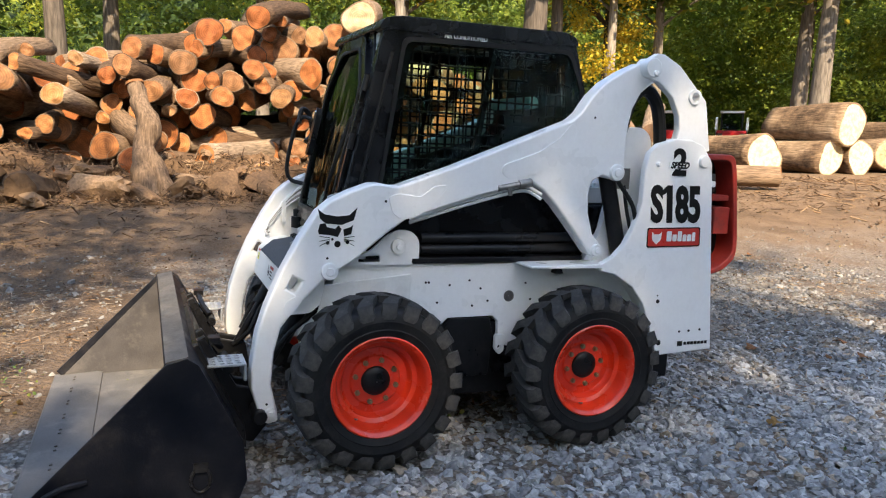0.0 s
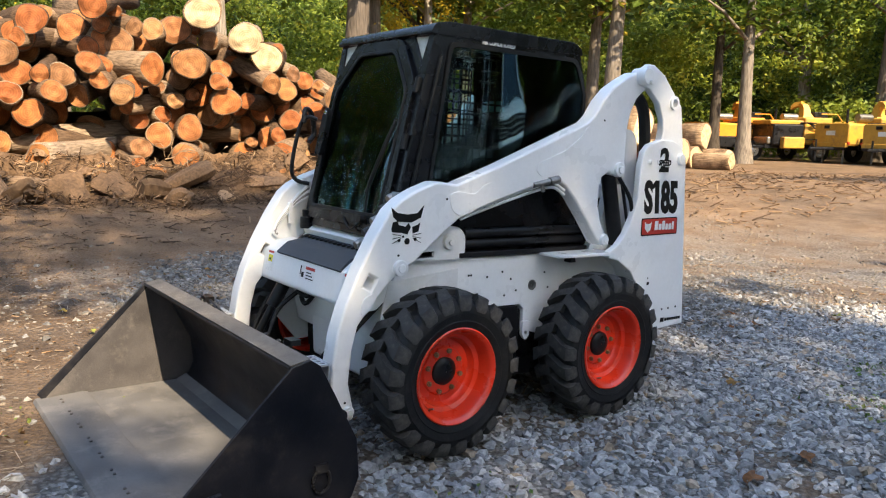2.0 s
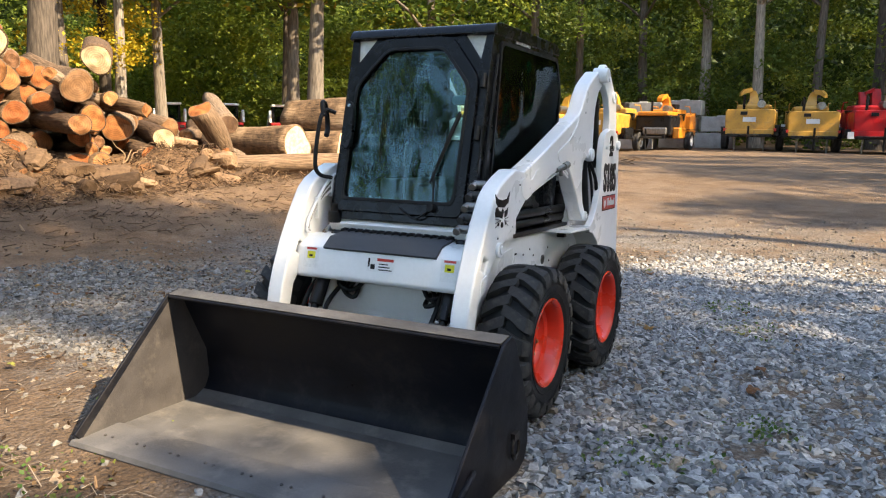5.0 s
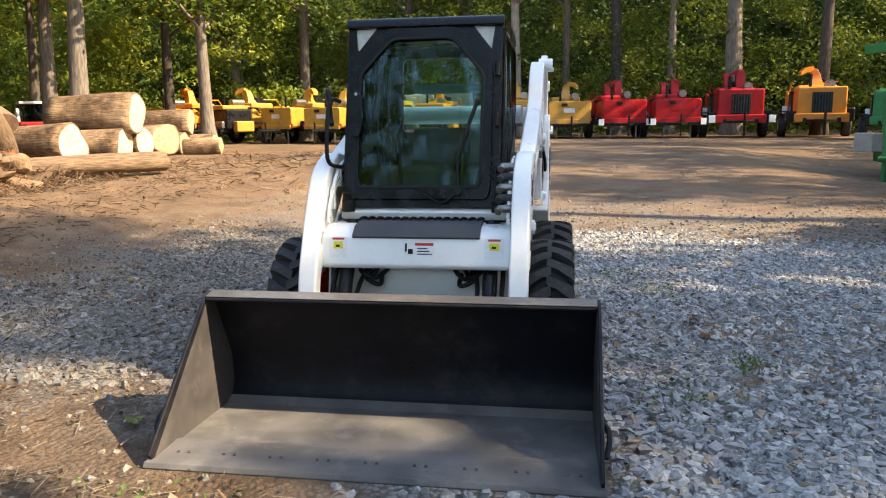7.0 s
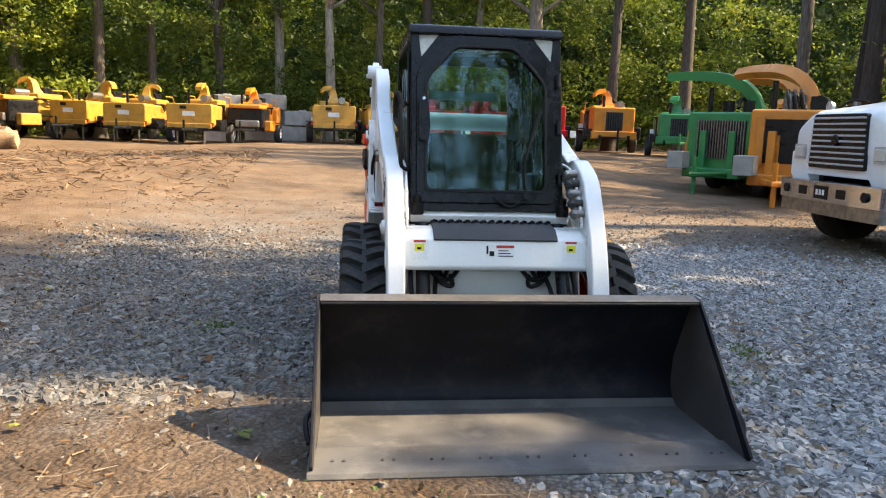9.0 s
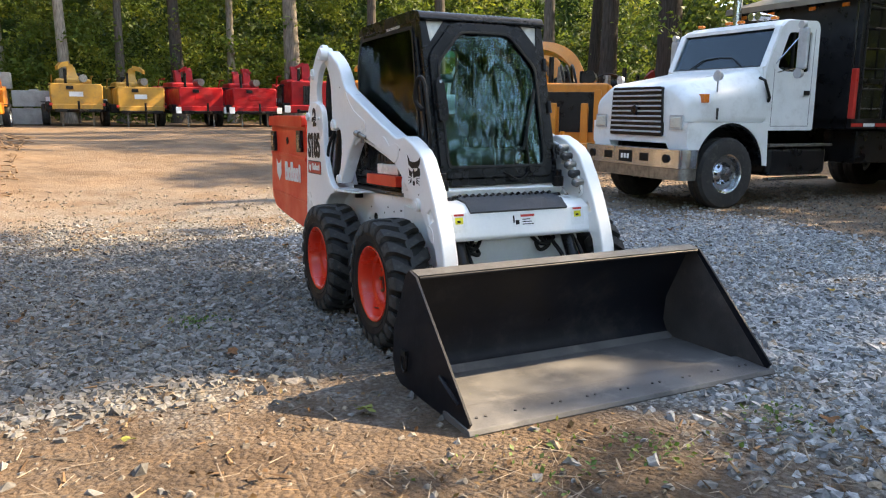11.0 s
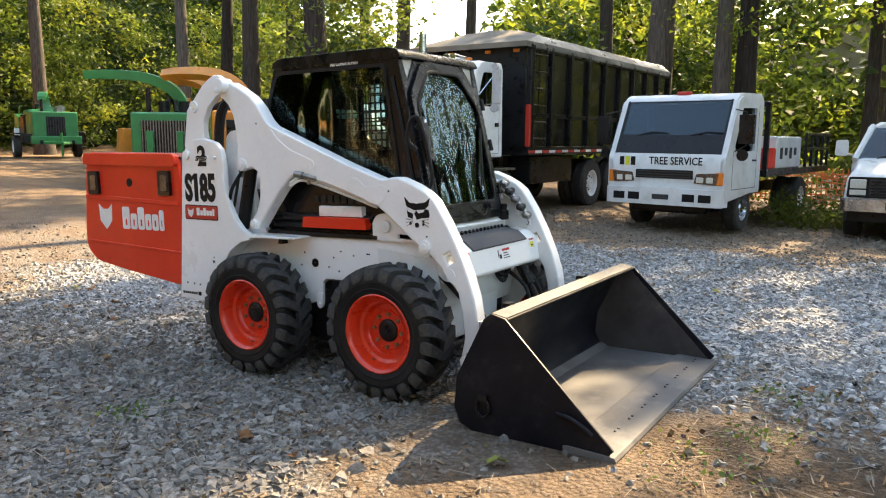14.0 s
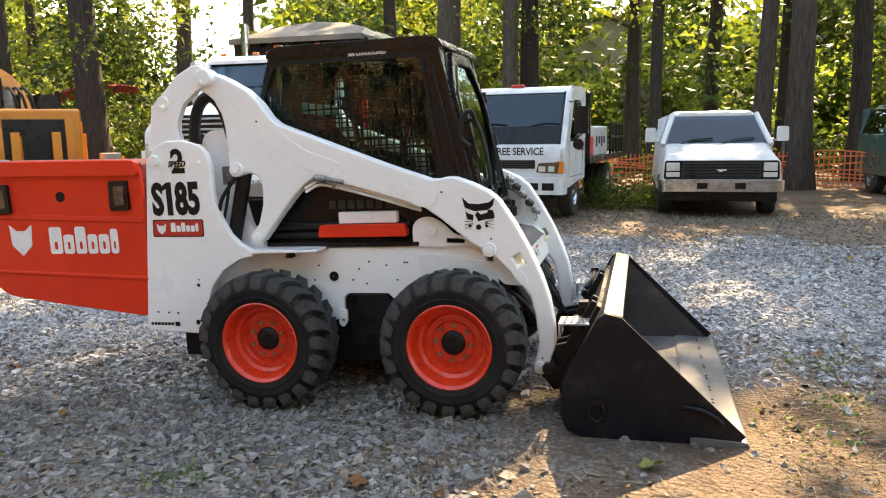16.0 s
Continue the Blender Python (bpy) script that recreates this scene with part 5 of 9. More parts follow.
plate(bm, [(ya, 1.0), (ya + 0.05, 0.965), (ya + 0.11, 0.965), (ya + 0.16, 1.0), (ya + 0.15, 0.88), (ya + 0.08, 0.82), (ya + 0.01, 0.88)], -0.6275, -0.624, "x")
part("brand_emblem", bm, PAPER, gate, smooth=0)
bm = B()
for z in (0.62, 1.22):
    cyl(bm, (-0.6, 1.30, z), (-0.6, 1.30, z + 0.1), 0.02, 0.02, 12)
part("gate_hinge", bm, BLACK, gate)
SHAPE.clear()

# ---------------------------------------------------------------- trees and woods
# Paler bark for sunlit trunks, darker for backlit ones: the light is in the colour.
BARK = varied("tree_bark", [(0.0, (0.055, 0.043, 0.033)), (0.5, (0.14, 0.112, 0.088)), (1.0, (0.32, 0.275, 0.22))], 0.9, 1.0, 9.0, "object", 0, (2.4, 2.4, 0.3), 0.2, (0.35, 1.4))
BARK_BACKLIT = varied("backlit_tree_bark", [(0.0, (0.03, 0.024, 0.02)), (0.5, (0.06, 0.048, 0.039)), (1.0, (0.11, 0.092, 0.075))], 0.9, 1.0, 9.0, "object", 0, (2.4, 2.4, 0.3), 0.2, (0.35, 1.4))
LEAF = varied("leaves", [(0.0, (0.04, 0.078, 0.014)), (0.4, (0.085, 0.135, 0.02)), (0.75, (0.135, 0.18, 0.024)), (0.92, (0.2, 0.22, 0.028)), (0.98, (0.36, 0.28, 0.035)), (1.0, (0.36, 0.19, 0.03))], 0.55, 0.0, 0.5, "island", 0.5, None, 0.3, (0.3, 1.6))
# Mid, sunlit and shaded copies of one foliage: sun and shade put into leaf colour.
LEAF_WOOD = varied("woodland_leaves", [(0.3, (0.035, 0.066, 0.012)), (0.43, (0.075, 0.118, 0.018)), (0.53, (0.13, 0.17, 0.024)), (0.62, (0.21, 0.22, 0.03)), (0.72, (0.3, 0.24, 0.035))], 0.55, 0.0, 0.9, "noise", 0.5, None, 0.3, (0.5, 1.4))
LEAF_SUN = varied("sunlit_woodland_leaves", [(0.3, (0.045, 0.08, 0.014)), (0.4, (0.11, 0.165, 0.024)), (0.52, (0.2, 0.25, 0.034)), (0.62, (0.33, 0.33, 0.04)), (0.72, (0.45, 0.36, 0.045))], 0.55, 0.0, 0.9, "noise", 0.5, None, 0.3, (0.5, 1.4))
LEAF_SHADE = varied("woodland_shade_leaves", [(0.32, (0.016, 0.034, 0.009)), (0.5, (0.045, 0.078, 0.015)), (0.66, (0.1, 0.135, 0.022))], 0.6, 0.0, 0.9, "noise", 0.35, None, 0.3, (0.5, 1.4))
LEAF_YELLOW = varied("yellow_leaves", [(0.0, (0.35, 0.24, 0.015)), (0.5, (0.55, 0.38, 0.02)), (1.0, (0.42, 0.36, 0.04))], 0.55, 0.0, 6.0, "island", 0.45, None, 0.35)


def leaf_mesh(name, centres, sizes, material, rng, droop=0.35):
    """One pointed, folded leaf for each centre."""
    n = len(centres)
    ang, tilt, roll = rng.uniform(0, 2 * np.pi, n), rng.normal(-droop, 0.55, n), rng.normal(0, 0.7, n)
    d = np.stack([np.cos(ang) * np.cos(tilt), np.sin(ang) * np.cos(tilt), np.sin(tilt)], -1)
    side = np.stack([-np.sin(ang), np.cos(ang), np.zeros(n)], -1)
    up = np.cross(d, side)
    side2 = side * np.cos(roll)[:, None] + up * np.sin(roll)[:, None]
    nrm = np.cross(d, side2)
    s = sizes[:, None]
    w = rng.uniform(0.28, 0.46, n)[:, None]
    v = np.stack([centres - d * s * 0.5, centres + side2 * s * w + nrm * s * 0.08 + d * s * 0.05, centres + d * s * 0.55, centres - side2 * s * w + nrm * s * 0.08 + d * s * 0.05], 1)
    return mesh_np(name, v.reshape(-1, 3), np.arange(4 * n).reshape(n, 4), material)


def spray_mesh(name, centres, sizes, material, rng):
    """A great many far leaves, one pointed blade each."""
    n = len(centres)
    d = rng.normal(0, 1, (n, 3))
    d[:, 2] = d[:, 2] * 0.6 - 0.25
    d /= np.linalg.norm(d, axis=1)[:, None]
    e = np.cross(d, rng.normal(0, 1, (n, 3)))
    e /= np.linalg.norm(e, axis=1)[:, None]
    s = sizes[:, None]
    v = np.stack([centres - d * s * 0.5 - e * s * 0.36, centres - d * s * 0.4 + e * s * 0.36, centres + d * s * 0.6], 1)
    return mesh_np(name, v.reshape(-1, 3), np.arange(3 * n).reshape(n, 3), material)


def clumps(rng, where, per, spread, flat=0.6):
    """Points gathered in sprays round each place."""
    n = len(where)
    off = rng.normal(0, 1, (n, per, 3)) * np.array([spread, spread, spread * flat])
    return (where[:, None, :] + off).reshape(-1, 3)


def crown_mesh(seed, r, h, n_clump, per, size, material):
    rng = np.random.default_rng(seed)
    a, q = rng.uniform(0, 2 * np.pi, n_clump), rng.uniform(0, 1, n_clump)
    z = rng.uniform(-0.5, 0.5, n_clump)
    prof = np.sqrt(np.clip(1 - (2 * z) ** 2, 0.05, 1))
    rad = r * prof * (0.35 + 0.65 * np.sqrt(q)) * (1 + 0.25 * np.sin(3 * a + seed))
    c = np.stack([rad * np.cos(a), rad * np.sin(a), z * h], -1)
    p = clumps(rng, c, per, 0.5)
    return leaf_mesh("crown", p, rng.uniform(0.6, 1.4, len(p)) * size, material, rng)


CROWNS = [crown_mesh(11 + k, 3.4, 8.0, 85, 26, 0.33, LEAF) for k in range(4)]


def tree(x, y, r, height=17.0, crown=1.0, base=7.5, lean_x=0.0, lean_y=0.0, off=(0.0, 0.0, 0.0), tall=1.0, wide=None, spin=0.0, seed=0, label="tall tree with grey-brown bark and green leaves", low=0):
    rng = random.Random(seed * 7 + 3)
    wide = crown if wide is None else wide
    z0 = gzf(x, y) - 0.05
    t = thing("tree", pose(x, y, z0), label, "tree", "trees round the yard")
    bm = B()
    pts, rad = [], []
    n = 12
    wob = [rng.uniform(-1, 1) for _ in range(4)]
    lean_x, lean_y = lean_x + rng.uniform(-0.22, 0.22), lean_y + rng.uniform(-0.22, 0.22)
    for i in range(n + 1):
        f = i / n
        zz = f * height
        pts.append((lean_x * f * height * 0.1 + 0.12 * r * math.sin(4 * f + wob[0] * 3) * 3, lean_y * f * height * 0.1 + 0.12 * r * math.sin(3.3 * f + wob[1] * 3) * 3, zz))
        rad.append(r * (1.0 + 0.5 * math.exp(-zz / (r * 1.6))) * (1 - 0.72 * f))
    tube(bm, pts, r, 16, rad)
    for k in range(9):
        f = rng.uniform(0.42, 0.95)
        i = int(f * n)
        p = Vector(pts[i])
        a = rng.uniform(0, 2 * math.pi)
        ln = rng.uniform(1.6, 3.4) * crown
        q1 = p + Vector((math.cos(a) * ln * 0.5, math.sin(a) * ln * 0.5, ln * 0.35))
        q2 = p + Vector((math.cos(a) * ln, math.sin(a) * ln, ln * 0.55))
        tube(bm, [p, q1, q2], 0.1, 7, [rad[i] * 0.45, rad[i] * 0.28, 0.03])
    # beyond x = 12 the trunks take the bark darkened for backlight
    part("trunk", bm, BARK_BACKLIT if x > 12 else BARK, t, smooth=60)
    c = new("crown", CROWNS[seed % 4])
    c.parent = t
    c.matrix_basis = Matrix.LocRotScale((pts[-3][0] + off[0], pts[-3][1] + off[1], base + (height - base) * 0.58 + off[2]), Euler((0, 0, seed * 1.7 + spin)), (wide, wide, (height - base) / 8.6 * tall))
    if low:
        g = np.random.default_rng(seed + 50)
        a = g.uniform(0, 2 * np.pi, low)
        cc = np.stack([np.cos(a) * g.uniform(0.5, 1.8, low), np.sin(a) * g.uniform(0.5, 1.8, low), g.uniform(2.8, 6.5, low)], -1)
        pp = clumps(g, cc, 90, 0.3)
        o = new("low_bough", leaf_mesh("low_bough", pp, g.uniform(0.08, 0.16, len(pp)), LEAF_YELLOW, g))
        o.parent = t
        o["label"] = "yellow autumn leaves"
    return t


# Crowns towards the sun are shifted, some trees added, to shade the yard.
_seed = 0
for x, y, r, kw in (
        (-17.1, 9.4, 0.46, dict(height=20)), (-16.6, -3.2, 0.28, {}), (-17.6, 5.6, 0.2, {}), (-18.9, 11.7, 0.27, dict(low=9)), (-18.7, 13.3, 0.2, dict(low=14, lean_x=0.2)),
        (-21.6, 15.2, 0.24, dict(low=16, lean_x=0.25)), (-20.8, 17.0, 0.24, {}), (-15.6, 19.6, 0.36, dict(lean_x=0.1)), (-17.4, 20.6, 0.3, {}), (-21.0, 24.5, 0.22, {}),
        (-20.0, 2.0, 0.22, dict(low=10)), (-22.0, -2.0, 0.3, {}), (-19.0, -8.0, 0.26, {}), (-23.0, 7.5, 0.25, dict(low=12)), (-14.6, 27.0, 0.3, {}), (-17.8, 29.6, 0.28, {}),
        (-14.0, 37.5, 0.33, {}), (-18.5, 38.5, 0.4, dict(lean_x=-0.15)), (-11.5, 38.6, 0.26, {}), (-8.0, 39.5, 0.3, {}), (-2.0, 38.5, 0.3, {}), (-5.0, 41.0, 0.34, {}), (0.8, 40.0, 0.26, {}), (3.4, 39.0, 0.38, {}),
        (6.5, 40.0, 0.26, {}), (9.2, 37.0, 0.5, {}), (12.6, 34.0, 0.3, {}), (15.5, 31.5, 0.34, {}), (14.6, 20.4, 0.26, dict(crown=0.55)), (15.2, 17.6, 0.34, dict(height=19, crown=0.4)), (14.6, 14.2, 0.42, dict(height=20, crown=0.5)),
        (17.4, 12.6, 0.3, dict(crown=0.4, off=(0.27, 0.0, 0.0), wide=0.4, tall=1.0, spin=0.0)), (18.0, 22.0, 0.3, dict(crown=0.5)), (20.9, 4.9, 0.5, dict(height=19, base=9, crown=0.75, wide=0.51, tall=0.81, spin=1.81, off=(-0.25, 2.82, -0.35))), (19.4, 2.5, 0.3, dict(height=14.2, base=6, crown=0.6, tall=0.95, off=(0.41, 0.0, 0.0))), (20.4, 2.0, 0.36, dict(base=6, crown=0.75, tall=1.24, spin=5.35, off=(-0.25, -2.22, 0.37), wide=0.79)), (20.0, -1.75, 0.2, dict(height=18.0, base=6.2, crown=0.7, wide=0.53, tall=1.0, spin=5.84, off=(0.51, -0.82, 0.37))), (18.0, -4.5, 0.27, dict(height=15.2, base=8, crown=0.45, spin=5.18, off=(-1.03, -0.66, 0.83), wide=0.42, tall=0.98)),
        (16.0, -4.9, 0.34, dict(height=15.6, base=7.8, crown=0.42, spin=4.91, off=(0.77, -1.08, 0.0), wide=0.63, tall=0.96)), (18.6, -7.0, 0.28, dict(crown=0.6, off=(0.25, 0.95, 0.1), wide=0.6, tall=1.0, spin=0.0)), (24.0, 8.0, 0.3, dict(height=21, crown=0.8, wide=0.69, spin=4.88, off=(1.14, -0.27, 0.05), tall=1.0)), (24.0, 14.0, 0.28, dict(height=21, crown=0.75)), (26.0, 21.0, 0.3, dict(height=22, crown=0.8)), (25.0, 25.5, 0.28, dict(height=21, crown=0.8)), (22.5, -1.0, 0.22, dict(height=23, base=6.5, crown=0.9, spin=0.65, off=(-1.69, 0.0, 0.49), wide=0.9, tall=1.02)), (29.5, -4.0, 0.3, dict(height=34, base=26.5, crown=0.85, wide=0.72, tall=0.93, spin=1.62, off=(0.12, 1.7, 0.03))), (25.0, -1.0, 0.3, dict(height=27, base=13, crown=0.95, wide=0.83, tall=0.77, spin=1.3, off=(1.07, -0.08, 3.23))), (24.0, -6.0, 0.25, dict(crown=0.6)), (15.0, -9.5, 0.3, dict(base=8, wide=1.42, off=(0.0, 0.0, 0.01), tall=1.02, spin=2.72)),
        # the tree at (8.4, -7.4) is an addition, out of view, that casts shade
        (8.4, -7.4, 0.24, dict(height=14.0, base=7.0, crown=0.7, wide=0.61, lean_y=2.2, lean_x=-0.5, off=(0.25, 0.7, 1.6), tall=0.94, spin=5.85)), (10.0, -13.5, 0.32, {}), (3.6, -15.5, 0.34, {}), (-4.5, -14.5, 0.3, {}), (-11.0, -13.0, 0.34, {}), (-2.6, -19.0, 0.3, {}), (6.5, -18.0, 0.28, {}), (-15.5, -9.5, 0.3, {})):
    _seed += 1
    if x < -14 or y < -12:                      # trees beyond the pile and behind the bucket, kept low to let in skylight
        kw = dict(kw, height=12.0, base=5.0)
    tree(x, y, r, seed=_seed, **kw)


def woods_band(name, seed, a0, a1, r0, r1, z0, z1, n, per, spread, size, material, label, cx=0.0, cy=6.0, low_bias=1.0):
    """Undergrowth and low boughs in a belt round the yard."""
    rng = np.random.default_rng(seed)
    a = np.radians(rng.uniform(a0, a1, n))
    r = np.sqrt(rng.uniform(r0 ** 2, r1 ** 2, n))
    x, y = cx + r * np.cos(a), cy + r * np.sin(a)
    hz = rng.uniform(0, 1, n) ** low_bias
    dens = np.array([noise.noise((px * 0.16, py * 0.16, 3.3)) for px, py in zip(x, y)])
    z = z0 + hz * (z1 - z0) * (0.75 + 0.9 * np.clip(dens + 0.3, 0, 1))
    lump = np.array([noise.noise((px * 0.34, py * 0.34, pz * 0.42)) for px, py, pz in zip(x, y, z)])
    keep = lump + 0.5 * dens + 0.12 * rng.normal(0, 1, n) > 0.04
    deg = np.degrees(a) + 1.2 * lump
    keep &= ~((deg > -1.2) & (deg < 3.4) & (z > 3.4 + 1.2 * dens))        # a gap towards the house beyond
    c = np.stack([x, y, z + gz(x, y)], -1)[keep]
    p = clumps(rng, c, per * 2, spread, 0.5)
    ob = new(name, spray_mesh(name, p, rng.uniform(0.55, 1.45, len(p)) * size * 0.72, material, rng))
    return tagged(ob, label, "foliage", kind="stuff")


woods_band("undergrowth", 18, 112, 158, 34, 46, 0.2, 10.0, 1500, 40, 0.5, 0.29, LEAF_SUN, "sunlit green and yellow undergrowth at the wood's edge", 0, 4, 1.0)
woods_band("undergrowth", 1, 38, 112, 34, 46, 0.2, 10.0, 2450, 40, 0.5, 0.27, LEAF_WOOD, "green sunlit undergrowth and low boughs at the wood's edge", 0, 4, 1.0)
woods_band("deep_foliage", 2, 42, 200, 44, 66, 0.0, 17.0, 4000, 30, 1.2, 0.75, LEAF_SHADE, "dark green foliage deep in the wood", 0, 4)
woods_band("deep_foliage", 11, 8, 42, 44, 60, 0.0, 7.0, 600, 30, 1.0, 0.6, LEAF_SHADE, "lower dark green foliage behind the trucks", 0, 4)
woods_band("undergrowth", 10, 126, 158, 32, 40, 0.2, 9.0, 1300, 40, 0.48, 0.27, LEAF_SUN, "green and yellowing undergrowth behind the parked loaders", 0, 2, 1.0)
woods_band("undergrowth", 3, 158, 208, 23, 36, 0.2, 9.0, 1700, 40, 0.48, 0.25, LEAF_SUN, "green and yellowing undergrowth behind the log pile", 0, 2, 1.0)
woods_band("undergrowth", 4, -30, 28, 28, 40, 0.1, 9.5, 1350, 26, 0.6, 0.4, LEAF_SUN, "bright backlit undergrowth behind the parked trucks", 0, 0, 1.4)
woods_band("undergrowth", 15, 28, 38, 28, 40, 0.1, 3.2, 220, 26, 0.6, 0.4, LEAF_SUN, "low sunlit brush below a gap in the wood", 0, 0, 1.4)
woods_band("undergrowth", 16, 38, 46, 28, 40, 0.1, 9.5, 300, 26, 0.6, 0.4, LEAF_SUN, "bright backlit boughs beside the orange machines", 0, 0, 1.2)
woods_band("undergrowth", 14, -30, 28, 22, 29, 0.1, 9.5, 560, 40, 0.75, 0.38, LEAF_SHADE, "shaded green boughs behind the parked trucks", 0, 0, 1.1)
woods_band("boughs", 19, -16, 12, 17.5, 22.5, 4.6, 9.5, 210, 40, 0.5, 0.2, LEAF_WOOD, "hanging green boughs before the trunks", 0, 0, 0.9)
woods_band("boughs", 20, 34, 46, 17.0, 23.0, 3.6, 9.5, 110, 40, 0.5, 0.2, LEAF_WOOD, "hanging green boughs over the machines", 0, 0, 0.9)
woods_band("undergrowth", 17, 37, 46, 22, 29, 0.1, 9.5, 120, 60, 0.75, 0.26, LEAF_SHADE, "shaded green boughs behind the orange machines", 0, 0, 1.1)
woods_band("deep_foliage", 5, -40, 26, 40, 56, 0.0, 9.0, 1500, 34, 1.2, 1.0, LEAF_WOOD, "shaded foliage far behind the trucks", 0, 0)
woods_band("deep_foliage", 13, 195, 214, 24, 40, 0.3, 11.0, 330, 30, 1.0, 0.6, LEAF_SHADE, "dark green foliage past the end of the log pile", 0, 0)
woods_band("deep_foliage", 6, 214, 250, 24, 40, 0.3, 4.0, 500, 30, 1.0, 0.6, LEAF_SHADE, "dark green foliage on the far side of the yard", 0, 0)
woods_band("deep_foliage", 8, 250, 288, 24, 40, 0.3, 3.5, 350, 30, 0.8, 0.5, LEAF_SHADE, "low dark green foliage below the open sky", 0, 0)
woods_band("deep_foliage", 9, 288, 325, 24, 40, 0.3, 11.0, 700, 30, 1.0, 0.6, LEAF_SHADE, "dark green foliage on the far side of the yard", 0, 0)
woods_band("undergrowth", 12, -9, -2, 10.6, 14.0, 0.0, 0.5, 90, 40, 0.26, 0.08, LEAF_WOOD, "low green vines on the ground between the trucks", 0, 0, 1.6)
woods_band("undergrowth", 7, -14, 4, 14.5, 18.5, 0.0, 1.5, 110, 40, 0.35, 0.13, LEAF_WOOD, "low green brush beside the parked van", 0, 0, 1.6)


def wood_backdrop(name, seed, a0, a1, r, h, label, gaps=()):
    """A far rim of dark wood, uneven along its top, closing the distance behind the trees."""
    n = 140
    v, f = [], []
    for i in range(n + 1):
        a = radians(a0 + (a1 - a0) * i / n)
        rr = r * (1 + 0.04 * noise.noise((i * 0.3, seed, 0)))
        top = h * (1 + 0.22 * noise.noise((i * 0.11, seed, 5)) + 0.2 * noise.noise((i * 0.7, seed, 9)))
        for g0, g1, k in gaps:
            if g0 < math.degrees(a) < g1:
                top *= k
        for z in (-1.0, top):
            v.append((rr * math.cos(a), rr * math.sin(a), z))
        if i:
            f.append((2 * i - 2, 2 * i, 2 * i + 1, 2 * i - 1))
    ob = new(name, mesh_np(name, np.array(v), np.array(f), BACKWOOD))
    return tagged(ob, label, "backdrop", kind="structure")


# Flat rim: the wood's deep shade and its lit leaf flecks are painted in.
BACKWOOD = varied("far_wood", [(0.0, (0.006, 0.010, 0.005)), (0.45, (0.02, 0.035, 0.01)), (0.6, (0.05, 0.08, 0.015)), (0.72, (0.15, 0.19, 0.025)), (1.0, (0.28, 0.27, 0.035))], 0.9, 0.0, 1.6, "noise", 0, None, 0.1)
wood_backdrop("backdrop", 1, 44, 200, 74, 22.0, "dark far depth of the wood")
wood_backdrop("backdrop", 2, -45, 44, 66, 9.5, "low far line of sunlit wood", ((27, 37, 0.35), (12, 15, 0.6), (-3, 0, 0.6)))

# ---------------------------------------------------------------- logs
LOG_BARK = varied("log_bark", [(0.0, (0.07, 0.042, 0.026)), (0.4, (0.125, 0.078, 0.047)), (0.75, (0.19, 0.125, 0.078)), (1.0, (0.25, 0.185, 0.13))], 0.9, 1.0, 12.0, "object", 0, (0.45, 3.0, 3.0), 0.2, (0.35, 1.4))


GREAT_BARK = varied("ridged_oak_bark", [(0.36, (0.05, 0.032, 0.02)), (0.46, (0.16, 0.1, 0.058)), (0.56, (0.3, 0.2, 0.12)), (0.68, (0.42, 0.3, 0.19))], 0.9, 1.0, 9.0, "noise", 0, (0.35, 3.2, 3.2), 0.2, (0.35, 1.4))


def sawn(name, stops, lift=1.0):
    """Sawn wood: a tone for each log, with growth rings, rays and weather stains."""
    m = varied(name, stops, 0.8, 0.35, 9.0, "object", 0, (1.0, 1.0, 1.0), 0.2, (0.5, 1.25))
    nt = m.node_tree
    N, L = nt.nodes, nt.links
    p = N["Principled BSDF"]
    src = p.inputs["Base Color"].links[0].from_socket
    tc, w, r, mx = (N.new(k) for k in ("ShaderNodeTexCoord", "ShaderNodeTexWave", "ShaderNodeValToRGB", "ShaderNodeMix"))
    w.wave_type, w.rings_direction = "RINGS", "X"
    w.inputs["Scale"].default_value, w.inputs["Distortion"].default_value, w.inputs["Detail"].default_value, w.inputs["Detail Scale"].default_value = 9.0, 3.0, 3.0, 1.5
    r.color_ramp.elements[0].color, r.color_ramp.elements[1].color = (0.62, 0.58, 0.52, 1), (1.15, 1.12, 1.08, 1)
    mx.data_type, mx.blend_type = "RGBA", "MULTIPLY"
    mx.inputs["Factor"].default_value = 0.4
    L.new(tc.outputs["Object"], w.inputs["Vector"])
    L.new(w.outputs["Fac"], r.inputs[0])
    L.new(src, mx.inputs["A"])
    L.new(r.outputs[0], mx.inputs["B"])
    L.new(mx.outputs["Result"], p.inputs["Base Color"])
    return m


CUT = sawn("cut_wood", [(0.0, (0.34, 0.12, 0.04)), (0.25, (0.25, 0.08, 0.028)), (0.5, (0.33, 0.14, 0.052)), (0.68, (0.19, 0.098, 0.05)), (0.8, (0.38, 0.19, 0.078)), (0.9, (0.13, 0.075, 0.045)), (1.0, (0.36, 0.135, 0.045))])
CUT_PALE = sawn("weathered_cut_wood", [(0.0, (0.42, 0.3, 0.175)), (1.0, (0.54, 0.4, 0.24))])
CUT_FRESH = sawn("fresh_cut_wood", [(0.0, (0.66, 0.53, 0.33)), (1.0, (0.72, 0.6, 0.4))])
DEAD = varied("grey_wood", [(0.0, (0.14, 0.11, 0.085)), (0.5, (0.23, 0.18, 0.135)), (1.0, (0.34, 0.27, 0.2))], 0.9, 0.7, 12.0, "island", 0, None, 0.2)


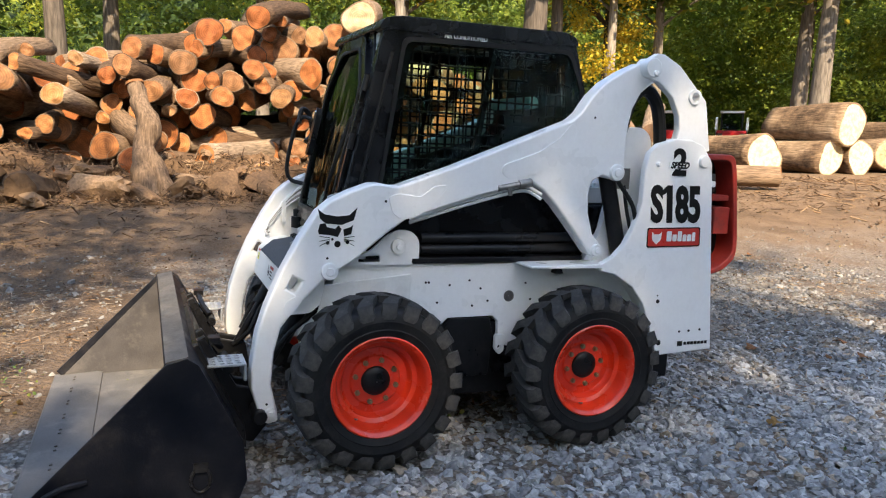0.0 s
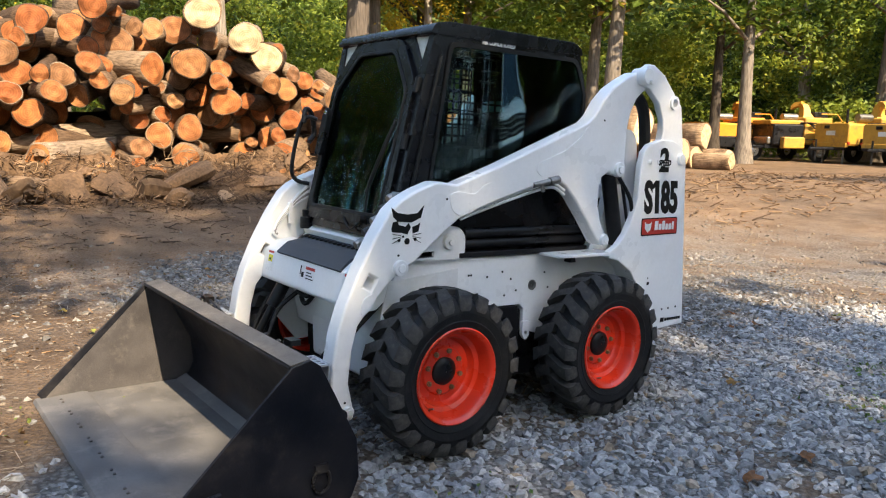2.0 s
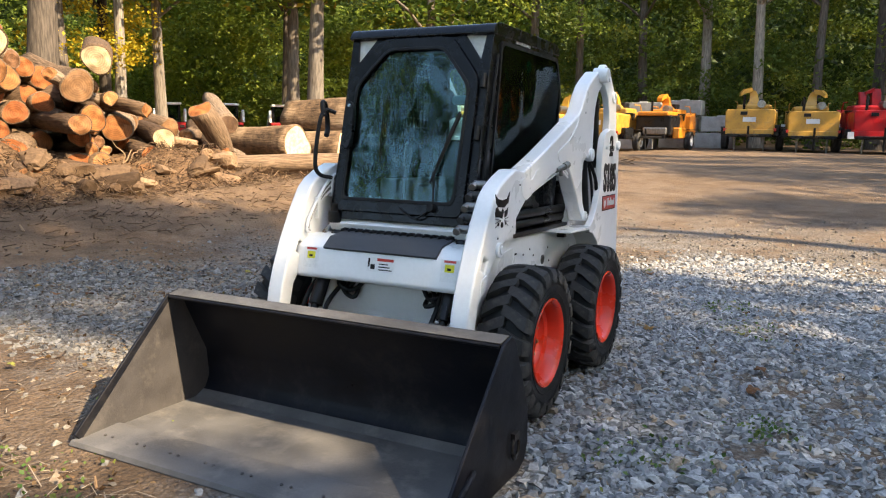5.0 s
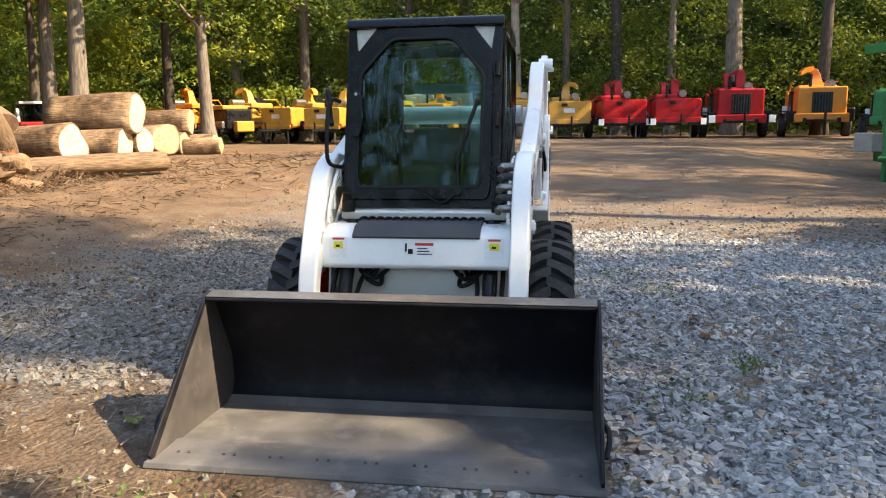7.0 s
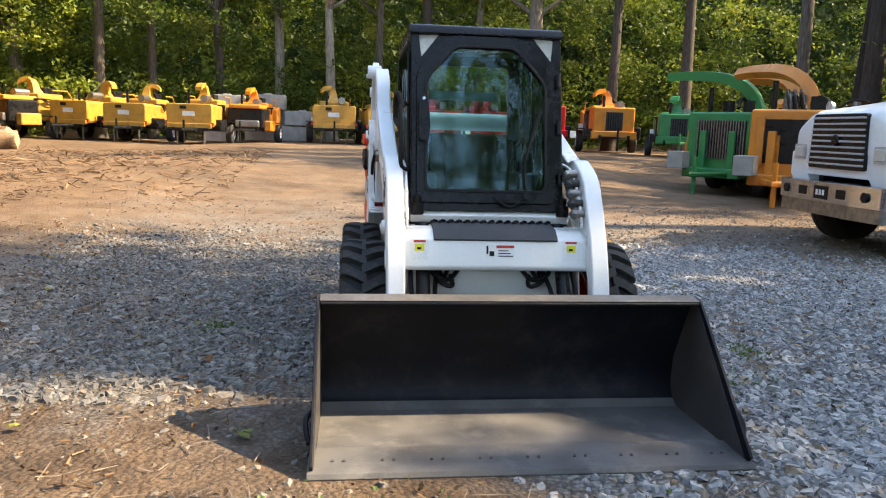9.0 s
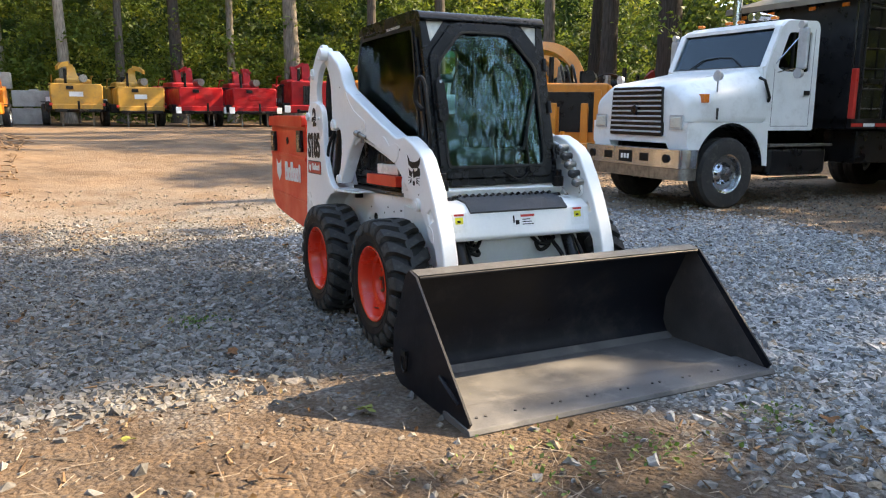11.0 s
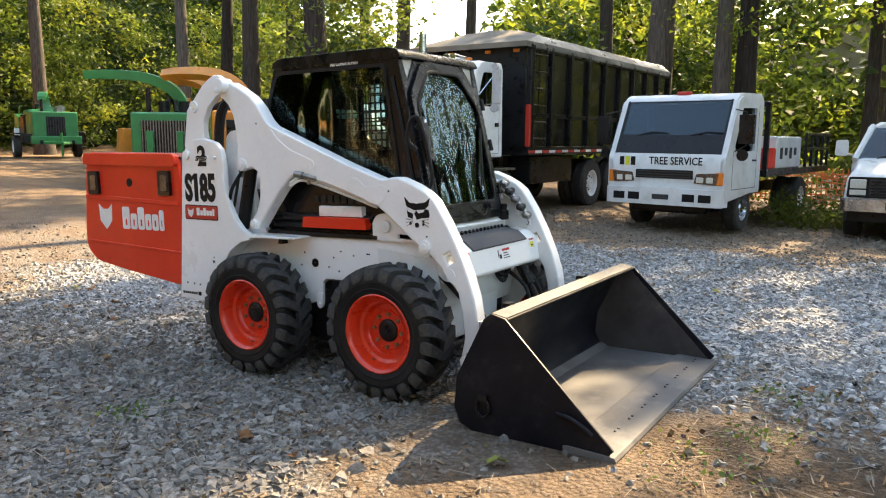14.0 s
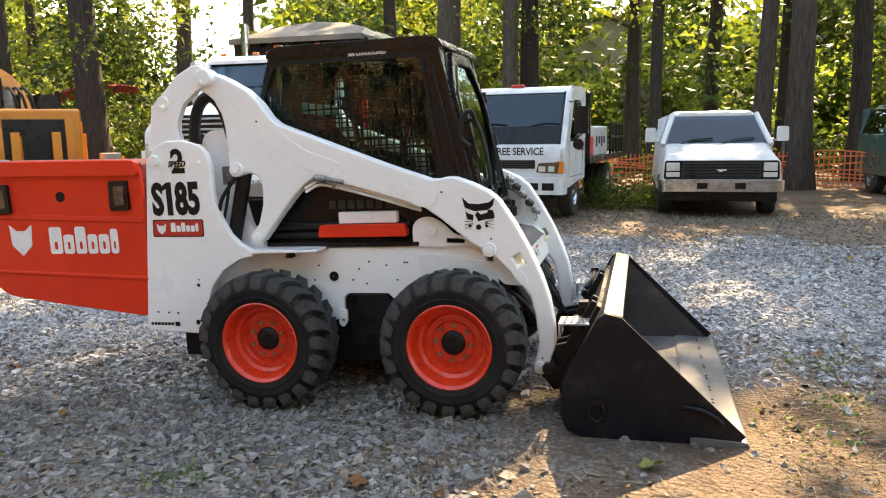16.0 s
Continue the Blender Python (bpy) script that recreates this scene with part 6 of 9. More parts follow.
def log_meshes(seed, r, length, bend=0.0, skin=None):
    """Bark and two sawn faces of a log along x, its sawn end at x = 0 and its body towards -x."""
    rng = random.Random(seed)
    seg, rings = 34, 9
    ph = [rng.uniform(0, 6.28) for _ in range(5)]

    def radius(a, f):
        return r * (1 + 0.08 * math.sin(2 * a + ph[0]) + 0.055 * math.sin(3 * a + ph[1] + f * 2) + 0.01 * math.sin(7 * a + ph[2] + 5 * f) + 0.05 * math.sin(5 * f + ph[3])) * (1 - 0.12 * f)
    bm = B()
    grid = []
    for i in range(rings + 1):
        f = i / rings
        oy, oz = bend * math.sin(math.pi * f), 0.4 * bend * math.sin(2.2 * f + ph[4])
        grid.append([bm.verts.new((-f * length + (0.02 * math.sin(a0 * 3) if i in (0, rings) else 0), oy + radius(a0, f) * math.cos(a0), oz + radius(a0, f) * math.sin(a0))) for a0 in (2 * math.pi * k / seg for k in range(seg))])
    for i in (0, rings):                       # the bark's own thickness at the sawn ends
        grid.insert(0 if i == 0 else len(grid), [bm.verts.new((v.co.x, v.co.y * 0.91, v.co.z + (0.4 * bend * math.sin(2.2 * (i / rings) + ph[4]) - v.co.z) * 0.09)) for v in grid[0 if i == 0 else -1]])
    for g0, g1 in zip(grid, grid[1:]):
        for k in range(seg):
            j = (k + 1) % seg
            bm.faces.new((g0[k], g0[j], g1[j], g1[k]))
    bark = bpy.data.meshes.new("log")
    bmesh.ops.recalc_face_normals(bm, faces=bm.faces)
    bm.to_mesh(bark)
    bm.free()
    bark.materials.append(skin or LOG_BARK)
    bark.polygons.foreach_set("use_smooth", [True] * len(bark.polygons))
    ends = []
    for f, x, sg in ((0, 0.0, 1), (1, -length, -1)):
        bm = B()
        oz = 0.4 * bend * math.sin(2.2 * f + ph[4])
        rim = [bm.verts.new((x + 0.02 * math.sin(3 * a0), radius(a0, f) * 0.915 * math.cos(a0), oz + radius(a0, f) * 0.915 * math.sin(a0))) for a0 in (2 * math.pi * k / seg for k in range(seg))]
        mid = [bm.verts.new((x + sg * 0.012 + 0.01 * math.sin(a0 * 2 + ph[1]), radius(a0, f) * 0.5 * math.cos(a0), oz + radius(a0, f) * 0.5 * math.sin(a0))) for a0 in (2 * math.pi * k / seg for k in range(seg))]
        c = bm.verts.new((x + sg * 0.006, 0, oz))
        for k in range(seg):
            j = (k + 1) % seg
            bm.faces.new((rim[k], rim[j], mid[j], mid[k]))
            bm.faces.new((mid[k], mid[j], c))
        me = bpy.data.meshes.new("cut_face")
        bmesh.ops.recalc_face_normals(bm, faces=bm.faces)
        bm.to_mesh(me)
        bm.free()
        ends.append(me)
    return bark, ends


def log_at(meshes, x, y, z, yaw=0.0, pitch=0.0, roll=0.0, label="", group="logs in the pile", fresh=False):
    bark, ends = meshes
    ob = new("log", bark)
    ob.matrix_world = Matrix.Translation((x, y, z)) @ Euler((radians(roll), radians(pitch), radians(yaw)), "XYZ").to_matrix().to_4x4()
    tagged(ob, label, "log", group)
    for e in ends:
        c = new("cut_face", e)
        c.parent = ob
    return ob


def with_face(meshes, material):
    for e in meshes[1]:
        e.materials.append(material)
    return meshes


PILE = {}
for k, r in enumerate((0.11, 0.13, 0.15, 0.17, 0.19, 0.21, 0.23, 0.26, 0.29)):
    for v in range(2):
        PILE[(k, v)] = (r, with_face(log_meshes(100 + k * 3 + v, r, 2.2 + 0.3 * v + 0.1 * k, 0.05 + 0.09 * v), CUT))
rng_p = random.Random(5)
TOPS = ((-8.0, 1.9), (-5, 2.2), (-3.2, 2.45), (-1.2, 2.75), (0, 3.2), (1.2, 3.4), (2.6, 3.25), (3.4, 2.9), (4.2, 2.4), (5.2, 2.1), (6.0, 1.6), (7.2, 1.3), (8.0, 0.95), (8.5, 0.6))


def pile_top(y):
    for (a, za), (b, zb) in zip(TOPS, TOPS[1:]):
        if a <= y <= b:
            return za + (zb - za) * (y - a) / (b - a)
    return 0


sky_y = np.arange(-8.0, 9.6, 0.05)
sky_h = np.array([gzf(-9.8, v) + 0.02 for v in sky_y])
tries = placed = 0
while tries < 2600 and placed < 255:
    tries += 1
    k = min(8, int(rng_p.triangular(0, 9, 3)))
    r, me = PILE[(k, rng_p.randrange(2))]
    spots = [i for i in range(len(sky_y)) if sky_h[i] + r * 1.5 < pile_top(sky_y[i])]
    if not spots:
        break
    i = min(rng_p.sample(spots, min(7, len(spots))), key=lambda q: sky_h[q])
    y = sky_y[i]
    sel = np.abs(sky_y - y) < r * 0.92
    rest = np.sqrt(np.clip(r * r - (sky_y[sel] - y) ** 2, 0, None))
    z = float(np.max(sky_h[sel] + rest * 0.93))
    if z + r * 0.6 > pile_top(y) + 0.1:
        continue
    sky_h[sel] = np.maximum(sky_h[sel], z + rest * 0.93)
    back = 0.28 * (z - 0.5)
    x = -9.35 - back + rng_p.gauss(0, 0.34) - (rng_p.uniform(0.4, 1.1) if rng_p.random() < 0.34 else 0)
    lab = "sawn log with brown bark and orange cut end" if k < 6 else "thick sawn log with rough bark and pale cut end"
    log_at(me, x, float(y), z, rng_p.gauss(-16, 17), rng_p.gauss(0, 6), rng_p.uniform(0, 360), lab)
    placed += 1

# the logs behind the face of the pile
for k in range(150):
    y = rng_p.uniform(-8.0, 8.3)
    room = pile_top(y) - gzf(-10.5, y) - 0.5
    if room < 0.2:
        continue
    r, me = PILE[(rng_p.randrange(3, 8), rng_p.randrange(2))]
    log_at(me, -10.0 - rng_p.uniform(0, 0.9), y, gzf(-10.5, y) + 0.2 + rng_p.uniform(0, room), rng_p.gauss(-4, 24), rng_p.gauss(0, 8), rng_p.uniform(0, 360), "shaded log deep in the pile with brown bark")


def mound(x, y):
    """The bank of bark and earth along the foot of the pile."""
    x, y = np.asarray(x, float), np.asarray(y, float)
    k = np.array([noise.noise((px * 0.9, py * 0.7, 1.7)) + 0.5 * noise.noise((px * 2.6, py * 2.3, 4.1)) for px, py in zip(x.ravel(), y.ravel())]).reshape(x.shape)
    return (0.3 + 0.42 * k) * sstep(-7.4, -8.9, x) * sstep(-8.6, -7.0, y) * (1 - sstep(7.2, 8.8, y))


MOUND = varied("bark_mulch_bank", [(0.3, (0.045, 0.027, 0.016)), (0.45, (0.1, 0.06, 0.033)), (0.6, (0.17, 0.1, 0.055)), (0.75, (0.26, 0.16, 0.085))], 0.95, 1.0, 22.0, "noise", 0, None, 0.15)
_mx, _my = np.meshgrid(np.linspace(-10.4, -7.3, 90), np.linspace(-8.7, 8.9, 420), indexing="ij")
_mz = np.maximum(mound(_mx, _my), 0) + gz(_mx, _my) - 0.015 + 0.02 * np.random.default_rng(8).normal(0, 1, _mx.shape) * sstep(-7.4, -8.2, _mx)
_mi = np.arange(_mx.size).reshape(_mx.shape)
_mq = np.stack([_mi[:-1, :-1], _mi[1:, :-1], _mi[1:, 1:], _mi[:-1, 1:]], -1).reshape(-1, 4)
tagged(new("mulch_bank", mesh_np("mulch_bank", np.stack([_mx, _my, _mz], -1).reshape(-1, 3), _mq, MOUND, True)), "bank of brown bark, roots and earth along the log pile", "bank", kind="structure")

# leaning and loose pieces at the foot of the pile
for k, (x, y, z, yaw, pitch, r, ln) in enumerate(((-8.75, -2.6, 0.62, -30, 5, 0.19, 0.7), (-8.55, 0.3, 0.58, 30, -6, 0.2, 0.6), (-8.3, -0.3, 0.5, 70, 4, 0.17, 0.9), (-8.5, 3.2, 0.6, -10, 10, 0.2, 1.0), (-8.4, 4.6, 0.58, 25, 6, 0.19, 0.9), (-8.6, 5.4, 0.62, -40, -4, 0.16, 1.0), (-8.2, -3.6, 0.5, 80, 3, 0.2, 1.0), (-8.7, 7.4, 0.65, 5, 4, 0.24, 1.4))):
    log_at(with_face(log_meshes(300 + k, r, ln, 0.03), CUT), x, y, z, yaw, pitch, k * 40, "short broken log lying at the foot of the pile", "loose logs")
# forked trunk leaning on the pile
FORK_BARK = varied("weathered_brown_bark", [(0.0, (0.06, 0.037, 0.024)), (0.4, (0.13, 0.085, 0.055)), (0.75, (0.22, 0.15, 0.1)), (1.0, (0.3, 0.215, 0.145))], 0.9, 1.0, 12.0, "noise", 0, (3.0, 3.0, 0.5), 0.2, (0.35, 1.4))
fork = thing("leaning_trunk", pose(-8.2, -1.3, 0.0), "bent forked grey-brown trunk leaning on the log pile", "log", "loose logs")
bm = B()
line = curve_pts([Vector(p) for p in ((0.28, 0.06, 0.0), (0.14, 0.03, 0.35), (0.0, -0.06, 0.8), (-0.08, -0.04, 1.1), (-0.14, 0.05, 1.38), (-0.24, -0.05, 1.7), (-0.36, -0.12, 2.02))], 4)
tube(bm, line, 0.17, 18, [0.19 - 0.075 * i / (len(line) - 1) + 0.035 * math.exp(-((i / (len(line) - 1) - 0.66) / 0.08) ** 2) for i in range(len(line))])
tube(bm, curve_pts([Vector(p) for p in ((0.3, 0.34, 0.1), (0.2, 0.27, 0.4), (0.06, 0.14, 0.75), (-0.06, 0.0, 1.1))], 4), 0.11, 14, [0.12] * 13)
for v in bm.verts:
    v.co += Vector((noise.noise(v.co * 6), noise.noise(v.co * 6 + Vector((9, 0, 0))), 0)) * 0.055
part("trunk", bm, FORK_BARK, fork, smooth=50)
bm = B()
cyl(bm, Vector((-0.36, -0.12, 2.015)), Vector((-0.372, -0.127, 2.05)), 0.13, 0.125, 18)
part("cut_face", bm, CUT, fork, "orange-brown sawn end")
# long logs lying over the end of the pile
for k, (x, y, z, yaw, pitch, r, ln, fr) in enumerate(((-8.9, 4.4, 1.99, -30, 5, 0.25, 3.2, 0), (-9.0, 4.85, 2.46, -38, 8, 0.25, 3.4, 1), (-8.9, 4.66, 1.5, -34, 3, 0.22, 3.4, 0), (-8.9, 6.1, 1.12, -28, 6, 0.21, 2.4, 1), (-9.2, 6.5, 1.34, -22, 10, 0.18, 2.2, 0), (-9.2, 5.05, 0.68, -10, 2, 0.24, 1.6, 0), (-9.2, 6.45, 0.72, -6, 0, 0.27, 1.6, 0), (-9.0, 7.1, 1.7, -78, -48, 0.22, 1.2, 0), (-9.0, 7.6, 0.84, -34, 8, 0.23, 2.6, 0), (-9.6, 8.5, 1.42, -38, 12, 0.2, 2.8, 0), (-9.8, 8.3, 0.98, -36, 9, 0.24, 2.6, 0),
        (-9.3, 2.87, 2.9, -24, 8, 0.27, 3.0, 1), (-9.2, 3.2, 2.62, -26, 6, 0.27, 3.0, 1), (-9.3, 1.9, 2.42, -22, 3, 0.26, 3.0, 0), (-9.5, 2.2, 3.3, -20, 7, 0.3, 3.0, 1), (-9.4, 0.5, 3.2, -26, 10, 0.2, 2.6, 0))):
    log_at(with_face(log_meshes(330 + k, r, ln, 0.06), CUT_PALE if fr else CUT), x, y, z, yaw, pitch, k * 55, "long barked log lying across the end of the pile", "logs in the pile")

# great logs beyond the pile
for k, (x, y, up, yaw, r, ln, fr, lab) in enumerate((
        (-11.94, 16.88, 1.38, 6, 0.57, 2.6, 1, "huge ridged log with pale sawn end on top of two others"), (-12.17, 14.06, 0, -4, 0.55, 2.8, 1, "huge log with bright pale sawn end"),
        (-12.13, 16.42, 0, 3, 0.47, 2.9, 1, "huge ridged log with pale sawn end"), (-12.18, 17.6, 0, 0, 0.49, 2.4, 1, "huge log with pale sawn end"), (-12.3, 19.1, 0, -24, 0.56, 2.3, 0, "thick grey-barked log with tan sawn end"),
        (-12.0, 20.3, 1.12, 10, 0.4, 2.4, 0, "grey-barked log lying on other logs"), (-12.1, 20.0, 0, -10, 0.38, 1.6, 0, "grey-barked log with tan sawn end"), (-11.4, 20.8, 0, 0, 0.34, 1.8, 0, "grey-barked log with tan sawn end"), (-10.9, 20.2, 0, 10, 0.29, 1.3, 0, "short grey log on the dirt"))):
    log_at(with_face(log_meshes(360 + k, r, ln, 0.02, GREAT_BARK), CUT_FRESH if fr else CUT_PALE), x, y, gzf(x, y) + (up if up else r * 0.95), yaw, 0, k * 70, lab, "great logs")
log_at(with_face(log_meshes(380, 0.19, 3.0, 0.05), CUT), -8.7, 6.9, gzf(-9, 8) + 0.18, 233, 0, 20, "long pale barkless pole lying on the dirt", "loose logs")

# splinters, roots and bark at the foot of the pile
rng_d = np.random.default_rng(9)


def sticks(name, n, xs, ys, length, thick, material, label, lift=0.05, flat=0.35, bank=False):
    """Loose four-sided splinters strewn on the ground."""
    x, y = rng_d.uniform(*xs, n), rng_d.uniform(*ys, n)
    ang, el = rng_d.uniform(0, np.pi, n), rng_d.normal(0, flat, n)
    ln, th = rng_d.uniform(*length, n), rng_d.uniform(*thick, n)
    y = np.where((np.abs(x) < 1.05) & (y > -2.0) & (y < -0.9), y - 1.4, y)
    d = np.stack([np.cos(ang) * np.cos(el), np.sin(ang) * np.cos(el), np.sin(el)], -1)
    c = np.stack([x, y, gz(x, y) + (np.maximum(mound(x, y), 0) if bank else 0) + rng_d.uniform(0, lift, n) + np.abs(np.sin(el)) * ln * 0.5], -1)
    u = np.stack([-np.sin(ang), np.cos(ang), np.zeros(n)], -1)
    w = np.cross(d, u)
    v = []
    for s, k in ((-0.5, 1.0), (0.5, 0.55)):
        for a, b in ((1, 0), (0, 0.6), (-1, 0), (0, -0.6)):
            v.append(c + d * (ln * s)[:, None] + (u * a + w * b) * (th * k)[:, None])
    v = np.stack(v, 1).reshape(-1, 3)
    q = np.array([(0, 1, 5, 4), (1, 2, 6, 5), (2, 3, 7, 6), (3, 0, 4, 7), (3, 2, 1, 0), (4, 5, 6, 7)])
    f = (np.arange(n)[:, None, None] * 8 + q[None]).reshape(-1, 4)
    return tagged(new(name, mesh_np(name, v, f, material)), label, "debris", kind="stuff")


EARTH = varied("earth_and_bark", [(0.0, (0.06, 0.036, 0.02)), (0.5, (0.11, 0.067, 0.038)), (1.0, (0.19, 0.12, 0.07))], 0.95, 0.8, 14.0, "object", 0, None, 0.15)
CHIP = varied("splintered_wood", [(0.0, (0.06, 0.037, 0.022)), (0.4, (0.15, 0.088, 0.048)), (0.75, (0.25, 0.15, 0.08)), (1.0, (0.3, 0.2, 0.115))], 0.9, 0.0, 20.0, "island", 0, None, 0.2)
BARK_BIT = varied("bark_bits", [(0.0, (0.045, 0.027, 0.016)), (0.5, (0.1, 0.06, 0.034)), (0.9, (0.17, 0.105, 0.06)), (1.0, (0.28, 0.19, 0.11))], 0.9, 0.0, 20.0, "island", 0, None, 0.2)
sticks("wood_debris", 9000, (-9.3, -7.2), (-7.5, 8.8), (0.03, 0.2), (0.003, 0.014), BARK_BIT, "splintered wood, bark and roots at the foot of the log pile", 0.1, 0.4, True)
sticks("wood_debris", 1500, (-7.6, -5.2), (-7.0, 10.5), (0.03, 0.2), (0.004, 0.016), BARK_BIT, "scattered bark chips and twigs on the dirt", 0.05, 0.2)
sticks("wood_debris", 1300, (-10.5, -3.0), (8.0, 20.0), (0.05, 0.35), (0.006, 0.025), CHIP, "scattered wood chips on the dirt yard", 0.03, 0.2)

# broken butts, split slabs and root stubs half sunk in the bank
TORN = varied("torn_wood", [(0.0, (0.09, 0.055, 0.03)), (0.5, (0.17, 0.1, 0.055)), (1.0, (0.3, 0.19, 0.11))], 0.92, 0.9, 26.0, "object", 0, None, 0.25)
SLABS = ((-7.95, -2.75, 0.27), (-7.9, -1.9, 0.24), (-7.7, -1.35, 0.2), (-7.9, -0.75, 0.2), (-7.95, -0.25, 0.23), (-8.0, 0.35, 0.25), (-7.9, -3.5, 0.26), (-8.1, 1.3, 0.24), (-8.0, 2.6, 0.22), (-8.1, 4.2, 0.25))
for k in range(70):
    x, y, r = SLABS[k] if k < len(SLABS) else (rng_p.uniform(-9.0, -7.6), rng_p.uniform(-6, 8.5), rng_p.uniform(0.07, 0.2))
    ln, flat = r * rng_p.uniform(2.0, 4.2), rng_p.uniform(0.4, 0.85)
    bm = B()
    rings, seg, bend = 8, 14, rng_p.uniform(-0.2, 0.2)
    loops = []
    for i in range(rings + 1):
        u = i / rings
        wide = r * (1.15 - 0.5 * u) * (0.75 if i in (0, rings) else 1.0)
        loop = []
        for j in range(seg):
            a = 2 * math.pi * j / seg
            rough = 1 + 0.32 * noise.noise((math.cos(a) * 1.7 + k, math.sin(a) * 1.7, u * 1.2)) + 0.16 * noise.noise((math.cos(a) * 5 + k, math.sin(a) * 5, u * 2.5))
            jag = (0.3 * r * noise.noise((math.cos(a) * 2.5, math.sin(a) * 2.5 + k, 3.0))) * (2 * u - 1) ** 4
            loop.append(bm.verts.new(((u - 0.5) * ln + jag, math.cos(a) * wide * rough + bend * (2 * u - 1) ** 2 * r, math.sin(a) * wide * rough * flat)))
        loops.append(loop)
    for p, q in zip(loops, loops[1:]):
        for j in range(seg):
            bm.faces.new((p[j], q[j], q[(j + 1) % seg], p[(j + 1) % seg]))
    for loop, turn in ((loops[0], 1), (loops[-1], -1)):
        c = bm.verts.new(sum((v.co for v in loop), Vector()) / seg)
        for j in range(seg):
            bm.faces.new((loop[j], loop[(j + 1) % seg], c)[::turn])
    bmesh.ops.recalc_face_normals(bm, faces=bm.faces)
    o = part("wood_chunk", bm, TORN if k % 3 else EARTH, None, smooth=35)
    up = gzf(x, y) + 0.03 + 0.95 * max(0.0, float(mound(np.array([x]), np.array([y]))[0])) + r * flat * 0.35
    o.matrix_world = pose(x, y, up, rng_p.uniform(-30, 30), rng_p.gauss(0, 16), rng_p.uniform(0, 360))
    tagged(o, "rough torn chunk of brown wood half sunk in earth", "debris", "wood chunks")

# tangles of thin roots among the logs
ROOT = mat("pale_root", (0.3, 0.2, 0.12), (0.2, 0.125, 0.07), 8, 0.9, 0, 0.3, 60, spec=0.2)
for x, y, z in ((-8.75, -0.55, 0.75), (-8.8, 0.35, 0.7), (-8.9, 1.6, 0.95), (-8.8, -1.9, 0.7), (-8.85, 2.8, 0.75), (-8.9, 5.6, 0.7), (-9.0, -3.6, 0.8)):
    bm = B()
    for k in range(16):
        p = Vector((rng_p.gauss(0, 0.12), rng_p.gauss(0, 0.3), rng_p.uniform(-0.3, 0.1)))
        pts = [p]
        d = Vector((rng_p.uniform(0.1, 0.8), rng_p.uniform(-1, 1), rng_p.uniform(-0.3, 0.9))).normalized()
        for _ in range(5):
            d = (d + Vector((rng_p.gauss(0, 0.45), rng_p.gauss(0, 0.45), rng_p.gauss(-0.1, 0.4)))).normalized()
            pts.append(pts[-1] + d * rng_p.uniform(0.07, 0.14))
        r = rng_p.uniform(0.006, 0.018)
        tube(bm, curve_pts(pts, 3), r, 5, [r * (1 - 0.045 * i) for i in range(16)])
    o = part("root_tangle", bm, ROOT, None, smooth=60)
    o.location = (x, y, z)
    tagged(o, "tangle of thin pale roots at the foot of the pile", "roots", "root tangles")

# ---------------------------------------------------------------- vehicles and machines in the yard
YELLOW = mat("yellow_machine_paint", (0.5, 0.27, 0.035), (0.4, 0.2, 0.03), 2, 0.5, 0, 0.1, 40, 0, (0.13, 0.09, 0.05), 0.7, 3)
ORANGE = mat("orange_machine_paint", (0.68, 0.24, 0.02), (0.58, 0.19, 0.018), 2, 0.42, 0, 0.05, 40, 0.1, (0.2, 0.1, 0.04), 0.4, 3)
M_RED = mat("red_machine_paint", (0.4, 0.008, 0.012), (0.3, 0.007, 0.01), 2, 0.45, 0, 0.1, 40, 0, (0.06, 0.016, 0.014), 0.6, 3, spec=0.3)
GREEN = mat("green_machine_paint", (0.015, 0.22, 0.06), (0.012, 0.17, 0.05), 2, 0.42, 0, 0.05, 40, 0.15, (0.05, 0.09, 0.04), 0.4, 3)
TEAL = mat("dark_teal_paint", (0.012, 0.08, 0.075), (0.01, 0.06, 0.06), 2, 0.35, 0, 0.03, 40, 0.3)
TARP_TAN = mat("tan_tarpaulin", (0.16, 0.135, 0.1), (0.115, 0.096, 0.073), 1.5, 0.7, 0, 0.3, 12, 0, (0.2, 0.17, 0.13), 0.5, 2)
TARP = mat("grey_tarpaulin", (0.05, 0.049, 0.048), (0.035, 0.034, 0.033), 1.5, 0.36, 0, 0.4, 12, 0, (0.2, 0.185, 0.16), 0.6, 2)
CONCRETE = mat("concrete", (0.36, 0.35, 0.32), (0.27, 0.26, 0.24), 3, 0.9, 0, 0.5, 30, 0, (0.16, 0.15, 0.13), 0.5, 2)


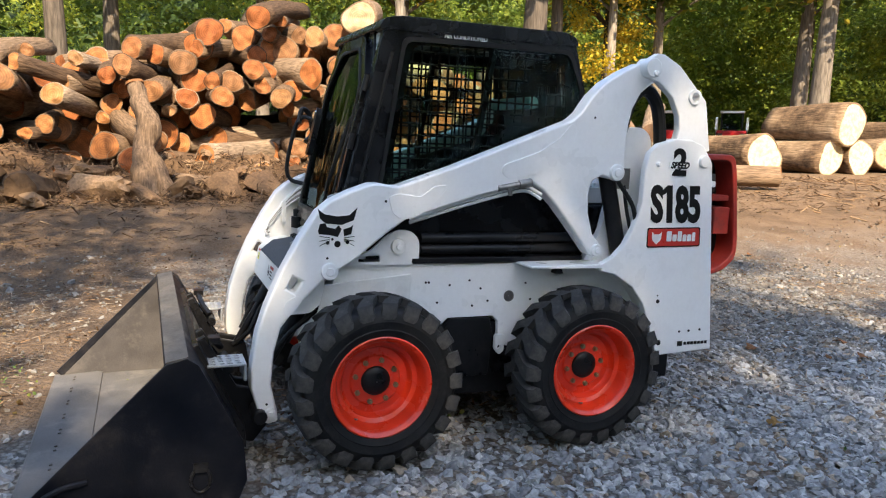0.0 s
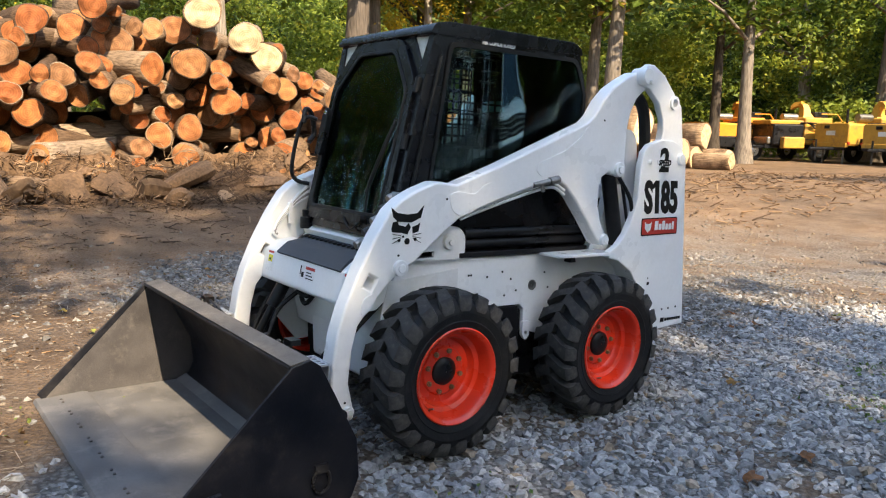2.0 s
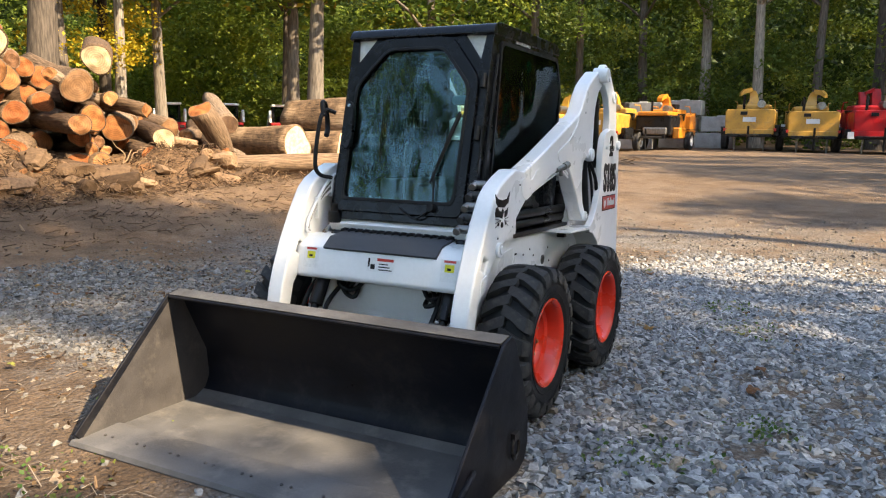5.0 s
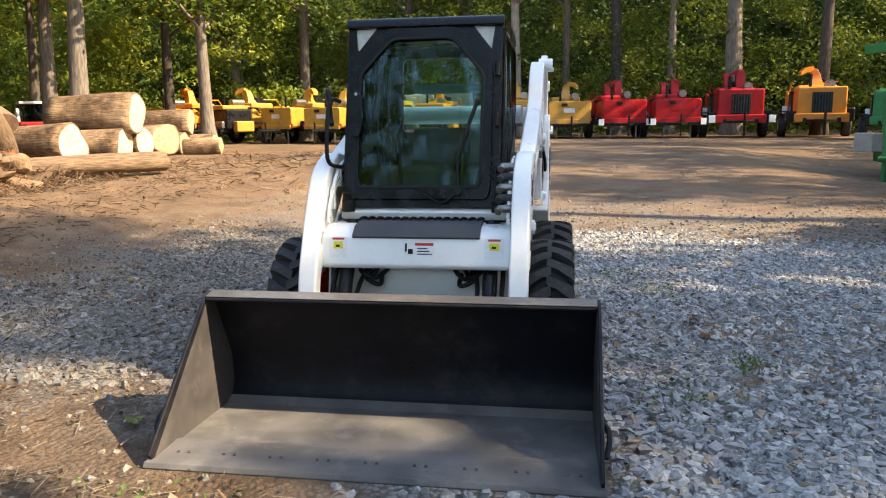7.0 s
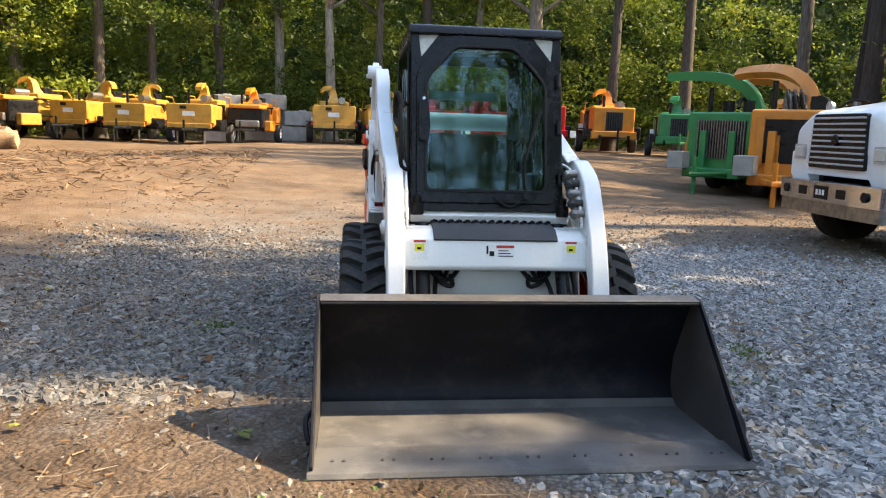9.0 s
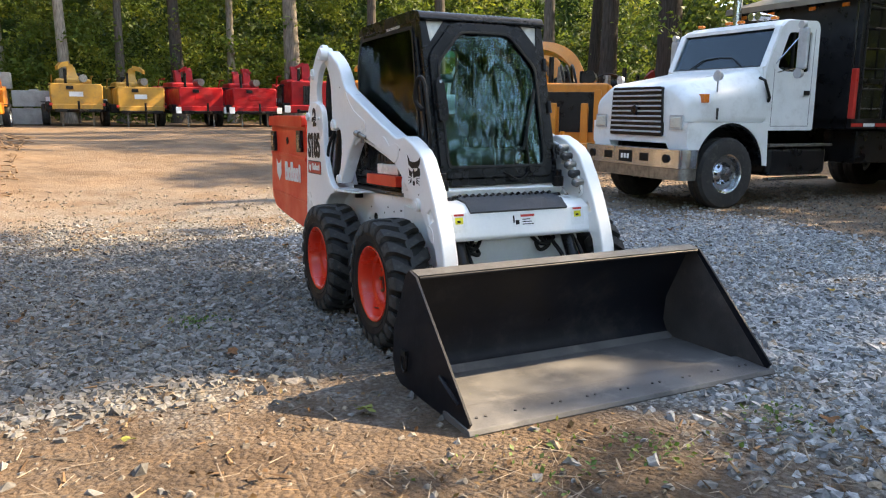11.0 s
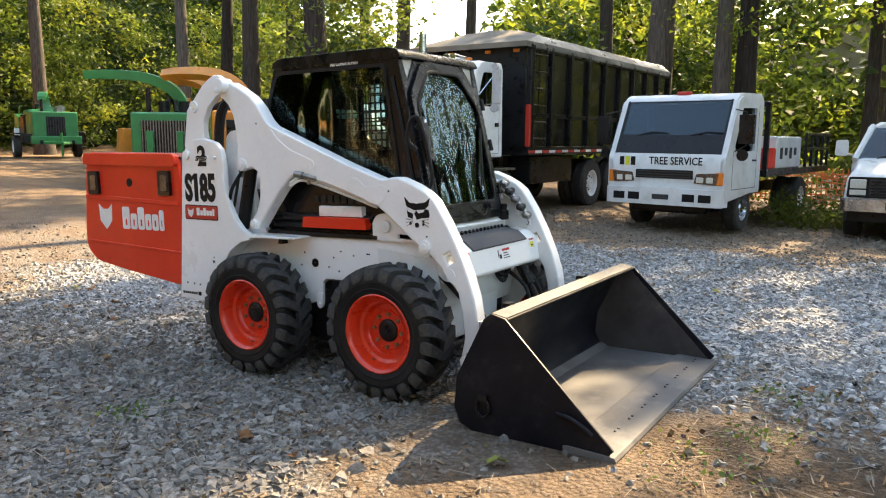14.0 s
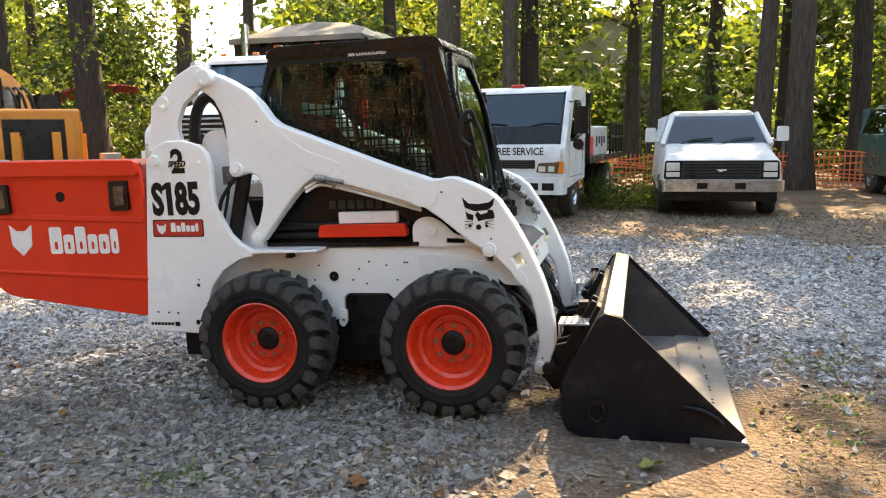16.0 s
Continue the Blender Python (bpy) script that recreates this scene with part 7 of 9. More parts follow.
def wheel_part(parent, x, y, z, r, w, rim_mat, out=1, rim=0.55):
    """A road wheel: tyre with its rim, hub and nuts."""
    bm = B()
    lathe(bm, [(r * rim, w * 0.5), (r * 0.72, w * 0.55), (r * 0.93, w * 0.5), (r, w * 0.36), (r, w * 0.12), (r * 0.975, w * 0.1), (r * 0.975, -w * 0.1), (r, -w * 0.12), (r, -w * 0.36), (r * 0.93, -w * 0.5), (r * 0.72, -w * 0.55), (r * rim, -w * 0.5)], 32, "y")
    bmesh.ops.translate(bm, vec=(x, y, z), verts=bm.verts)
    ty = part("wheel", bm, RUBBER, parent)
    bm = B()
    o = out * w
    lathe(bm, [(r * rim, o * 0.5), (r * rim * 0.93, o * 0.46), (r * rim * 0.85, o * 0.2), (r * rim * 0.6, o * 0.16), (r * rim * 0.42, o * 0.3), (r * rim * 0.36, o * 0.42), (0.01, o * 0.44)], 28, "y")
    bmesh.ops.translate(bm, vec=(x, y, z), verts=bm.verts)
    part("rim", bm, rim_mat, ty)
    for k in range(8):
        a = 2 * math.pi * k / 8
        bm = B()
        cx, cz = x + r * rim * 0.5 * math.cos(a), z + r * rim * 0.5 * math.sin(a)
        cyl(bm, (cx, y + o * 0.2, cz), (cx, y + o * 0.3, cz), r * 0.035, r * 0.035, 6)
        part("nut", bm, BLACK, ty)
    return ty


def pbox(name, parent, material, x0, x1, y0, y1, z0, z1, bevel=0.02, label=""):
    bm = B()
    box(bm, x0, x1, y0, y1, z0, z1)
    return part(name, bm, material, parent, label, bevel=bevel)


def pplate(name, parent, material, pts, a0, a1, axis="y", bevel=0.02, label="", holes=()):
    bm = B()
    plate(bm, pts, a0, a1, axis, holes)
    return part(name, bm, material, parent, label, bevel=bevel, segs=3)


# white dump truck with tall black chip box: front towards -x, origin below the bumper's middle
def dump_truck(m):
    t = thing("dump_truck", m, "white conventional-cab truck with tall black chip box, parked", "truck")
    for s in (1, -1):
        pbox("frame_rail", t, BLACK, 0.2, 8.9, s * 0.42 - 0.05, s * 0.42 + 0.05, 0.6, 0.86, 0.01)
    bp = pplate("bumper", t, CHROME, rounded([(0.0, -1.1), (0.1, -1.16), (0.3, -1.16), (0.3, 1.16), (0.1, 1.16), (0.0, 1.1), (-0.06, 0.6), (-0.06, -0.6)], 0.05), 0.62, 0.88, "z", 0.03, "dented chrome bumper")
    pplate("bumper_foot", bp, STEEL, rounded([(0.02, -1.08), (0.12, -1.14), (0.3, -1.14), (0.3, 1.14), (0.12, 1.14), (0.02, 1.08), (-0.04, 0.6), (-0.04, -0.6)], 0.05), 0.45, 0.62, "z", 0.02)
    for y, q in ((-0.86, 0.062), (0.86, 0.062)):
        bm = B()
        cyl(bm, (-0.052, y, 0.75), (-0.02, y, 0.75), q, q, 20)
        part("bumper_hole", bm, INK, bp)
    for y in (-0.42, 0.42):
        pbox("bumper_hole", bp, INK, -0.066, -0.04, y - 0.1, y + 0.1, 0.69, 0.81, 0.01)
    pbox("number_plate", bp, INK, -0.07, -0.05, -0.15, 0.15, 0.66, 0.83, 0.004)
    for k in range(3):
        pbox("plate_bar", bp, PAPER, -0.074, -0.07, -0.09 + k * 0.07, -0.045 + k * 0.07, 0.71, 0.78, 0)
    # one-piece hood with sloping shoulders over the wheel arches
    def hood_ring(x, w, zs, wt, zt):
        return [(x, y, z) for y, z in rounded([(-w, 1.25), (w, 1.25), (w, zs), (wt, zt), (-wt, zt), (-w, zs)], 0.1, 5)]
    bm = B()
    loft(bm, [hood_ring(0.12, 0.97, 1.50, 0.66, 1.70), hood_ring(0.15, 1.02, 1.55, 0.70, 1.76), hood_ring(0.26, 1.06, 1.60, 0.74, 1.82), hood_ring(0.9, 1.075, 1.68, 0.80, 1.92), hood_ring(1.4, 1.075, 1.76, 0.86, 2.01), hood_ring(1.63, 1.06, 1.80, 0.9, 2.05)])
    part("hood", bm, WHITE_OLD, t, "white fibreglass hood", smooth=50)
    pbox("nose", t, WHITE_OLD, 0.13, 0.4, -0.68, 0.68, 0.95, 1.28, 0.02)
    g = pplate("grille", t, BLACK, rounded([(-0.60, 1.05), (0.60, 1.05), (0.56, 1.76), (-0.56, 1.76)], 0.05), 0.085, 0.14, "x", 0.01, "black slatted grille")
    for k in range(9):
        z = 1.10 + k * 0.074
        w = 0.585 - 0.04 * k / 9
        pbox("slat", g, MIRROR_SHELL, 0.06, 0.1, -w, w, z, z + 0.026, 0.006)
    bm = B()
    lathe(bm, [(0.005, 0.0), (0.06, 0.0), (0.075, 0.02), (0.07, 0.03)], 18, "x", (0.04, 0, 1.42))
    part("emblem", bm, BLACK, g)
    for s in (1, -1):
        arch = [(0.95 + 0.66 * math.cos(a), 0.56 + 0.69 * math.sin(a)) for a in np.linspace(math.pi * 0.95, 0.1, 22)]
        f = pplate("fender", t, WHITE_OLD, [(0.125, 0.95), (0.125, 1.256), (1.66, 1.256), (1.7, 0.62)] + arch[::-1], s * 0.66, s * 1.08, "y", 0.02, "white fender with wide wheel arch")
        inner = [(0.95 + 0.63 * math.cos(a), 0.56 + 0.66 * math.sin(a)) for a in np.linspace(math.pi * 0.95, 0.1, 22)]
        pplate("wheel_well", f, SATIN, arch + inner[::-1], s * 0.6, s * 1.07, "y", 0)
        pplate("lamp_bezel", f, MIRROR_SHELL, rounded([(s * 0.86 - 0.13, 1.15), (s * 0.86 + 0.13, 1.15), (s * 0.86 + 0.13, 1.36), (s * 0.86 - 0.13, 1.36)], 0.03), 0.10, 0.13, "x", 0.01)
        pbox("headlamp", f, LAMP_GLASS, 0.085, 0.12, s * 0.86 - 0.1, s * 0.86 + 0.1, 1.18, 1.33, 0.015, "square headlamp")
        bm = B()
        tube(bm, [(0.5, s * 1.0, 1.5), (0.42, s * 1.08, 1.56)], 0.014, 6)
        box(bm, 0.36, 0.46, s * 1.04 - 0.07, s * 1.04 + 0.07, 1.53, 1.65)
        part("turn_lamp", bm, AMBER, f, "amber turn lamp", bevel=0.02)
        bm = B()
        tube(bm, [(0.7, s * 1.0, 1.62), (0.62, s * 1.08, 1.86)], 0.012)
        cyl(bm, (0.6, s * 1.08, 1.9), (0.66, s * 1.08, 1.9), 0.075, 0.06, 20)
        part("hood_mirror", bm, MIRROR_SHELL, f, "round hood mirror")
        pbox("side_vent", f, GRILLE, 0.6, 0.63, s * 1.116 - 0.006, s * 1.116 + 0.006, 1.3, 1.46, 0)
        wheel_part(t, 0.95, s * 0.91, 0.52, 0.52, 0.28, CHROME, s)
        bm = B()
        box(bm, 0.3, 1.6, s * 0.6 - 0.05, s * 0.6 + 0.05, 0.6, 1.3)
        part("inner_fender", bm, BLACK, t)
    # cab
    cabp = rounded([(1.60, 1.14), (1.58, 2.05), (1.84, 2.64), (1.96, 2.73), (2.56, 2.75), (2.62, 2.66), (2.64, 1.14)], 0.05)
    win = rounded([(1.80, 2.06), (1.99, 2.56), (2.46, 2.58), (2.46, 2.0), (1.95, 2.0)], 0.05)
    for s in (1, -1):
        sd = pplate("cab_side", t, WHITE_OLD, cabp, s * 0.96, s * 1.04, "y", 0.03, "white cab side with door", [win])
        pplate("window_pane", sd, CAR_GLASS, win, s * 1.0, s * 1.01, "y", 0)
        pplate("window_rubber", sd, BLACK, [(2.1, 2.0), (2.1, 2.57), (2.125, 2.57), (2.125, 2.0)], s * 1.0, s * 1.035, "y", 0.004)
        pplate("door_seam", sd, GRILLE, [(1.74, 1.2), (1.74, 2.03), (1.747, 2.03), (1.747, 1.207), (2.52, 1.207), (2.52, 2.62), (2.527, 2.62), (2.527, 1.2)], s * 1.037, s * 1.0415, "y", 0)
        pbox("door_handle", sd, BLACK, 2.38, 2.49, s * 1.05 - 0.015, s * 1.05 + 0.015, 1.66, 1.73, 0.01)
        bm = B()                               # tall mirror on its arms
        box(bm, 1.92, 1.99, s * 1.32 - 0.085, s * 1.32 + 0.085, 2.02, 2.6)
        mr = part("mirror", bm, MIRROR_SHELL, sd, "tall chrome mirror", bevel=0.03)
        for z, q in ((2.64, 0.055), (1.96, 0.07)):
            bm = B()
            cyl(bm, (1.9, s * 1.3, z), (1.98, s * 1.3, z), q, q * 0.8, 18)
            part("round_mirror", bm, MIRROR_SHELL, mr)
        bm = B()
        tube(bm, [(1.8, s * 1.02, 1.98), (1.95, s * 1.24, 2.04), (1.96, s * 1.26, 2.6), (2.3, s * 1.02, 2.72)], 0.011, 6)
        tube(bm, [(1.76, s * 1.03, 2.1), (1.96, s * 1.26, 2.5)], 0.009, 6)
        part("mirror_arm", bm, CHROME, mr)
        bm = B()
        tube(bm, [(1.5, s * 1.0, 1.9), (1.5, s * 1.1, 1.86), (1.62, s * 1.1, 1.62), (1.64, s * 1.06, 1.56)], 0.022, 8)
        part("hood_latch", bm, HOSE, sd)
    pplate("cab_front", t, WHITE_OLD, [(1.58, 1.0), (1.56, 2.06), (1.62, 2.06), (1.64, 1.0)], -0.98, 0.98, "y", 0.01)
    w = pplate("windscreen", t, CAR_GLASS, [(1.60, 2.06), (1.85, 2.64), (1.87, 2.635), (1.62, 2.055)], -0.95, 0.95, "y", 0, "dark windscreen")
    pplate("windscreen_rubber", w, BLACK, [(1.575, 2.045), (1.592, 2.085), (1.622, 2.075), (1.605, 2.035)], -0.94, 0.94, "y", 0.004)
    pplate("windscreen_rubber", w, BLACK, [(1.828, 2.615), (1.845, 2.655), (1.875, 2.645), (1.858, 2.605)], -0.92, 0.92, "y", 0.004)
    for s in (1, -1):
        pplate("pillar", w, WHITE_OLD, [(1.56, 2.05), (1.82, 2.66), (1.93, 2.66), (1.66, 2.04)], s * 0.92, s * 1.03, "y", 0.02)
        bm = B()
        tube(bm, [(1.58, s * 0.55, 2.07), (1.65, s * 0.3, 2.22), (1.67, s * 0.02, 2.24)], 0.01, 6)
        part("wiper", bm, HOSE, w)
    bm = B()
    loft(bm, [ring_at(1.80, 0.94, 2.62, 2.67, 0.9, 0.02), ring_at(1.92, 1.0, 2.62, 2.74, 0.88, 0.05), ring_at(2.2, 1.02, 2.62, 2.78, 0.86, 0.06), ring_at(2.56, 1.02, 2.62, 2.78, 0.86, 0.06), ring_at(2.63, 1.0, 2.62, 2.72, 0.88, 0.04)])
    part("cab_roof", bm, WHITE_OLD, t, "white cab roof", smooth=50)
    pbox("cab_back", t, WHITE_OLD, 2.58, 2.64, -1.0, 1.0, 1.14, 2.7, 0.02)
    pbox("dashboard", t, CLOTH, 1.64, 1.95, -0.92, 0.92, 1.7, 2.03, 0.03)
    pbox("seat_back", t, CLOTH, 2.4, 2.56, -0.8, 0.8, 1.5, 2.35, 0.06)
    for y in (-0.42, -0.28):
        bm = B()
        cyl(bm, (1.98, y, 2.85), (2.36, y, 2.85), 0.06, 0.03, 14)
        cyl(bm, (2.15, y, 2.76), (2.15, y, 2.85), 0.02, 0.02, 8)
        part("air_horn", bm, CHROME, t, "chrome roof horn")
    for y in (-0.75, -0.1, 0.15, 0.75):
        pbox("roof_lamp", t, AMBER, 1.94, 2.02, y - 0.05, y + 0.05, 2.765, 2.81, 0.015)
    bm = B()
    cyl(bm, (2.85, 0.85, 0.9), (2.85, 0.85, 3.4), 0.075, 0.075, 18)
    part("exhaust_pipe", bm, CHROME, t, "chrome exhaust stack")
    # steps and tanks
    for s in (1, -1):
        pbox("fuel_tank", t, BLACK, 1.75, 3.0, s * 0.78 - 0.28, s * 0.78 + 0.28, 0.46, 0.9, 0.08)
        pbox("step", t, CHROME, 1.72, 3.0, s * 1.06 - 0.06, s * 1.06 + 0.06, 0.40, 0.44, 0.008)
        pbox("step", t, STEEL, 1.72, 3.05, s * 1.0 - 0.1, s * 1.0 + 0.1, 0.90, 0.94, 0.008)
        pbox("tool_box", t, BLACK, 3.5, 5.3, s * 0.86 - 0.3, s * 0.86 + 0.3, 0.62, 1.14, 0.02, "black side tool box")
        for x in (6.35,):
            wheel_part(t, x, s * 1.02, 0.52, 0.52, 0.28, WHITE_OLD, s)
            wheel_part(t, x, s * 0.7, 0.52, 0.52, 0.26, WHITE_OLD, s)
        wheel_part(t, 7.6, s * 1.02, 0.52, 0.52, 0.28, WHITE_OLD, s)
    # chip box
    x0, x1, z0, z1 = 3.18, 10.9, 1.32, 3.12
    for s in (1, -1):
        w = pbox("box_side", t, BOX_BLACK, x0, x1, s * 1.18, s * 1.22, z0, z1, 0.005, "black ribbed steel box side")
        for k in range(10):
            x = x0 + 0.06 + k * (x1 - x0 - 0.12) / 9
            pbox("rib", w, BLACK, x - 0.045, x + 0.045, s * 1.22, s * 1.29, z0, z1 + 0.02, 0.008)
        pbox("rib", w, BLACK, x0, x1, s * 1.22, s * 1.27, z1 - 0.08, z1 + 0.04, 0.008)
        pbox("rib", w, BLACK, x0, x1, s * 1.22, s * 1.255, 1.85, 1.93, 0.008)
        rl = pbox("lower_rail", w, BLACK, x0, x1, s * 1.2, s * 1.28, z0 - 0.16, z0, 0.01)
        for k in range(12):
            pbox("reflector", rl, LABEL_RED if k % 2 == 0 else PAPER, x0 + k * 0.28, x0 + 0.26 + k * 0.28, s * 1.28, s * 1.284, z0 - 0.12, z0 - 0.07, 0)
        lad = B()
        for dx in (0.12, 0.62):
            cyl(lad, (x0 + dx, s * 1.3, z0), (x0 + dx, s * 1.3, z1), 0.016, 0.016, 8)
        for k in range(6):
            cyl(lad, (x0 + 0.12, s * 1.3, z0 + 0.15 + k * 0.3), (x0 + 0.62, s * 1.3, z0 + 0.15 + k * 0.3), 0.013, 0.013, 8)
        part("ladder", lad, BLACK, w, "black ladder rungs")
        pbox("reflector", w, LABEL_RED, x0 - 0.03, x0 + 0.05, s * 1.26 - 0.04, s * 1.26 + 0.04, z0, z0 + 0.75, 0.01, "red marker strip")
    pbox("box_front", t, BLACK, x0, x0 + 0.05, -1.18, 1.18, z0 - 0.1, z1, 0.005)
    pbox("box_rear", t, BLACK, x1 - 0.05, x1, -1.18, 1.18, z0, z1, 0.005)
    pbox("box_floor", t, BLACK, x0, x1, -1.18, 1.18, z0 - 0.16, z0, 0.005)
    # cover: a tan hipped front slope, then sagging dark cloth over hoops
    roof = B()
    n = 20
    rows = []
    for k in range(n + 1):
        x = x0 + 0.75 + (x1 - x0 - 0.75) * k / n
        sag = 0.035 * (1 - abs(math.cos(math.pi * k / 2.5)))
        rows.append([roof.verts.new((x, y, z - sag * (1 if abs(y) < 1.2 else 0))) for y, z in ((-1.29, z1 - 0.04), (-1.27, z1 + 0.07), (-1.02, z1 + 0.27), (-0.62, z1 + 0.37), (0.0, z1 + 0.41), (0.62, z1 + 0.37), (1.02, z1 + 0.27), (1.27, z1 + 0.07), (1.29, z1 - 0.04))])
    for a, b in zip(rows, rows[1:]):
        for i in range(8):
            roof.faces.new((a[i], a[i + 1], b[i + 1], b[i]))
    roof.faces.new(rows[-1][::-1])
    tip = [roof.verts.new((x0 - 0.16, s * 1.29, z)) for s in (-1, 1) for z in (z1 - 0.04, z1 + 0.05)]
    roof.faces.new((tip[0], tip[1], rows[0][1], rows[0][0]))
    roof.faces.new((tip[1], rows[0][2], rows[0][1]))
    roof.faces.new((tip[3], tip[2], rows[0][8], rows[0][7]))
    roof.faces.new((tip[3], rows[0][7], rows[0][6]))
    bmesh.ops.recalc_face_normals(roof, faces=roof.faces)
    cover = part("tarp_roof", roof, TARP, t, "sagging dark tarpaulin roof with a dull sheen", smooth=25)
    slope = B()
    hi = [(0.75, y, z) for y, z in ((-1.02, 0.27), (-0.62, 0.37), (0.0, 0.41), (0.62, 0.37), (1.02, 0.27))]
    lo = [(-0.16, y, 0.05) for y in (-1.29, -0.65, 0.0, 0.65, 1.29)]
    top, low, lip = ([slope.verts.new((x0 + x, y, z1 + z + e)) for x, y, z in line] for line, e in ((hi, 0.004), (lo, 0.004), (lo, -0.09)))
    for a, b in ((top, low), (low, lip)):
        for i in range(4):
            slope.faces.new((a[i], b[i], b[i + 1], a[i + 1]))
    part("front_slope", slope, TARP_TAN, cover, "faded tan front slope of the tarpaulin", smooth=25)
    for y in (-1.0, -0.4, 0.4, 1.0):
        pbox("marker_lamp", t, AMBER, x0 - 0.03, x0, y - 0.06, y + 0.06, z1 - 0.12, z1 - 0.06, 0.01)
    return t


dump_truck(pose(5.42, 4.72, gzf(6.3, 3.7) - 0.01, 0, 0, -1.5))


# white cab-over flatbed truck
def flatbed(m):
    t = thing("flatbed_truck", m, "white cab-over flatbed truck with dark bed, parked", "truck")
    # the face leans back towards the roof
    prof = [(0.08, 0.52), (0.0, 0.75), (0.0, 1.2), (0.05, 1.27), (0.45, 2.09), (0.6, 2.16), (1.55, 2.2), (1.62, 2.1), (1.62, 0.62), (1.2, 0.62)]
    win = rounded([(0.36, 1.36), (0.64, 1.98), (1.3, 2.0), (1.3, 1.3), (0.5, 1.28)], 0.05)
    for s in (1, -1):
        sd = pplate("cab_side", t, DUSTY_WHITE, rounded(prof, 0.04), s * 0.9, s * 0.98, "y", 0.02, "white cab side with door", [win])
        pplate("window_pane", sd, CAR_GLASS, win, s * 0.93, s * 0.94, "y", 0)
        pplate("door_seam", sd, GRILLE, [(0.3, 0.7), (0.3, 1.3), (0.31, 1.3), (0.31, 0.71), (1.4, 0.71), (1.4, 2.05), (1.41, 2.05), (1.41, 0.7)], s * 0.978, s * 0.982, "y", 0)
        bm = B()
        cyl(bm, (1.2, s * 0.98, 1.15), (1.32, s * 1.0, 1.15), 0.016, 0.016, 8)
        part("door_handle", bm, BLACK, sd)
        bm = B()
        tube(bm, [(0.36, s * 0.96, 1.95), (0.2, s * 1.18, 1.9), (0.2, s * 1.2, 1.4), (0.36, s * 0.97, 1.3)], 0.012, 6)
        box(bm, 0.15, 0.25, s * 1.2 - 0.11, s * 1.2 + 0.11, 1.42, 1.86)
        part("mirror", bm, BLACK, sd, "black side mirror", bevel=0.02)
        bm = B()
        cyl(bm, (0.2, s * 1.15, 1.25), (0.24, s * 1.15, 1.25), 0.09, 0.08, 16)
        part("mirror", bm, BLACK, sd)
    pplate("cab_face", t, DUSTY_WHITE, [(0.08, 0.55), (0.0, 0.75), (0.0, 1.18), (0.08, 1.32), (0.13, 1.3), (0.05, 1.16), (0.06, 0.6)], -0.95, 0.95, "y", 0.05, "white front panel")
    pplate("dash_panel", t, BLACK, [(0.035, 1.26), (0.185, 1.555), (0.21, 1.545), (0.06, 1.25)], -0.875, 0.875, "y", 0.006, "dark grey band below the windscreen")
    ws = pplate("windscreen", t, CAR_GLASS, [(0.187, 1.54), (0.465, 2.105), (0.48, 2.095), (0.205, 1.535)], -0.88, 0.88, "y", 0, "dark windscreen")
    pplate("windscreen_rubber", ws, BLACK, [(0.452, 2.085), (0.47, 2.12), (0.49, 2.11), (0.472, 2.075)], -0.86, 0.86, "y", 0.004)
    for s in (1, -1):
        pplate("windscreen_rubber", ws, BLACK, [(0.03, 1.26), (0.46, 2.115), (0.485, 2.1), (0.05, 1.25)], s * 0.85, s * 0.89, "y", 0.006)
        pplate("pillar", ws, DUSTY_WHITE, [(0.03, 1.24), (0.44, 2.11), (0.52, 2.1), (0.12, 1.22)], s * 0.885, s * 0.96, "y", 0.02)
        bm = B()
        tube(bm, [(0.175, s * 0.45 + 0.1, 1.55), (0.2, s * 0.45 - 0.15, 1.6), (0.195, s * 0.45 - 0.4, 1.58)], 0.012, 6)
        part("wiper", bm, HOSE, ws)
    pplate("cab_roof", t, DUSTY_WHITE, rounded([(0.445, 2.095), (0.52, 2.17), (0.68, 2.215), (1.55, 2.24), (1.62, 2.12)], 0.03), -0.95, 0.95, "y", 0.04, "white cab roof")
    pbox("roof_lamp", t, LABEL_RED, 0.62, 0.72, -0.12, 0.12, 2.2, 2.26, 0.02, "red roof lamp")
    pbox("cab_back", t, DUSTY_WHITE, 1.56, 1.62, -0.92, 0.92, 0.7, 2.1, 0.02)
    pbox("cab_floor", t, BLACK, 0.1, 1.6, -0.9, 0.9, 0.55, 0.66, 0.01)
    gr = pbox("grille", t, BLACK, -0.02, 0.02, -0.48, 0.48, 0.86, 1.0, 0.01, "black slotted grille")
    for k in range(3):
        pbox("slat", gr, GRILLE, -0.03, 0.0, -0.46, 0.46, 0.88 + k * 0.04, 0.895 + k * 0.04, 0.004)
    for s in (1, -1):
        h = pplate("headlamp", t, DARK_LENS, rounded([(s * 0.5, 0.8), (s * 0.86, 0.78), (s * 0.9, 0.97), (s * 0.54, 0.95)], 0.02), -0.02, 0.05, "x", 0.008, "twin headlamp in a dark housing")
        for dy in (0.6, 0.75):
            pbox("lamp_glass", h, LAMP_GLASS, -0.03, 0.0, s * dy - 0.06, s * dy + 0.06, 0.81, 0.9, 0.012)
        pbox("turn_lamp", h, AMBER, -0.02, 0.1, s * 0.9 - 0.06, s * 0.9 + 0.06, 0.78, 0.98, 0.015, "amber corner lamp")
        pbox("lamp_divider", h, GRILLE, -0.03, -0.02, s * 0.70 - 0.01, s * 0.70 + 0.01, 0.79, 0.95, 0)
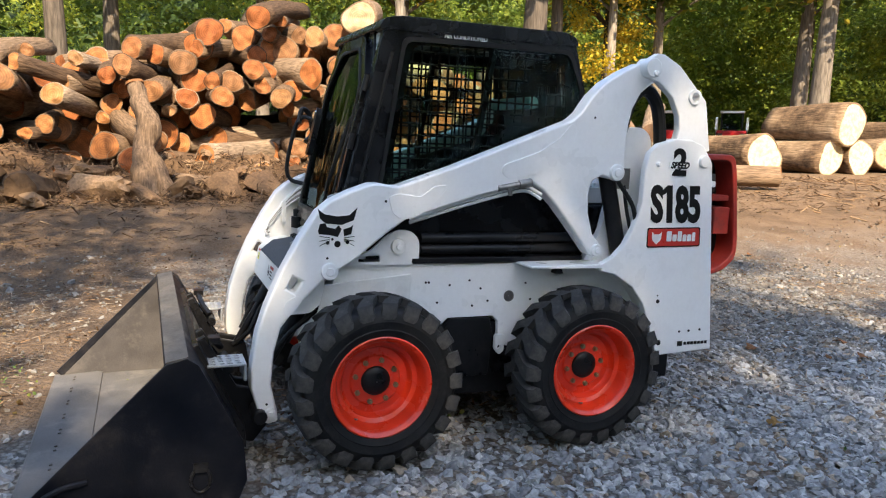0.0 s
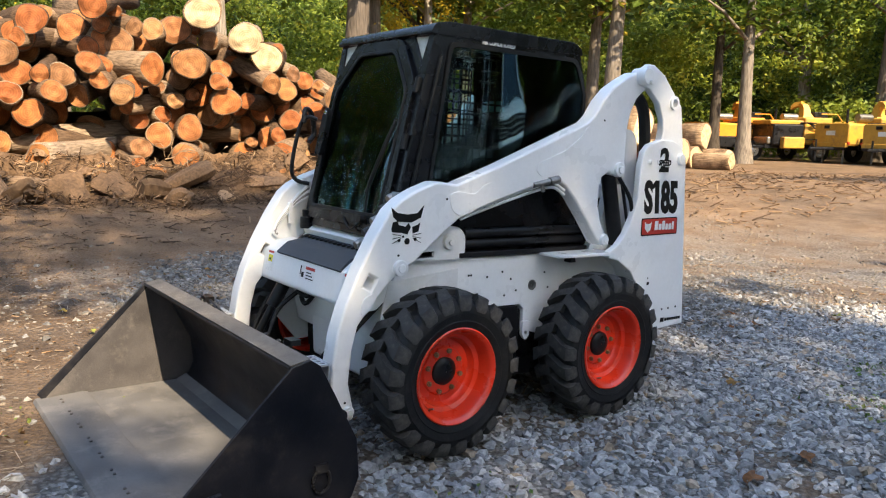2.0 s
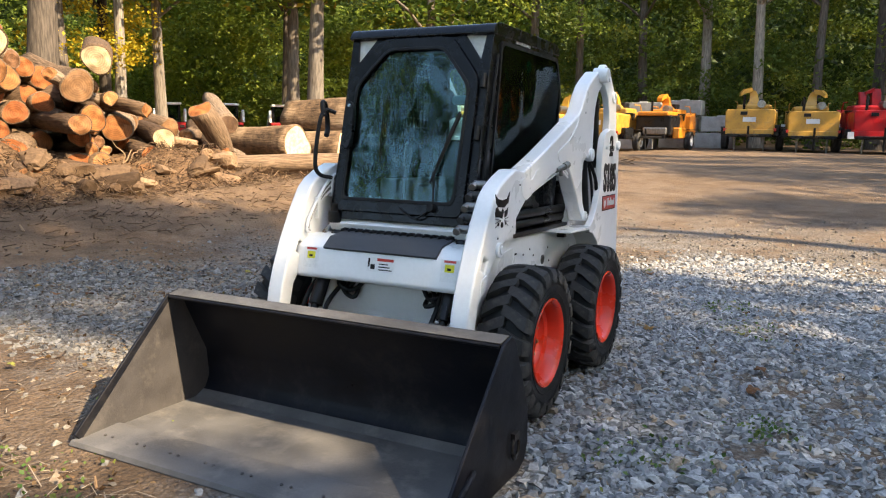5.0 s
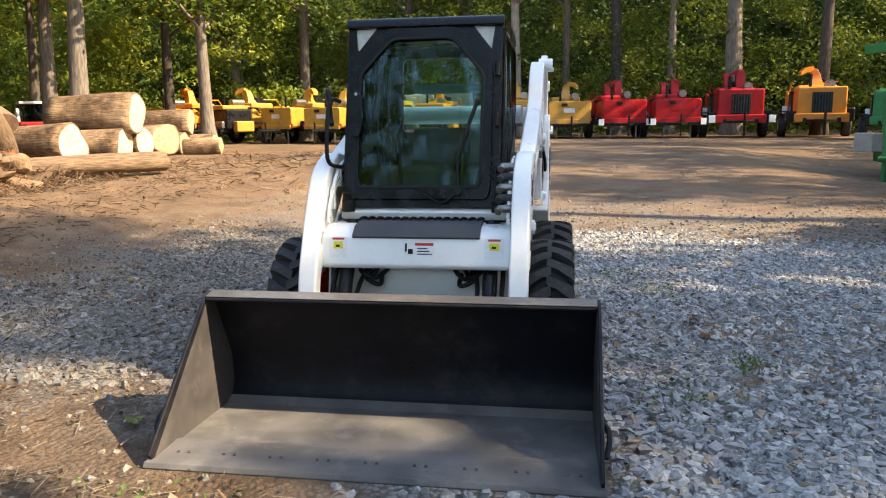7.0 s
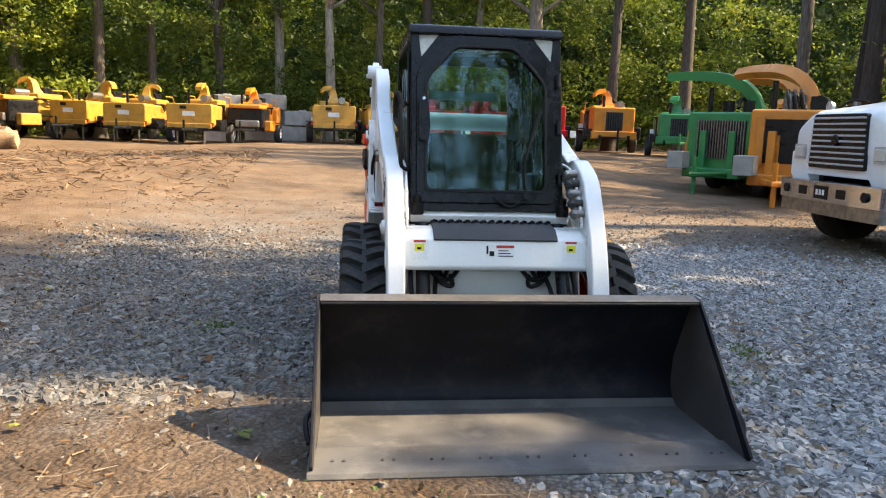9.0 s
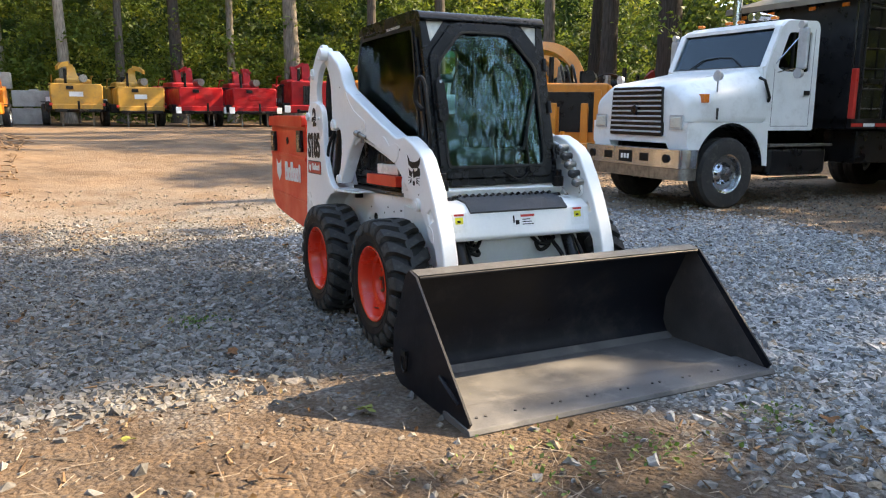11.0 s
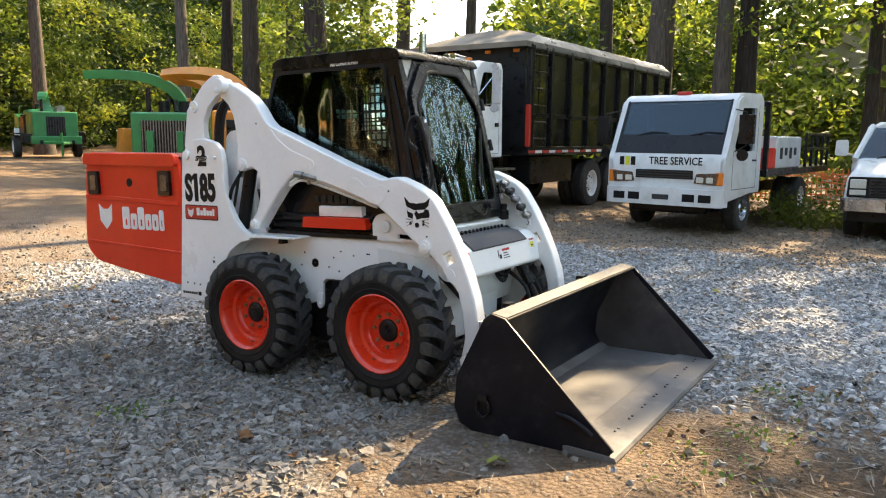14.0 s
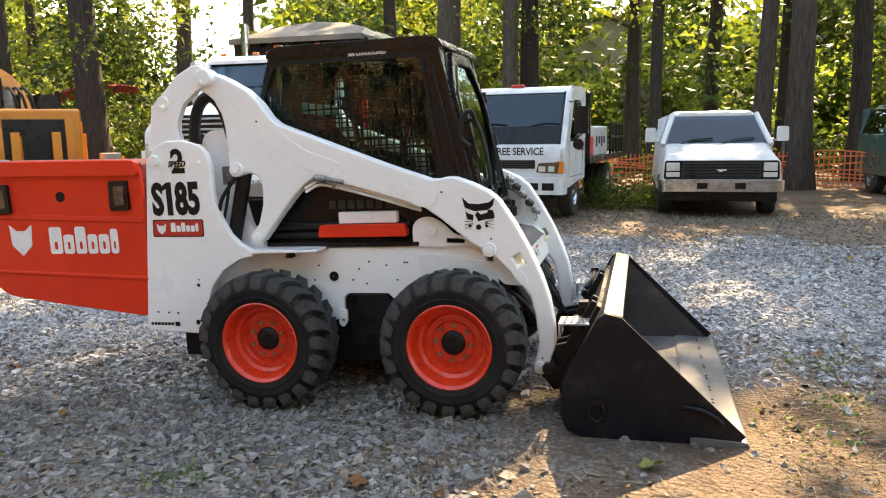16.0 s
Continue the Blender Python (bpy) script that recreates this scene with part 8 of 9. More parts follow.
    bp = pplate("bumper", t, DUSTY_WHITE, rounded([(-0.1, -0.9), (-0.06, -0.97), (0.2, -0.98), (0.2, 0.98), (-0.06, 0.97), (-0.1, 0.9)], 0.03), 0.44, 0.71, "z", 0.02, "white bumper with dark slots")
    for y in (-0.72, -0.46, 0.46, 0.72):
        pbox("bumper_slot", bp, INK, -0.106, -0.09, y - 0.1, y + 0.1, 0.51, 0.63, 0.005)
    pbox("plate_bar", bp, GRILLE, -0.105, -0.098, -0.14, 0.14, 0.53, 0.61, 0)
    part("lettering", text_bm("TREE SERVICE", 0.17, pose(-0.004, -0.18, 1.135, 90, 0, -90), 0.001, 0.85, 0.003), INK, t, "dark words TREE SERVICE", smooth=0)
    for k in range(3):
        pbox("name_bar", t, INK if k != 1 else YELLOW_DECAL, -0.004, 0.0, 0.5 + k * 0.1, 0.58 + k * 0.1, 1.06, 1.2, 0)
    for s in (1, -1):
        wheel_part(t, 1.05, s * 0.82, 0.37, 0.37, 0.22, CHROME, s)
        wheel_part(t, 4.2, s * 0.86, 0.39, 0.39, 0.23, DUSTY_WHITE, s)
        wheel_part(t, 4.2, s * 0.62, 0.39, 0.39, 0.2, DUSTY_WHITE, s)
        pplate("mudguard", t, BLACK, [(0.55, 0.62), (0.7, 0.82), (1.4, 0.82), (1.55, 0.62), (1.5, 0.6), (1.35, 0.76), (0.75, 0.76), (0.6, 0.6)], s * 0.7, s * 0.97, "y", 0.01)
        pbox("frame_rail", t, BLACK, 0.3, 5.6, s * 0.36 - 0.04, s * 0.36 + 0.04, 0.5, 0.7, 0.01)
    pbox("engine_pan", t, BLACK, 0.15, 1.7, -0.62, 0.62, 0.3, 0.56, 0.04, "dark engine and axle under the cab")
    pbox("bed", t, BLACK, 1.75, 5.8, -1.05, 1.05, 0.86, 0.98, 0.01, "black flat bed")
    for y in (-1.0, -0.35, 0.35, 1.0):
        pbox("headboard_post", t, BLACK, 1.76, 1.84, y - 0.04, y + 0.04, 0.98, 2.1, 0.008)
    pbox("headboard_rail", t, BLACK, 1.76, 1.84, -1.04, 1.04, 2.04, 2.12, 0.008)
    pbox("fuel_can", t, RED, 1.95, 2.4, -1.0, -0.55, 0.98, 1.35, 0.04, "red fuel tank")
    tb = pbox("tank", t, DUSTY_WHITE, 2.4, 3.9, -1.0, -0.1, 0.98, 1.55, 0.03, "white tank box on the bed")
    for k in range(4):
        pbox("name_bar", tb, INK, 2.6 + k * 0.28, 2.75 + k * 0.28, -1.004, -1.0, 1.15 + 0.06 * (k % 2), 1.35, 0)
    for k in range(5):
        pbox("stake", t, BLACK, 4.1 + k * 0.4, 4.15 + k * 0.4, -1.05, -1.0, 0.98, 1.6, 0.006)
        pbox("stake", t, BLACK, 4.1 + k * 0.4, 4.15 + k * 0.4, 1.0, 1.05, 0.98, 1.6, 0.006)
    for z in (1.3, 1.58):
        pbox("stake_rail", t, BLACK, 4.05, 5.8, -1.06, -1.02, z, z + 0.05, 0.006)
        pbox("stake_rail", t, BLACK, 4.05, 5.8, 1.02, 1.06, z, z + 0.05, 0.006)
    return t


flatbed(pose(8.32, 0.80, gzf(10, 1), 0, 0, -7.0))


def van(m, body, name, label, height=1.84):
    t = thing(name, m, label, "van")
    k = height / 1.84
    zr, belt = 1.84 * k, 1.24 * k
    bm = B()
    loft(bm, [ring_at(0.0, 0.9, 0.5, 0.92, 0.88, 0.06), ring_at(0.05, 0.97, 0.45, 1.0, 0.93, 0.08), ring_at(0.35, 0.99, 0.42, 1.1, 0.9, 0.12), ring_at(0.9, 1.0, 0.42, 1.23, 0.88, 0.14), ring_at(1.05, 1.0, 0.42, belt + 0.02, 0.9, 0.1)])
    part("hood", bm, body, t, "short sloping hood and front wings", smooth=50)
    bm = B()
    loft(bm, [ring_at(1.05, 1.0, 0.42, belt, 0.95, 0.05), ring_at(2.0, 1.0, 0.42, belt, 0.95, 0.05), ring_at(4.9, 1.0, 0.42, belt, 0.95, 0.05)])
    part("lower_body", bm, body, t, "painted lower body", smooth=50)
    rows = []
    for x, w, z in ((1.55, 0.70, zr - 0.04), (1.72, 0.74, zr), (2.6, 0.76, zr + 0.02), (4.6, 0.75, zr), (4.78, 0.72, zr - 0.05)):
        rows.append(ring_at(x, w + 0.04, zr - 0.11, z, w - 0.1, 0.04))
    bm = B()
    loft(bm, rows)
    part("roof", bm, body, t, "painted roof", smooth=50)
    ws = [(-0.88, 0.98, belt), (0.88, 0.98, belt), (0.70, 1.56, zr - 0.09), (-0.70, 1.56, zr - 0.09)]
    bm = B()
    loft(bm, [[(x, y, z) for y, x, z in ws], [(x + 0.03, y, z - 0.01) for y, x, z in ws]])
    w = part("windscreen", bm, CAR_GLASS, t, "sloping windscreen")
    for s in (1, -1):
        bm = B()
        tube(bm, [(0.98, s * 0.92, belt - 0.02), (1.58, s * 0.73, zr - 0.07)], 0.05, 8)
        part("pillar", bm, body, w)
        for x0, x1, nm in ((1.12, 2.05, "door_pane"), (2.15, 3.3, "side_pane"), (3.4, 4.75, "side_pane")):
            y0, y1 = s * 0.955, s * 0.78
            xa = 1.62 if nm == "door_pane" else x0
            bm = B()
            loft(bm, [[(x0, y0, belt), (x1, y0, belt), (x1, y1, zr - 0.1), (xa, y1, zr - 0.1)], [(x0, y0 - s * 0.02, belt), (x1, y0 - s * 0.02, belt), (x1, y1 - s * 0.02, zr - 0.1), (xa, y1 - s * 0.02, zr - 0.1)]])
            part(nm, bm, CAR_GLASS, t)
            bm = B()
            tube(bm, [(x1 + 0.05, s * 0.95, belt - 0.02), (x1 + 0.05, s * 0.78, zr - 0.08)], 0.05, 8)
            part("pillar", bm, body, t)
        wheel_part(t, 0.9, s * 0.86, 0.36, 0.36, 0.24, STEEL, s)
        wheel_part(t, 3.95, s * 0.86, 0.36, 0.36, 0.24, STEEL, s)
        bm = B()
        loft(bm, [ring_at(1.12, 0.1, 1.28, 1.54, 0.09, 0.04), ring_at(1.2, 0.1, 1.28, 1.54, 0.09, 0.04)])
        bmesh.ops.translate(bm, vec=(0, s * 1.13, 0), verts=bm.verts)
        tube(bm, [(1.3, s * 0.96, 1.28), (1.18, s * 1.1, 1.32)], 0.02, 6)
        part("mirror", bm, body, t, "pale door mirror", smooth=50)
        bm = B()
        tube(bm, [(0.96, s * 0.35 + 0.25, belt + 0.01), (1.04, s * 0.35, belt + 0.09), (1.06, s * 0.35 - 0.3, belt + 0.1)], 0.013, 6)
        part("wiper", bm, HOSE, w)
    pbox("dash", t, CLOTH, 1.06, 1.4, -0.85, 0.85, 1.0, belt - 0.02, 0.03)
    pbox("rear_door", t, body, 4.84, 4.92, -0.9, 0.9, 0.5, zr - 0.1, 0.03)
    for y in (-0.4, 0.4):
        pbox("seat", t, CLOTH, 1.9, 2.1, y - 0.25, y + 0.25, 0.9, 1.5, 0.08)
    pplate("grille_surround", t, BLACK, rounded([(-0.92, 0.67), (0.92, 0.67), (0.9, 0.985), (-0.9, 0.985)], 0.04), -0.015, 0.06, "x", 0.01, "dark band round the lamps and grille")
    g = pplate("grille", t, GRILLE, rounded([(-0.62, 0.70), (0.62, 0.70), (0.62, 0.95), (-0.62, 0.95)], 0.02), -0.03, 0.03, "x", 0.008, "dark slotted grille")
    for i in range(5):
        pbox("slat", g, BLACK, -0.045, -0.02, -0.6, 0.6, 0.715 + i * 0.048, 0.738 + i * 0.048, 0.003)
    pplate("emblem", g, PAPER, [(-0.09, 0.815), (-0.03, 0.815), (-0.02, 0.8), (0.03, 0.8), (0.04, 0.815), (0.09, 0.83), (0.04, 0.84), (-0.07, 0.84)], -0.06, -0.045, "x", 0.002)
    for s in (1, -1):
        h = pbox("headlamp", t, LAMP_GLASS, -0.035, 0.05, s * 0.77 - 0.11, s * 0.77 + 0.11, 0.81, 0.95, 0.015, "square headlamp")
        pbox("turn_lamp", h, LAMP_GLASS, -0.03, 0.05, s * 0.77 - 0.11, s * 0.77 + 0.11, 0.71, 0.79, 0.01)
    bp = pplate("bumper", t, CHROME, rounded([(-0.14, -0.9), (-0.08, -0.99), (0.15, -1.01), (0.15, 1.01), (-0.08, 0.99), (-0.14, 0.9)], 0.03), 0.47, 0.66, "z", 0.03, "dull chrome bumper")
    for y in (-0.3, 0.3):
        pbox("bumper_slot", bp, INK, -0.146, -0.12, y - 0.085, y + 0.085, 0.52, 0.62, 0.004)
    pbox("valance", t, BLACK, 0.0, 0.3, -0.9, 0.9, 0.3, 0.5, 0.02)
    pbox("floor", t, BLACK, 0.3, 4.8, -0.85, 0.85, 0.3, 0.44, 0.01)
    return t


van(pose(9.25, -2.66, gzf(9.9, -2.6), 0, 0, 0.5), DUSTY_WHITE, "van", "white van with dull chrome bumper parked by the brush", 1.84)
van(pose(11.2, -7.7, gzf(11.5, -7.7), 0, 0, 4), TEAL, "van", "dark teal van parked at the edge of the brush", 2.0)


# wood chippers: feed end towards -x of each, engine box, curved discharge chute
def chipper(m, paint, label, sc=1.0, chute=80.0, face="box", high=1.0, group="wood chippers"):
    t = thing("wood_chipper", m, label, "wood chipper", group)

    def S(*v):
        return [q * sc for q in v]
    def bx(name, mt, x0, x1, y0, y1, z0, z1, bev=0.02, lb="", par=None):
        return pbox(name, par or t, mt, *S(x0, x1, y0, y1, z0, z1), bev * sc, lb)
    for s in (1, -1):
        bx("frame_rail", BLACK, -0.3, 3.2, s * 0.5 - 0.05, s * 0.5 + 0.05, 0.5, 0.64, 0.01)
        wheel_part(t, 1.7 * sc, s * 1.0 * sc, 0.4 * sc, 0.4 * sc, 0.24 * sc, WHITE_OLD if paint is not M_RED else STEEL, s)
        bx("mudguard", BLACK, 1.2, 2.2, s * 1.0 - 0.15, s * 1.0 + 0.15, 0.84, 0.88, 0.015)
    bm = B()
    tube(bm, [S(-0.2, 0.45, 0.55), S(-1.2, 0, 0.55), S(-0.2, -0.45, 0.55)], 0.05 * sc, 8)
    cyl(bm, S(-1.0, 0, 0.1), S(-1.0, 0, 0.9), 0.04 * sc, seg=10)
    part("tow_bar", bm, BLACK if paint is not GREEN else paint, t)
    if face == "box":                          # engine box, grille to the front
        e = bx("engine_box", paint, -0.1, 1.35, -0.72, 0.72, 0.62, 1.62, 0.05, "painted engine box")
        bx("radiator", BLACK, -0.13, -0.1, -0.3, 0.3, 0.8, 1.45, 0.01, "", e)
        for k in range(7):
            bx("slat", GRILLE, -0.15, -0.12, -0.27 + k * 0.085, -0.24 + k * 0.085, 0.82, 1.43, 0.004, "", e)
        bx("lower_panel", paint, -0.2, 0.0, -0.8, 0.8, 0.5, 0.78, 0.03, "", e)
    elif face == "dark":
        e = bx("engine_box", BLACK, -0.1, 1.2, -0.75, 0.75, 0.62, 1.45, 0.08, "sooty black engine end")
        bx("engine_hood", paint, -0.2, 1.25, -0.65, 0.65, 1.42, 1.6, 0.06, "", e)
        bx("side_panel", paint, 0.3, 1.6, 0.72, 0.85, 0.6, 1.5, 0.03, "", e)
        bx("tank", STEEL, -0.25, -0.05, -0.6, 0.4, 0.65, 0.95, 0.06, "", e)
    else:                                      # broad plain hopper face
        fold = [(-0.78, 0.66), (0.78, 0.66), (0.84, 0.74), (0.86, 1.42), (0.8, 1.5), (-0.8, 1.5), (-0.86, 1.42), (-0.84, 0.74)]
        bm = B()
        loft(bm, [[S(x, y * k, 1.06 + (z - 1.06) * k) for y, z in fold] for x, k in ((-0.36, 0.97), (-0.33, 1.0), (-0.1, 1.0), (0.5, 0.97), (1.25, 0.9))])
        e = part("feed_hopper", bm, paint, t, "square folded feed hopper with scraped sides", bevel=0.015 * sc)
        bx("scraped_panel", DUSTY_WHITE if paint is YELLOW else paint, -0.368, -0.35, -0.2, 0.25, 1.05, 1.22, 0.004, "", e)
        bx("lower_fold", paint, -0.42, -0.3, -0.82, 0.82, 0.6, 0.78, 0.02, "", e)
        bx("latch", BLACK, -0.39, -0.35, 0.1, 0.34, 1.3, 1.42, 0.01, "", e)
        bx("tow_beam", BLACK, -0.5, -0.3, -0.75, 0.75, 0.5, 0.62, 0.02, "", e)
        bx("tail_lamp", LABEL_RED, -0.36, -0.3, 0.75, 0.9, 0.72, 0.82, 0.01, "", e)
        bx("tail_lamp", LABEL_RED, -0.36, -0.3, -0.9, -0.75, 0.72, 0.82, 0.01, "", e)
        for y in (-0.5, 0.5):
            bm = B()
            cyl(bm, S(-0.2, y, 0.0), S(-0.2, y, 0.65), 0.035 * sc, seg=8)
            part("jack_leg", bm, STEEL, t)
    d = bx("drum_housing", paint, 1.3, 2.5, -0.62, 0.62, 0.65, 1.72 * high, 0.08, "drum housing")
    bx("belt_guard", paint if face != "box" else BLACK, 1.35, 2.3, 0.62, 0.78, 0.7, 1.5, 0.05, "", d)
    pplate("infeed", t, paint, [(2.4 * sc, 0.7 * sc), (2.4 * sc, 1.45 * sc), (3.3 * sc, 1.6 * sc), (3.4 * sc, 0.62 * sc)], -0.8 * sc, 0.8 * sc, "y", 0.03 * sc)
    a = radians(chute)
    dx, dy = -math.cos(a), math.sin(a)
    H = 1.7 * high
    bm = B()
    loft(bm, [[S(1.7 + dx * o + ux * q, dy * o + uy * q, z) for ux, uy in ((1, 1), (-1, 1), (-1, -1), (1, -1))] for z, q, o in ((H - 0.35, 0.36, 0), (H - 0.02, 0.3, 0), (H + 0.16, 0.17, 0.02), (H + 0.4, 0.14, 0.05), (H + 0.54, 0.13, 0.12), (H + 0.62, 0.1, 0.26))])
    if paint is M_RED:                         # two short upright stacks
        bm.free()
        bm = B()
        for y, h, q in ((-0.2, 0.62, 0.15), (0.22, 0.5, 0.12)):
            loft(bm, [[S(1.7 + ux * q + o, y + uy * q + o * 0.5, z) for ux, uy in ((1, 1), (-1, 1), (-1, -1), (1, -1))] for z, o in ((H - 0.3, 0), (H + h * 0.75, 0.04), (H + h, 0.1))])
    ch = part("discharge_chute", bm, paint, t, "square tapered discharge chute", bevel=0.015)
    bm = B()
    loft(bm, [[S(1.7 + dx * o - dy * w, dy * o + dx * w, z) for w, z in ((-0.13, z0), (0.13, z0), (0.13, z1), (-0.13, z1))] for o, z0, z1 in ((0.16, H + 0.5, H + 0.66), (0.42, H + 0.44, H + 0.62), (0.56, H + 0.34, H + 0.48))])
    if paint is M_RED:
        bm.free()
        bm = B()
        loft(bm, [[S(1.72 + dx * o - dy * w, -0.1 + dy * o + dx * w, z) for w, z in ((-0.11, z0), (0.11, z0), (0.11, z1), (-0.11, z1))] for o, z0, z1 in ((0.0, H + 0.5, H + 0.66), (0.3, H + 0.42, H + 0.5))])
    part("chute_flap", bm, paint, ch)
    bm = B()
    cyl(bm, S(0.6, 0.3, 1.4), S(0.6, 0.3, 2.05 * high), 0.05 * sc, seg=10)
    part("exhaust", bm, BLACK, t)
    bm = B()
    cyl(bm, S(0.5, -0.3, 1.72), S(1.1, -0.3, 1.72), 0.14 * sc, seg=16)
    part("air_cleaner", bm, STEEL, t)
    bx("feed_motor", BLACK, 1.9, 2.5, -0.3, 0.3, 1.5 * high, 1.95 * high, 0.04)
    bx("engine_block", BLACK, 0.5, 1.4, -0.5, 0.5, 0.62, 1.3, 0.05)
    bx("battery_box", BLACK, 0.1, 0.5, 0.72, 1.02, 0.55, 0.85, 0.02)
    bx("fuel_tank", paint if face == "dark" else BLACK, 0.2, 1.1, -1.02, -0.72, 0.5, 0.95, 0.06)
    for s in (1, -1):
        if paint is M_RED:
            bx("lamp_plate", PAPER, -0.46, -0.42, s * 0.93 - 0.1, s * 0.93 + 0.1, 0.52, 0.76, 0.006, "white lamp plate")
        for k in range(3):
            bm = B()
            tube(bm, curve_pts([S(0.9, s * 0.4, 1.3 + 0.1 * k), S(1.3, s * (0.75 + 0.05 * k), 1.5), S(1.8, s * 0.7, 1.25 + 0.12 * k), S(2.3, s * 0.6, 1.5)], 3), 0.025 * sc, 6)
            part("hose", bm, HOSE, t)
    bx("control_box", PAPER, 2.3, 2.5, 0.8, 0.95, 0.75, 1.05, 0.01)
    for y in (-0.7, 0.7):
        bm = B()
        tube(bm, [S(2.9, y, 1.5), S(2.6, y, 1.85), S(1.9, y, 1.85)], 0.025 * sc, 6)
        part("hand_rail", bm, paint, t)
    return t


for x, y, yaw, paint, lab, sc, ch, face in (
        (-19.0, 30.4, 65, ORANGE, "orange wood chipper with curved chute", 1.2, 100, "hopper"), (-16.5, 31.8, 62, YELLOW, "yellow wood chipper with sooty black engine end", 1.2, 60, "dark"),
        (-13.5, 32.8, 68, YELLOW, "yellow wood chipper with broad hopper", 1.2, -80, "hopper"), (-10.8, 31.6, 80, YELLOW, "faded yellow wood chipper", 1.15, -100, "hopper"), (-7.6, 29.6, 84, YELLOW, "yellow wood chipper with red trim", 1.15, 10, "hopper"),
        (-5.6, 31.5, 84, ORANGE, "orange wood chipper in the row", 1.1, 20, "dark"),
        (-1.6, 32.5, 92, YELLOW, "yellow wood chipper in the row", 1.2, 70, "hopper"), (0.9, 32.0, 96, YELLOW, "yellow wood chipper with steel rails", 1.15, -60, "hopper"),
        (3.3, 31.3, 100, M_RED, "dark red wood chipper", 1.15, 80, "hopper"), (5.6, 30.8, 92, M_RED, "dark red wood chipper", 1.15, -70, "hopper"), (8.2, 30.4, 86, M_RED, "dark red wood chipper with black radiator", 1.3, 90, "box"),
        (11.3, 29.8, 80, ORANGE, "orange wood chipper with tall louvred box", 1.3, 75, "box"), (12.6, 25.6, 70, GREEN, "green wood chipper beside the row", 1.1, 20, "box")):
    chipper(pose(x, y, gzf(x, y), 0, 0, yaw), paint, lab, sc, ch, face)


def whole_tree_chipper(m, paint, label, boom, reach=1.0):
    """A large tracked chipper with a long discharge boom."""
    t = thing("wood_chipper", m, label, "wood chipper", "large chippers")
    e = pbox("engine_box", t, paint, -0.1, 1.5, -0.85, 0.85, 0.55, 1.95, 0.06, "tall painted engine box")
    pbox("radiator", e, BLACK, -0.13, -0.1, -0.6, 0.6, 0.85, 1.75, 0.01)
    if paint is GREEN:
        for k in range(18):
            pbox("slat", e, STEEL, -0.16, -0.12, -0.57 + k * 0.066, -0.545 + k * 0.066, 0.85, 1.75, 0.004)
    else:                                      # open radiator bay with two short posts
        for y in (-0.36, 0.3):
            pbox("bay_post", e, paint, -0.17, -0.12, y - 0.07, y + 0.07, 0.85, 1.42, 0.01)
        for y in (-0.62, 0.62):
            pbox("bay_frame", e, paint, -0.17, -0.12, y - 0.08, y + 0.08, 0.8, 1.8, 0.01)
        bm = B()
        cyl(bm, (0.35, -0.35, 2.08), (0.95, -0.35, 2.08), 0.17, 0.17, 18)
        part("air_cleaner", bm, BLACK, e)
        bm = B()
        cyl(bm, (0.75, 0.3, 1.9), (0.75, 0.3, 2.35), 0.13, 0.1, 16)
        part("muffler", bm, STEEL, e)
        for k in range(3):
            bm = B()
            tube(bm, curve_pts([(0.3, -0.1 + 0.14 * k, 1.9), (0.4, 0.0 + 0.14 * k, 2.3), (0.9, 0.1 + 0.12 * k, 2.35), (1.4, 0.1 + 0.1 * k, 1.9)], 4), 0.03, 6)
            part("hose", bm, HOSE, e)
    pbox("frame", t, paint, -0.6, 4.2, -0.7, 0.7, 0.4, 0.62, 0.03)
    pbox("drum_housing", t, paint, 1.5, 3.0, -0.7, 0.7, 0.6, 1.75, 0.12, "drum housing")
    pplate("infeed", t, paint, [(3.0, 0.7), (3.0, 1.5), (4.6, 1.6), (4.7, 0.65)], -0.85, 0.85, "y", 0.03)
    for s in (1, -1):
        wheel_part(t, 2.0, s * 0.95, 0.42, 0.42, 0.3, STEEL, s)
        wheel_part(t, 2.95, s * 0.95, 0.42, 0.42, 0.3, STEEL, s)
        pbox("post", t, paint, -0.35, -0.25, s * 0.35 - 0.08, s * 0.35 + 0.08, 0.45, 1.5, 0.02)
    bx0, by0 = reach * math.cos(radians(boom)), reach * math.sin(radians(boom))
    pts = curve_pts([(2.0, 0, 1.6), (2.05, 0, 2.1), (2.0 + bx0 * 0.4, by0 * 0.4, 2.6), (2.0 + bx0 * 1.3, by0 * 1.3, 2.9), (2.0 + bx0 * 2.6, by0 * 2.6, 2.98), (2.0 + bx0 * 3.5, by0 * 3.5, 2.95)], 5)
    bm = B()
    tube(bm, pts, 0.2, 4, [0.24, 0.24, 0.24, 0.23, 0.22, 0.21, 0.2, 0.2, 0.2] + [0.2 - 0.003 * i for i in range(len(pts) - 9)])
    b = part("boom", bm, paint, t, "long curved discharge boom", bevel=0.01)
    for k in range(6):
        bm = B()
        q = pts[-9 + k]
        box(bm, q.x - 0.04, q.x + 0.04, q.y - 0.2, q.y - 0.185, q.z - 0.06, q.z + 0.06)
        part("badge_bar", bm, INK if paint is not GREEN else PAPER, b, smooth=0)
    for y in (-0.25, 0.25):
        bm = B()
        cyl(bm, (0.8, y, 1.95), (0.8, y, 2.25), 0.14, 0.14, 16)
        part("air_cleaner", bm, BLACK, t)
    bm = B()
    cyl(bm, (0.3, 0.5, 1.95), (0.3, 0.5, 2.55), 0.06, 0.06, 12)
    part("exhaust", bm, BLACK, t)
    bm = B()
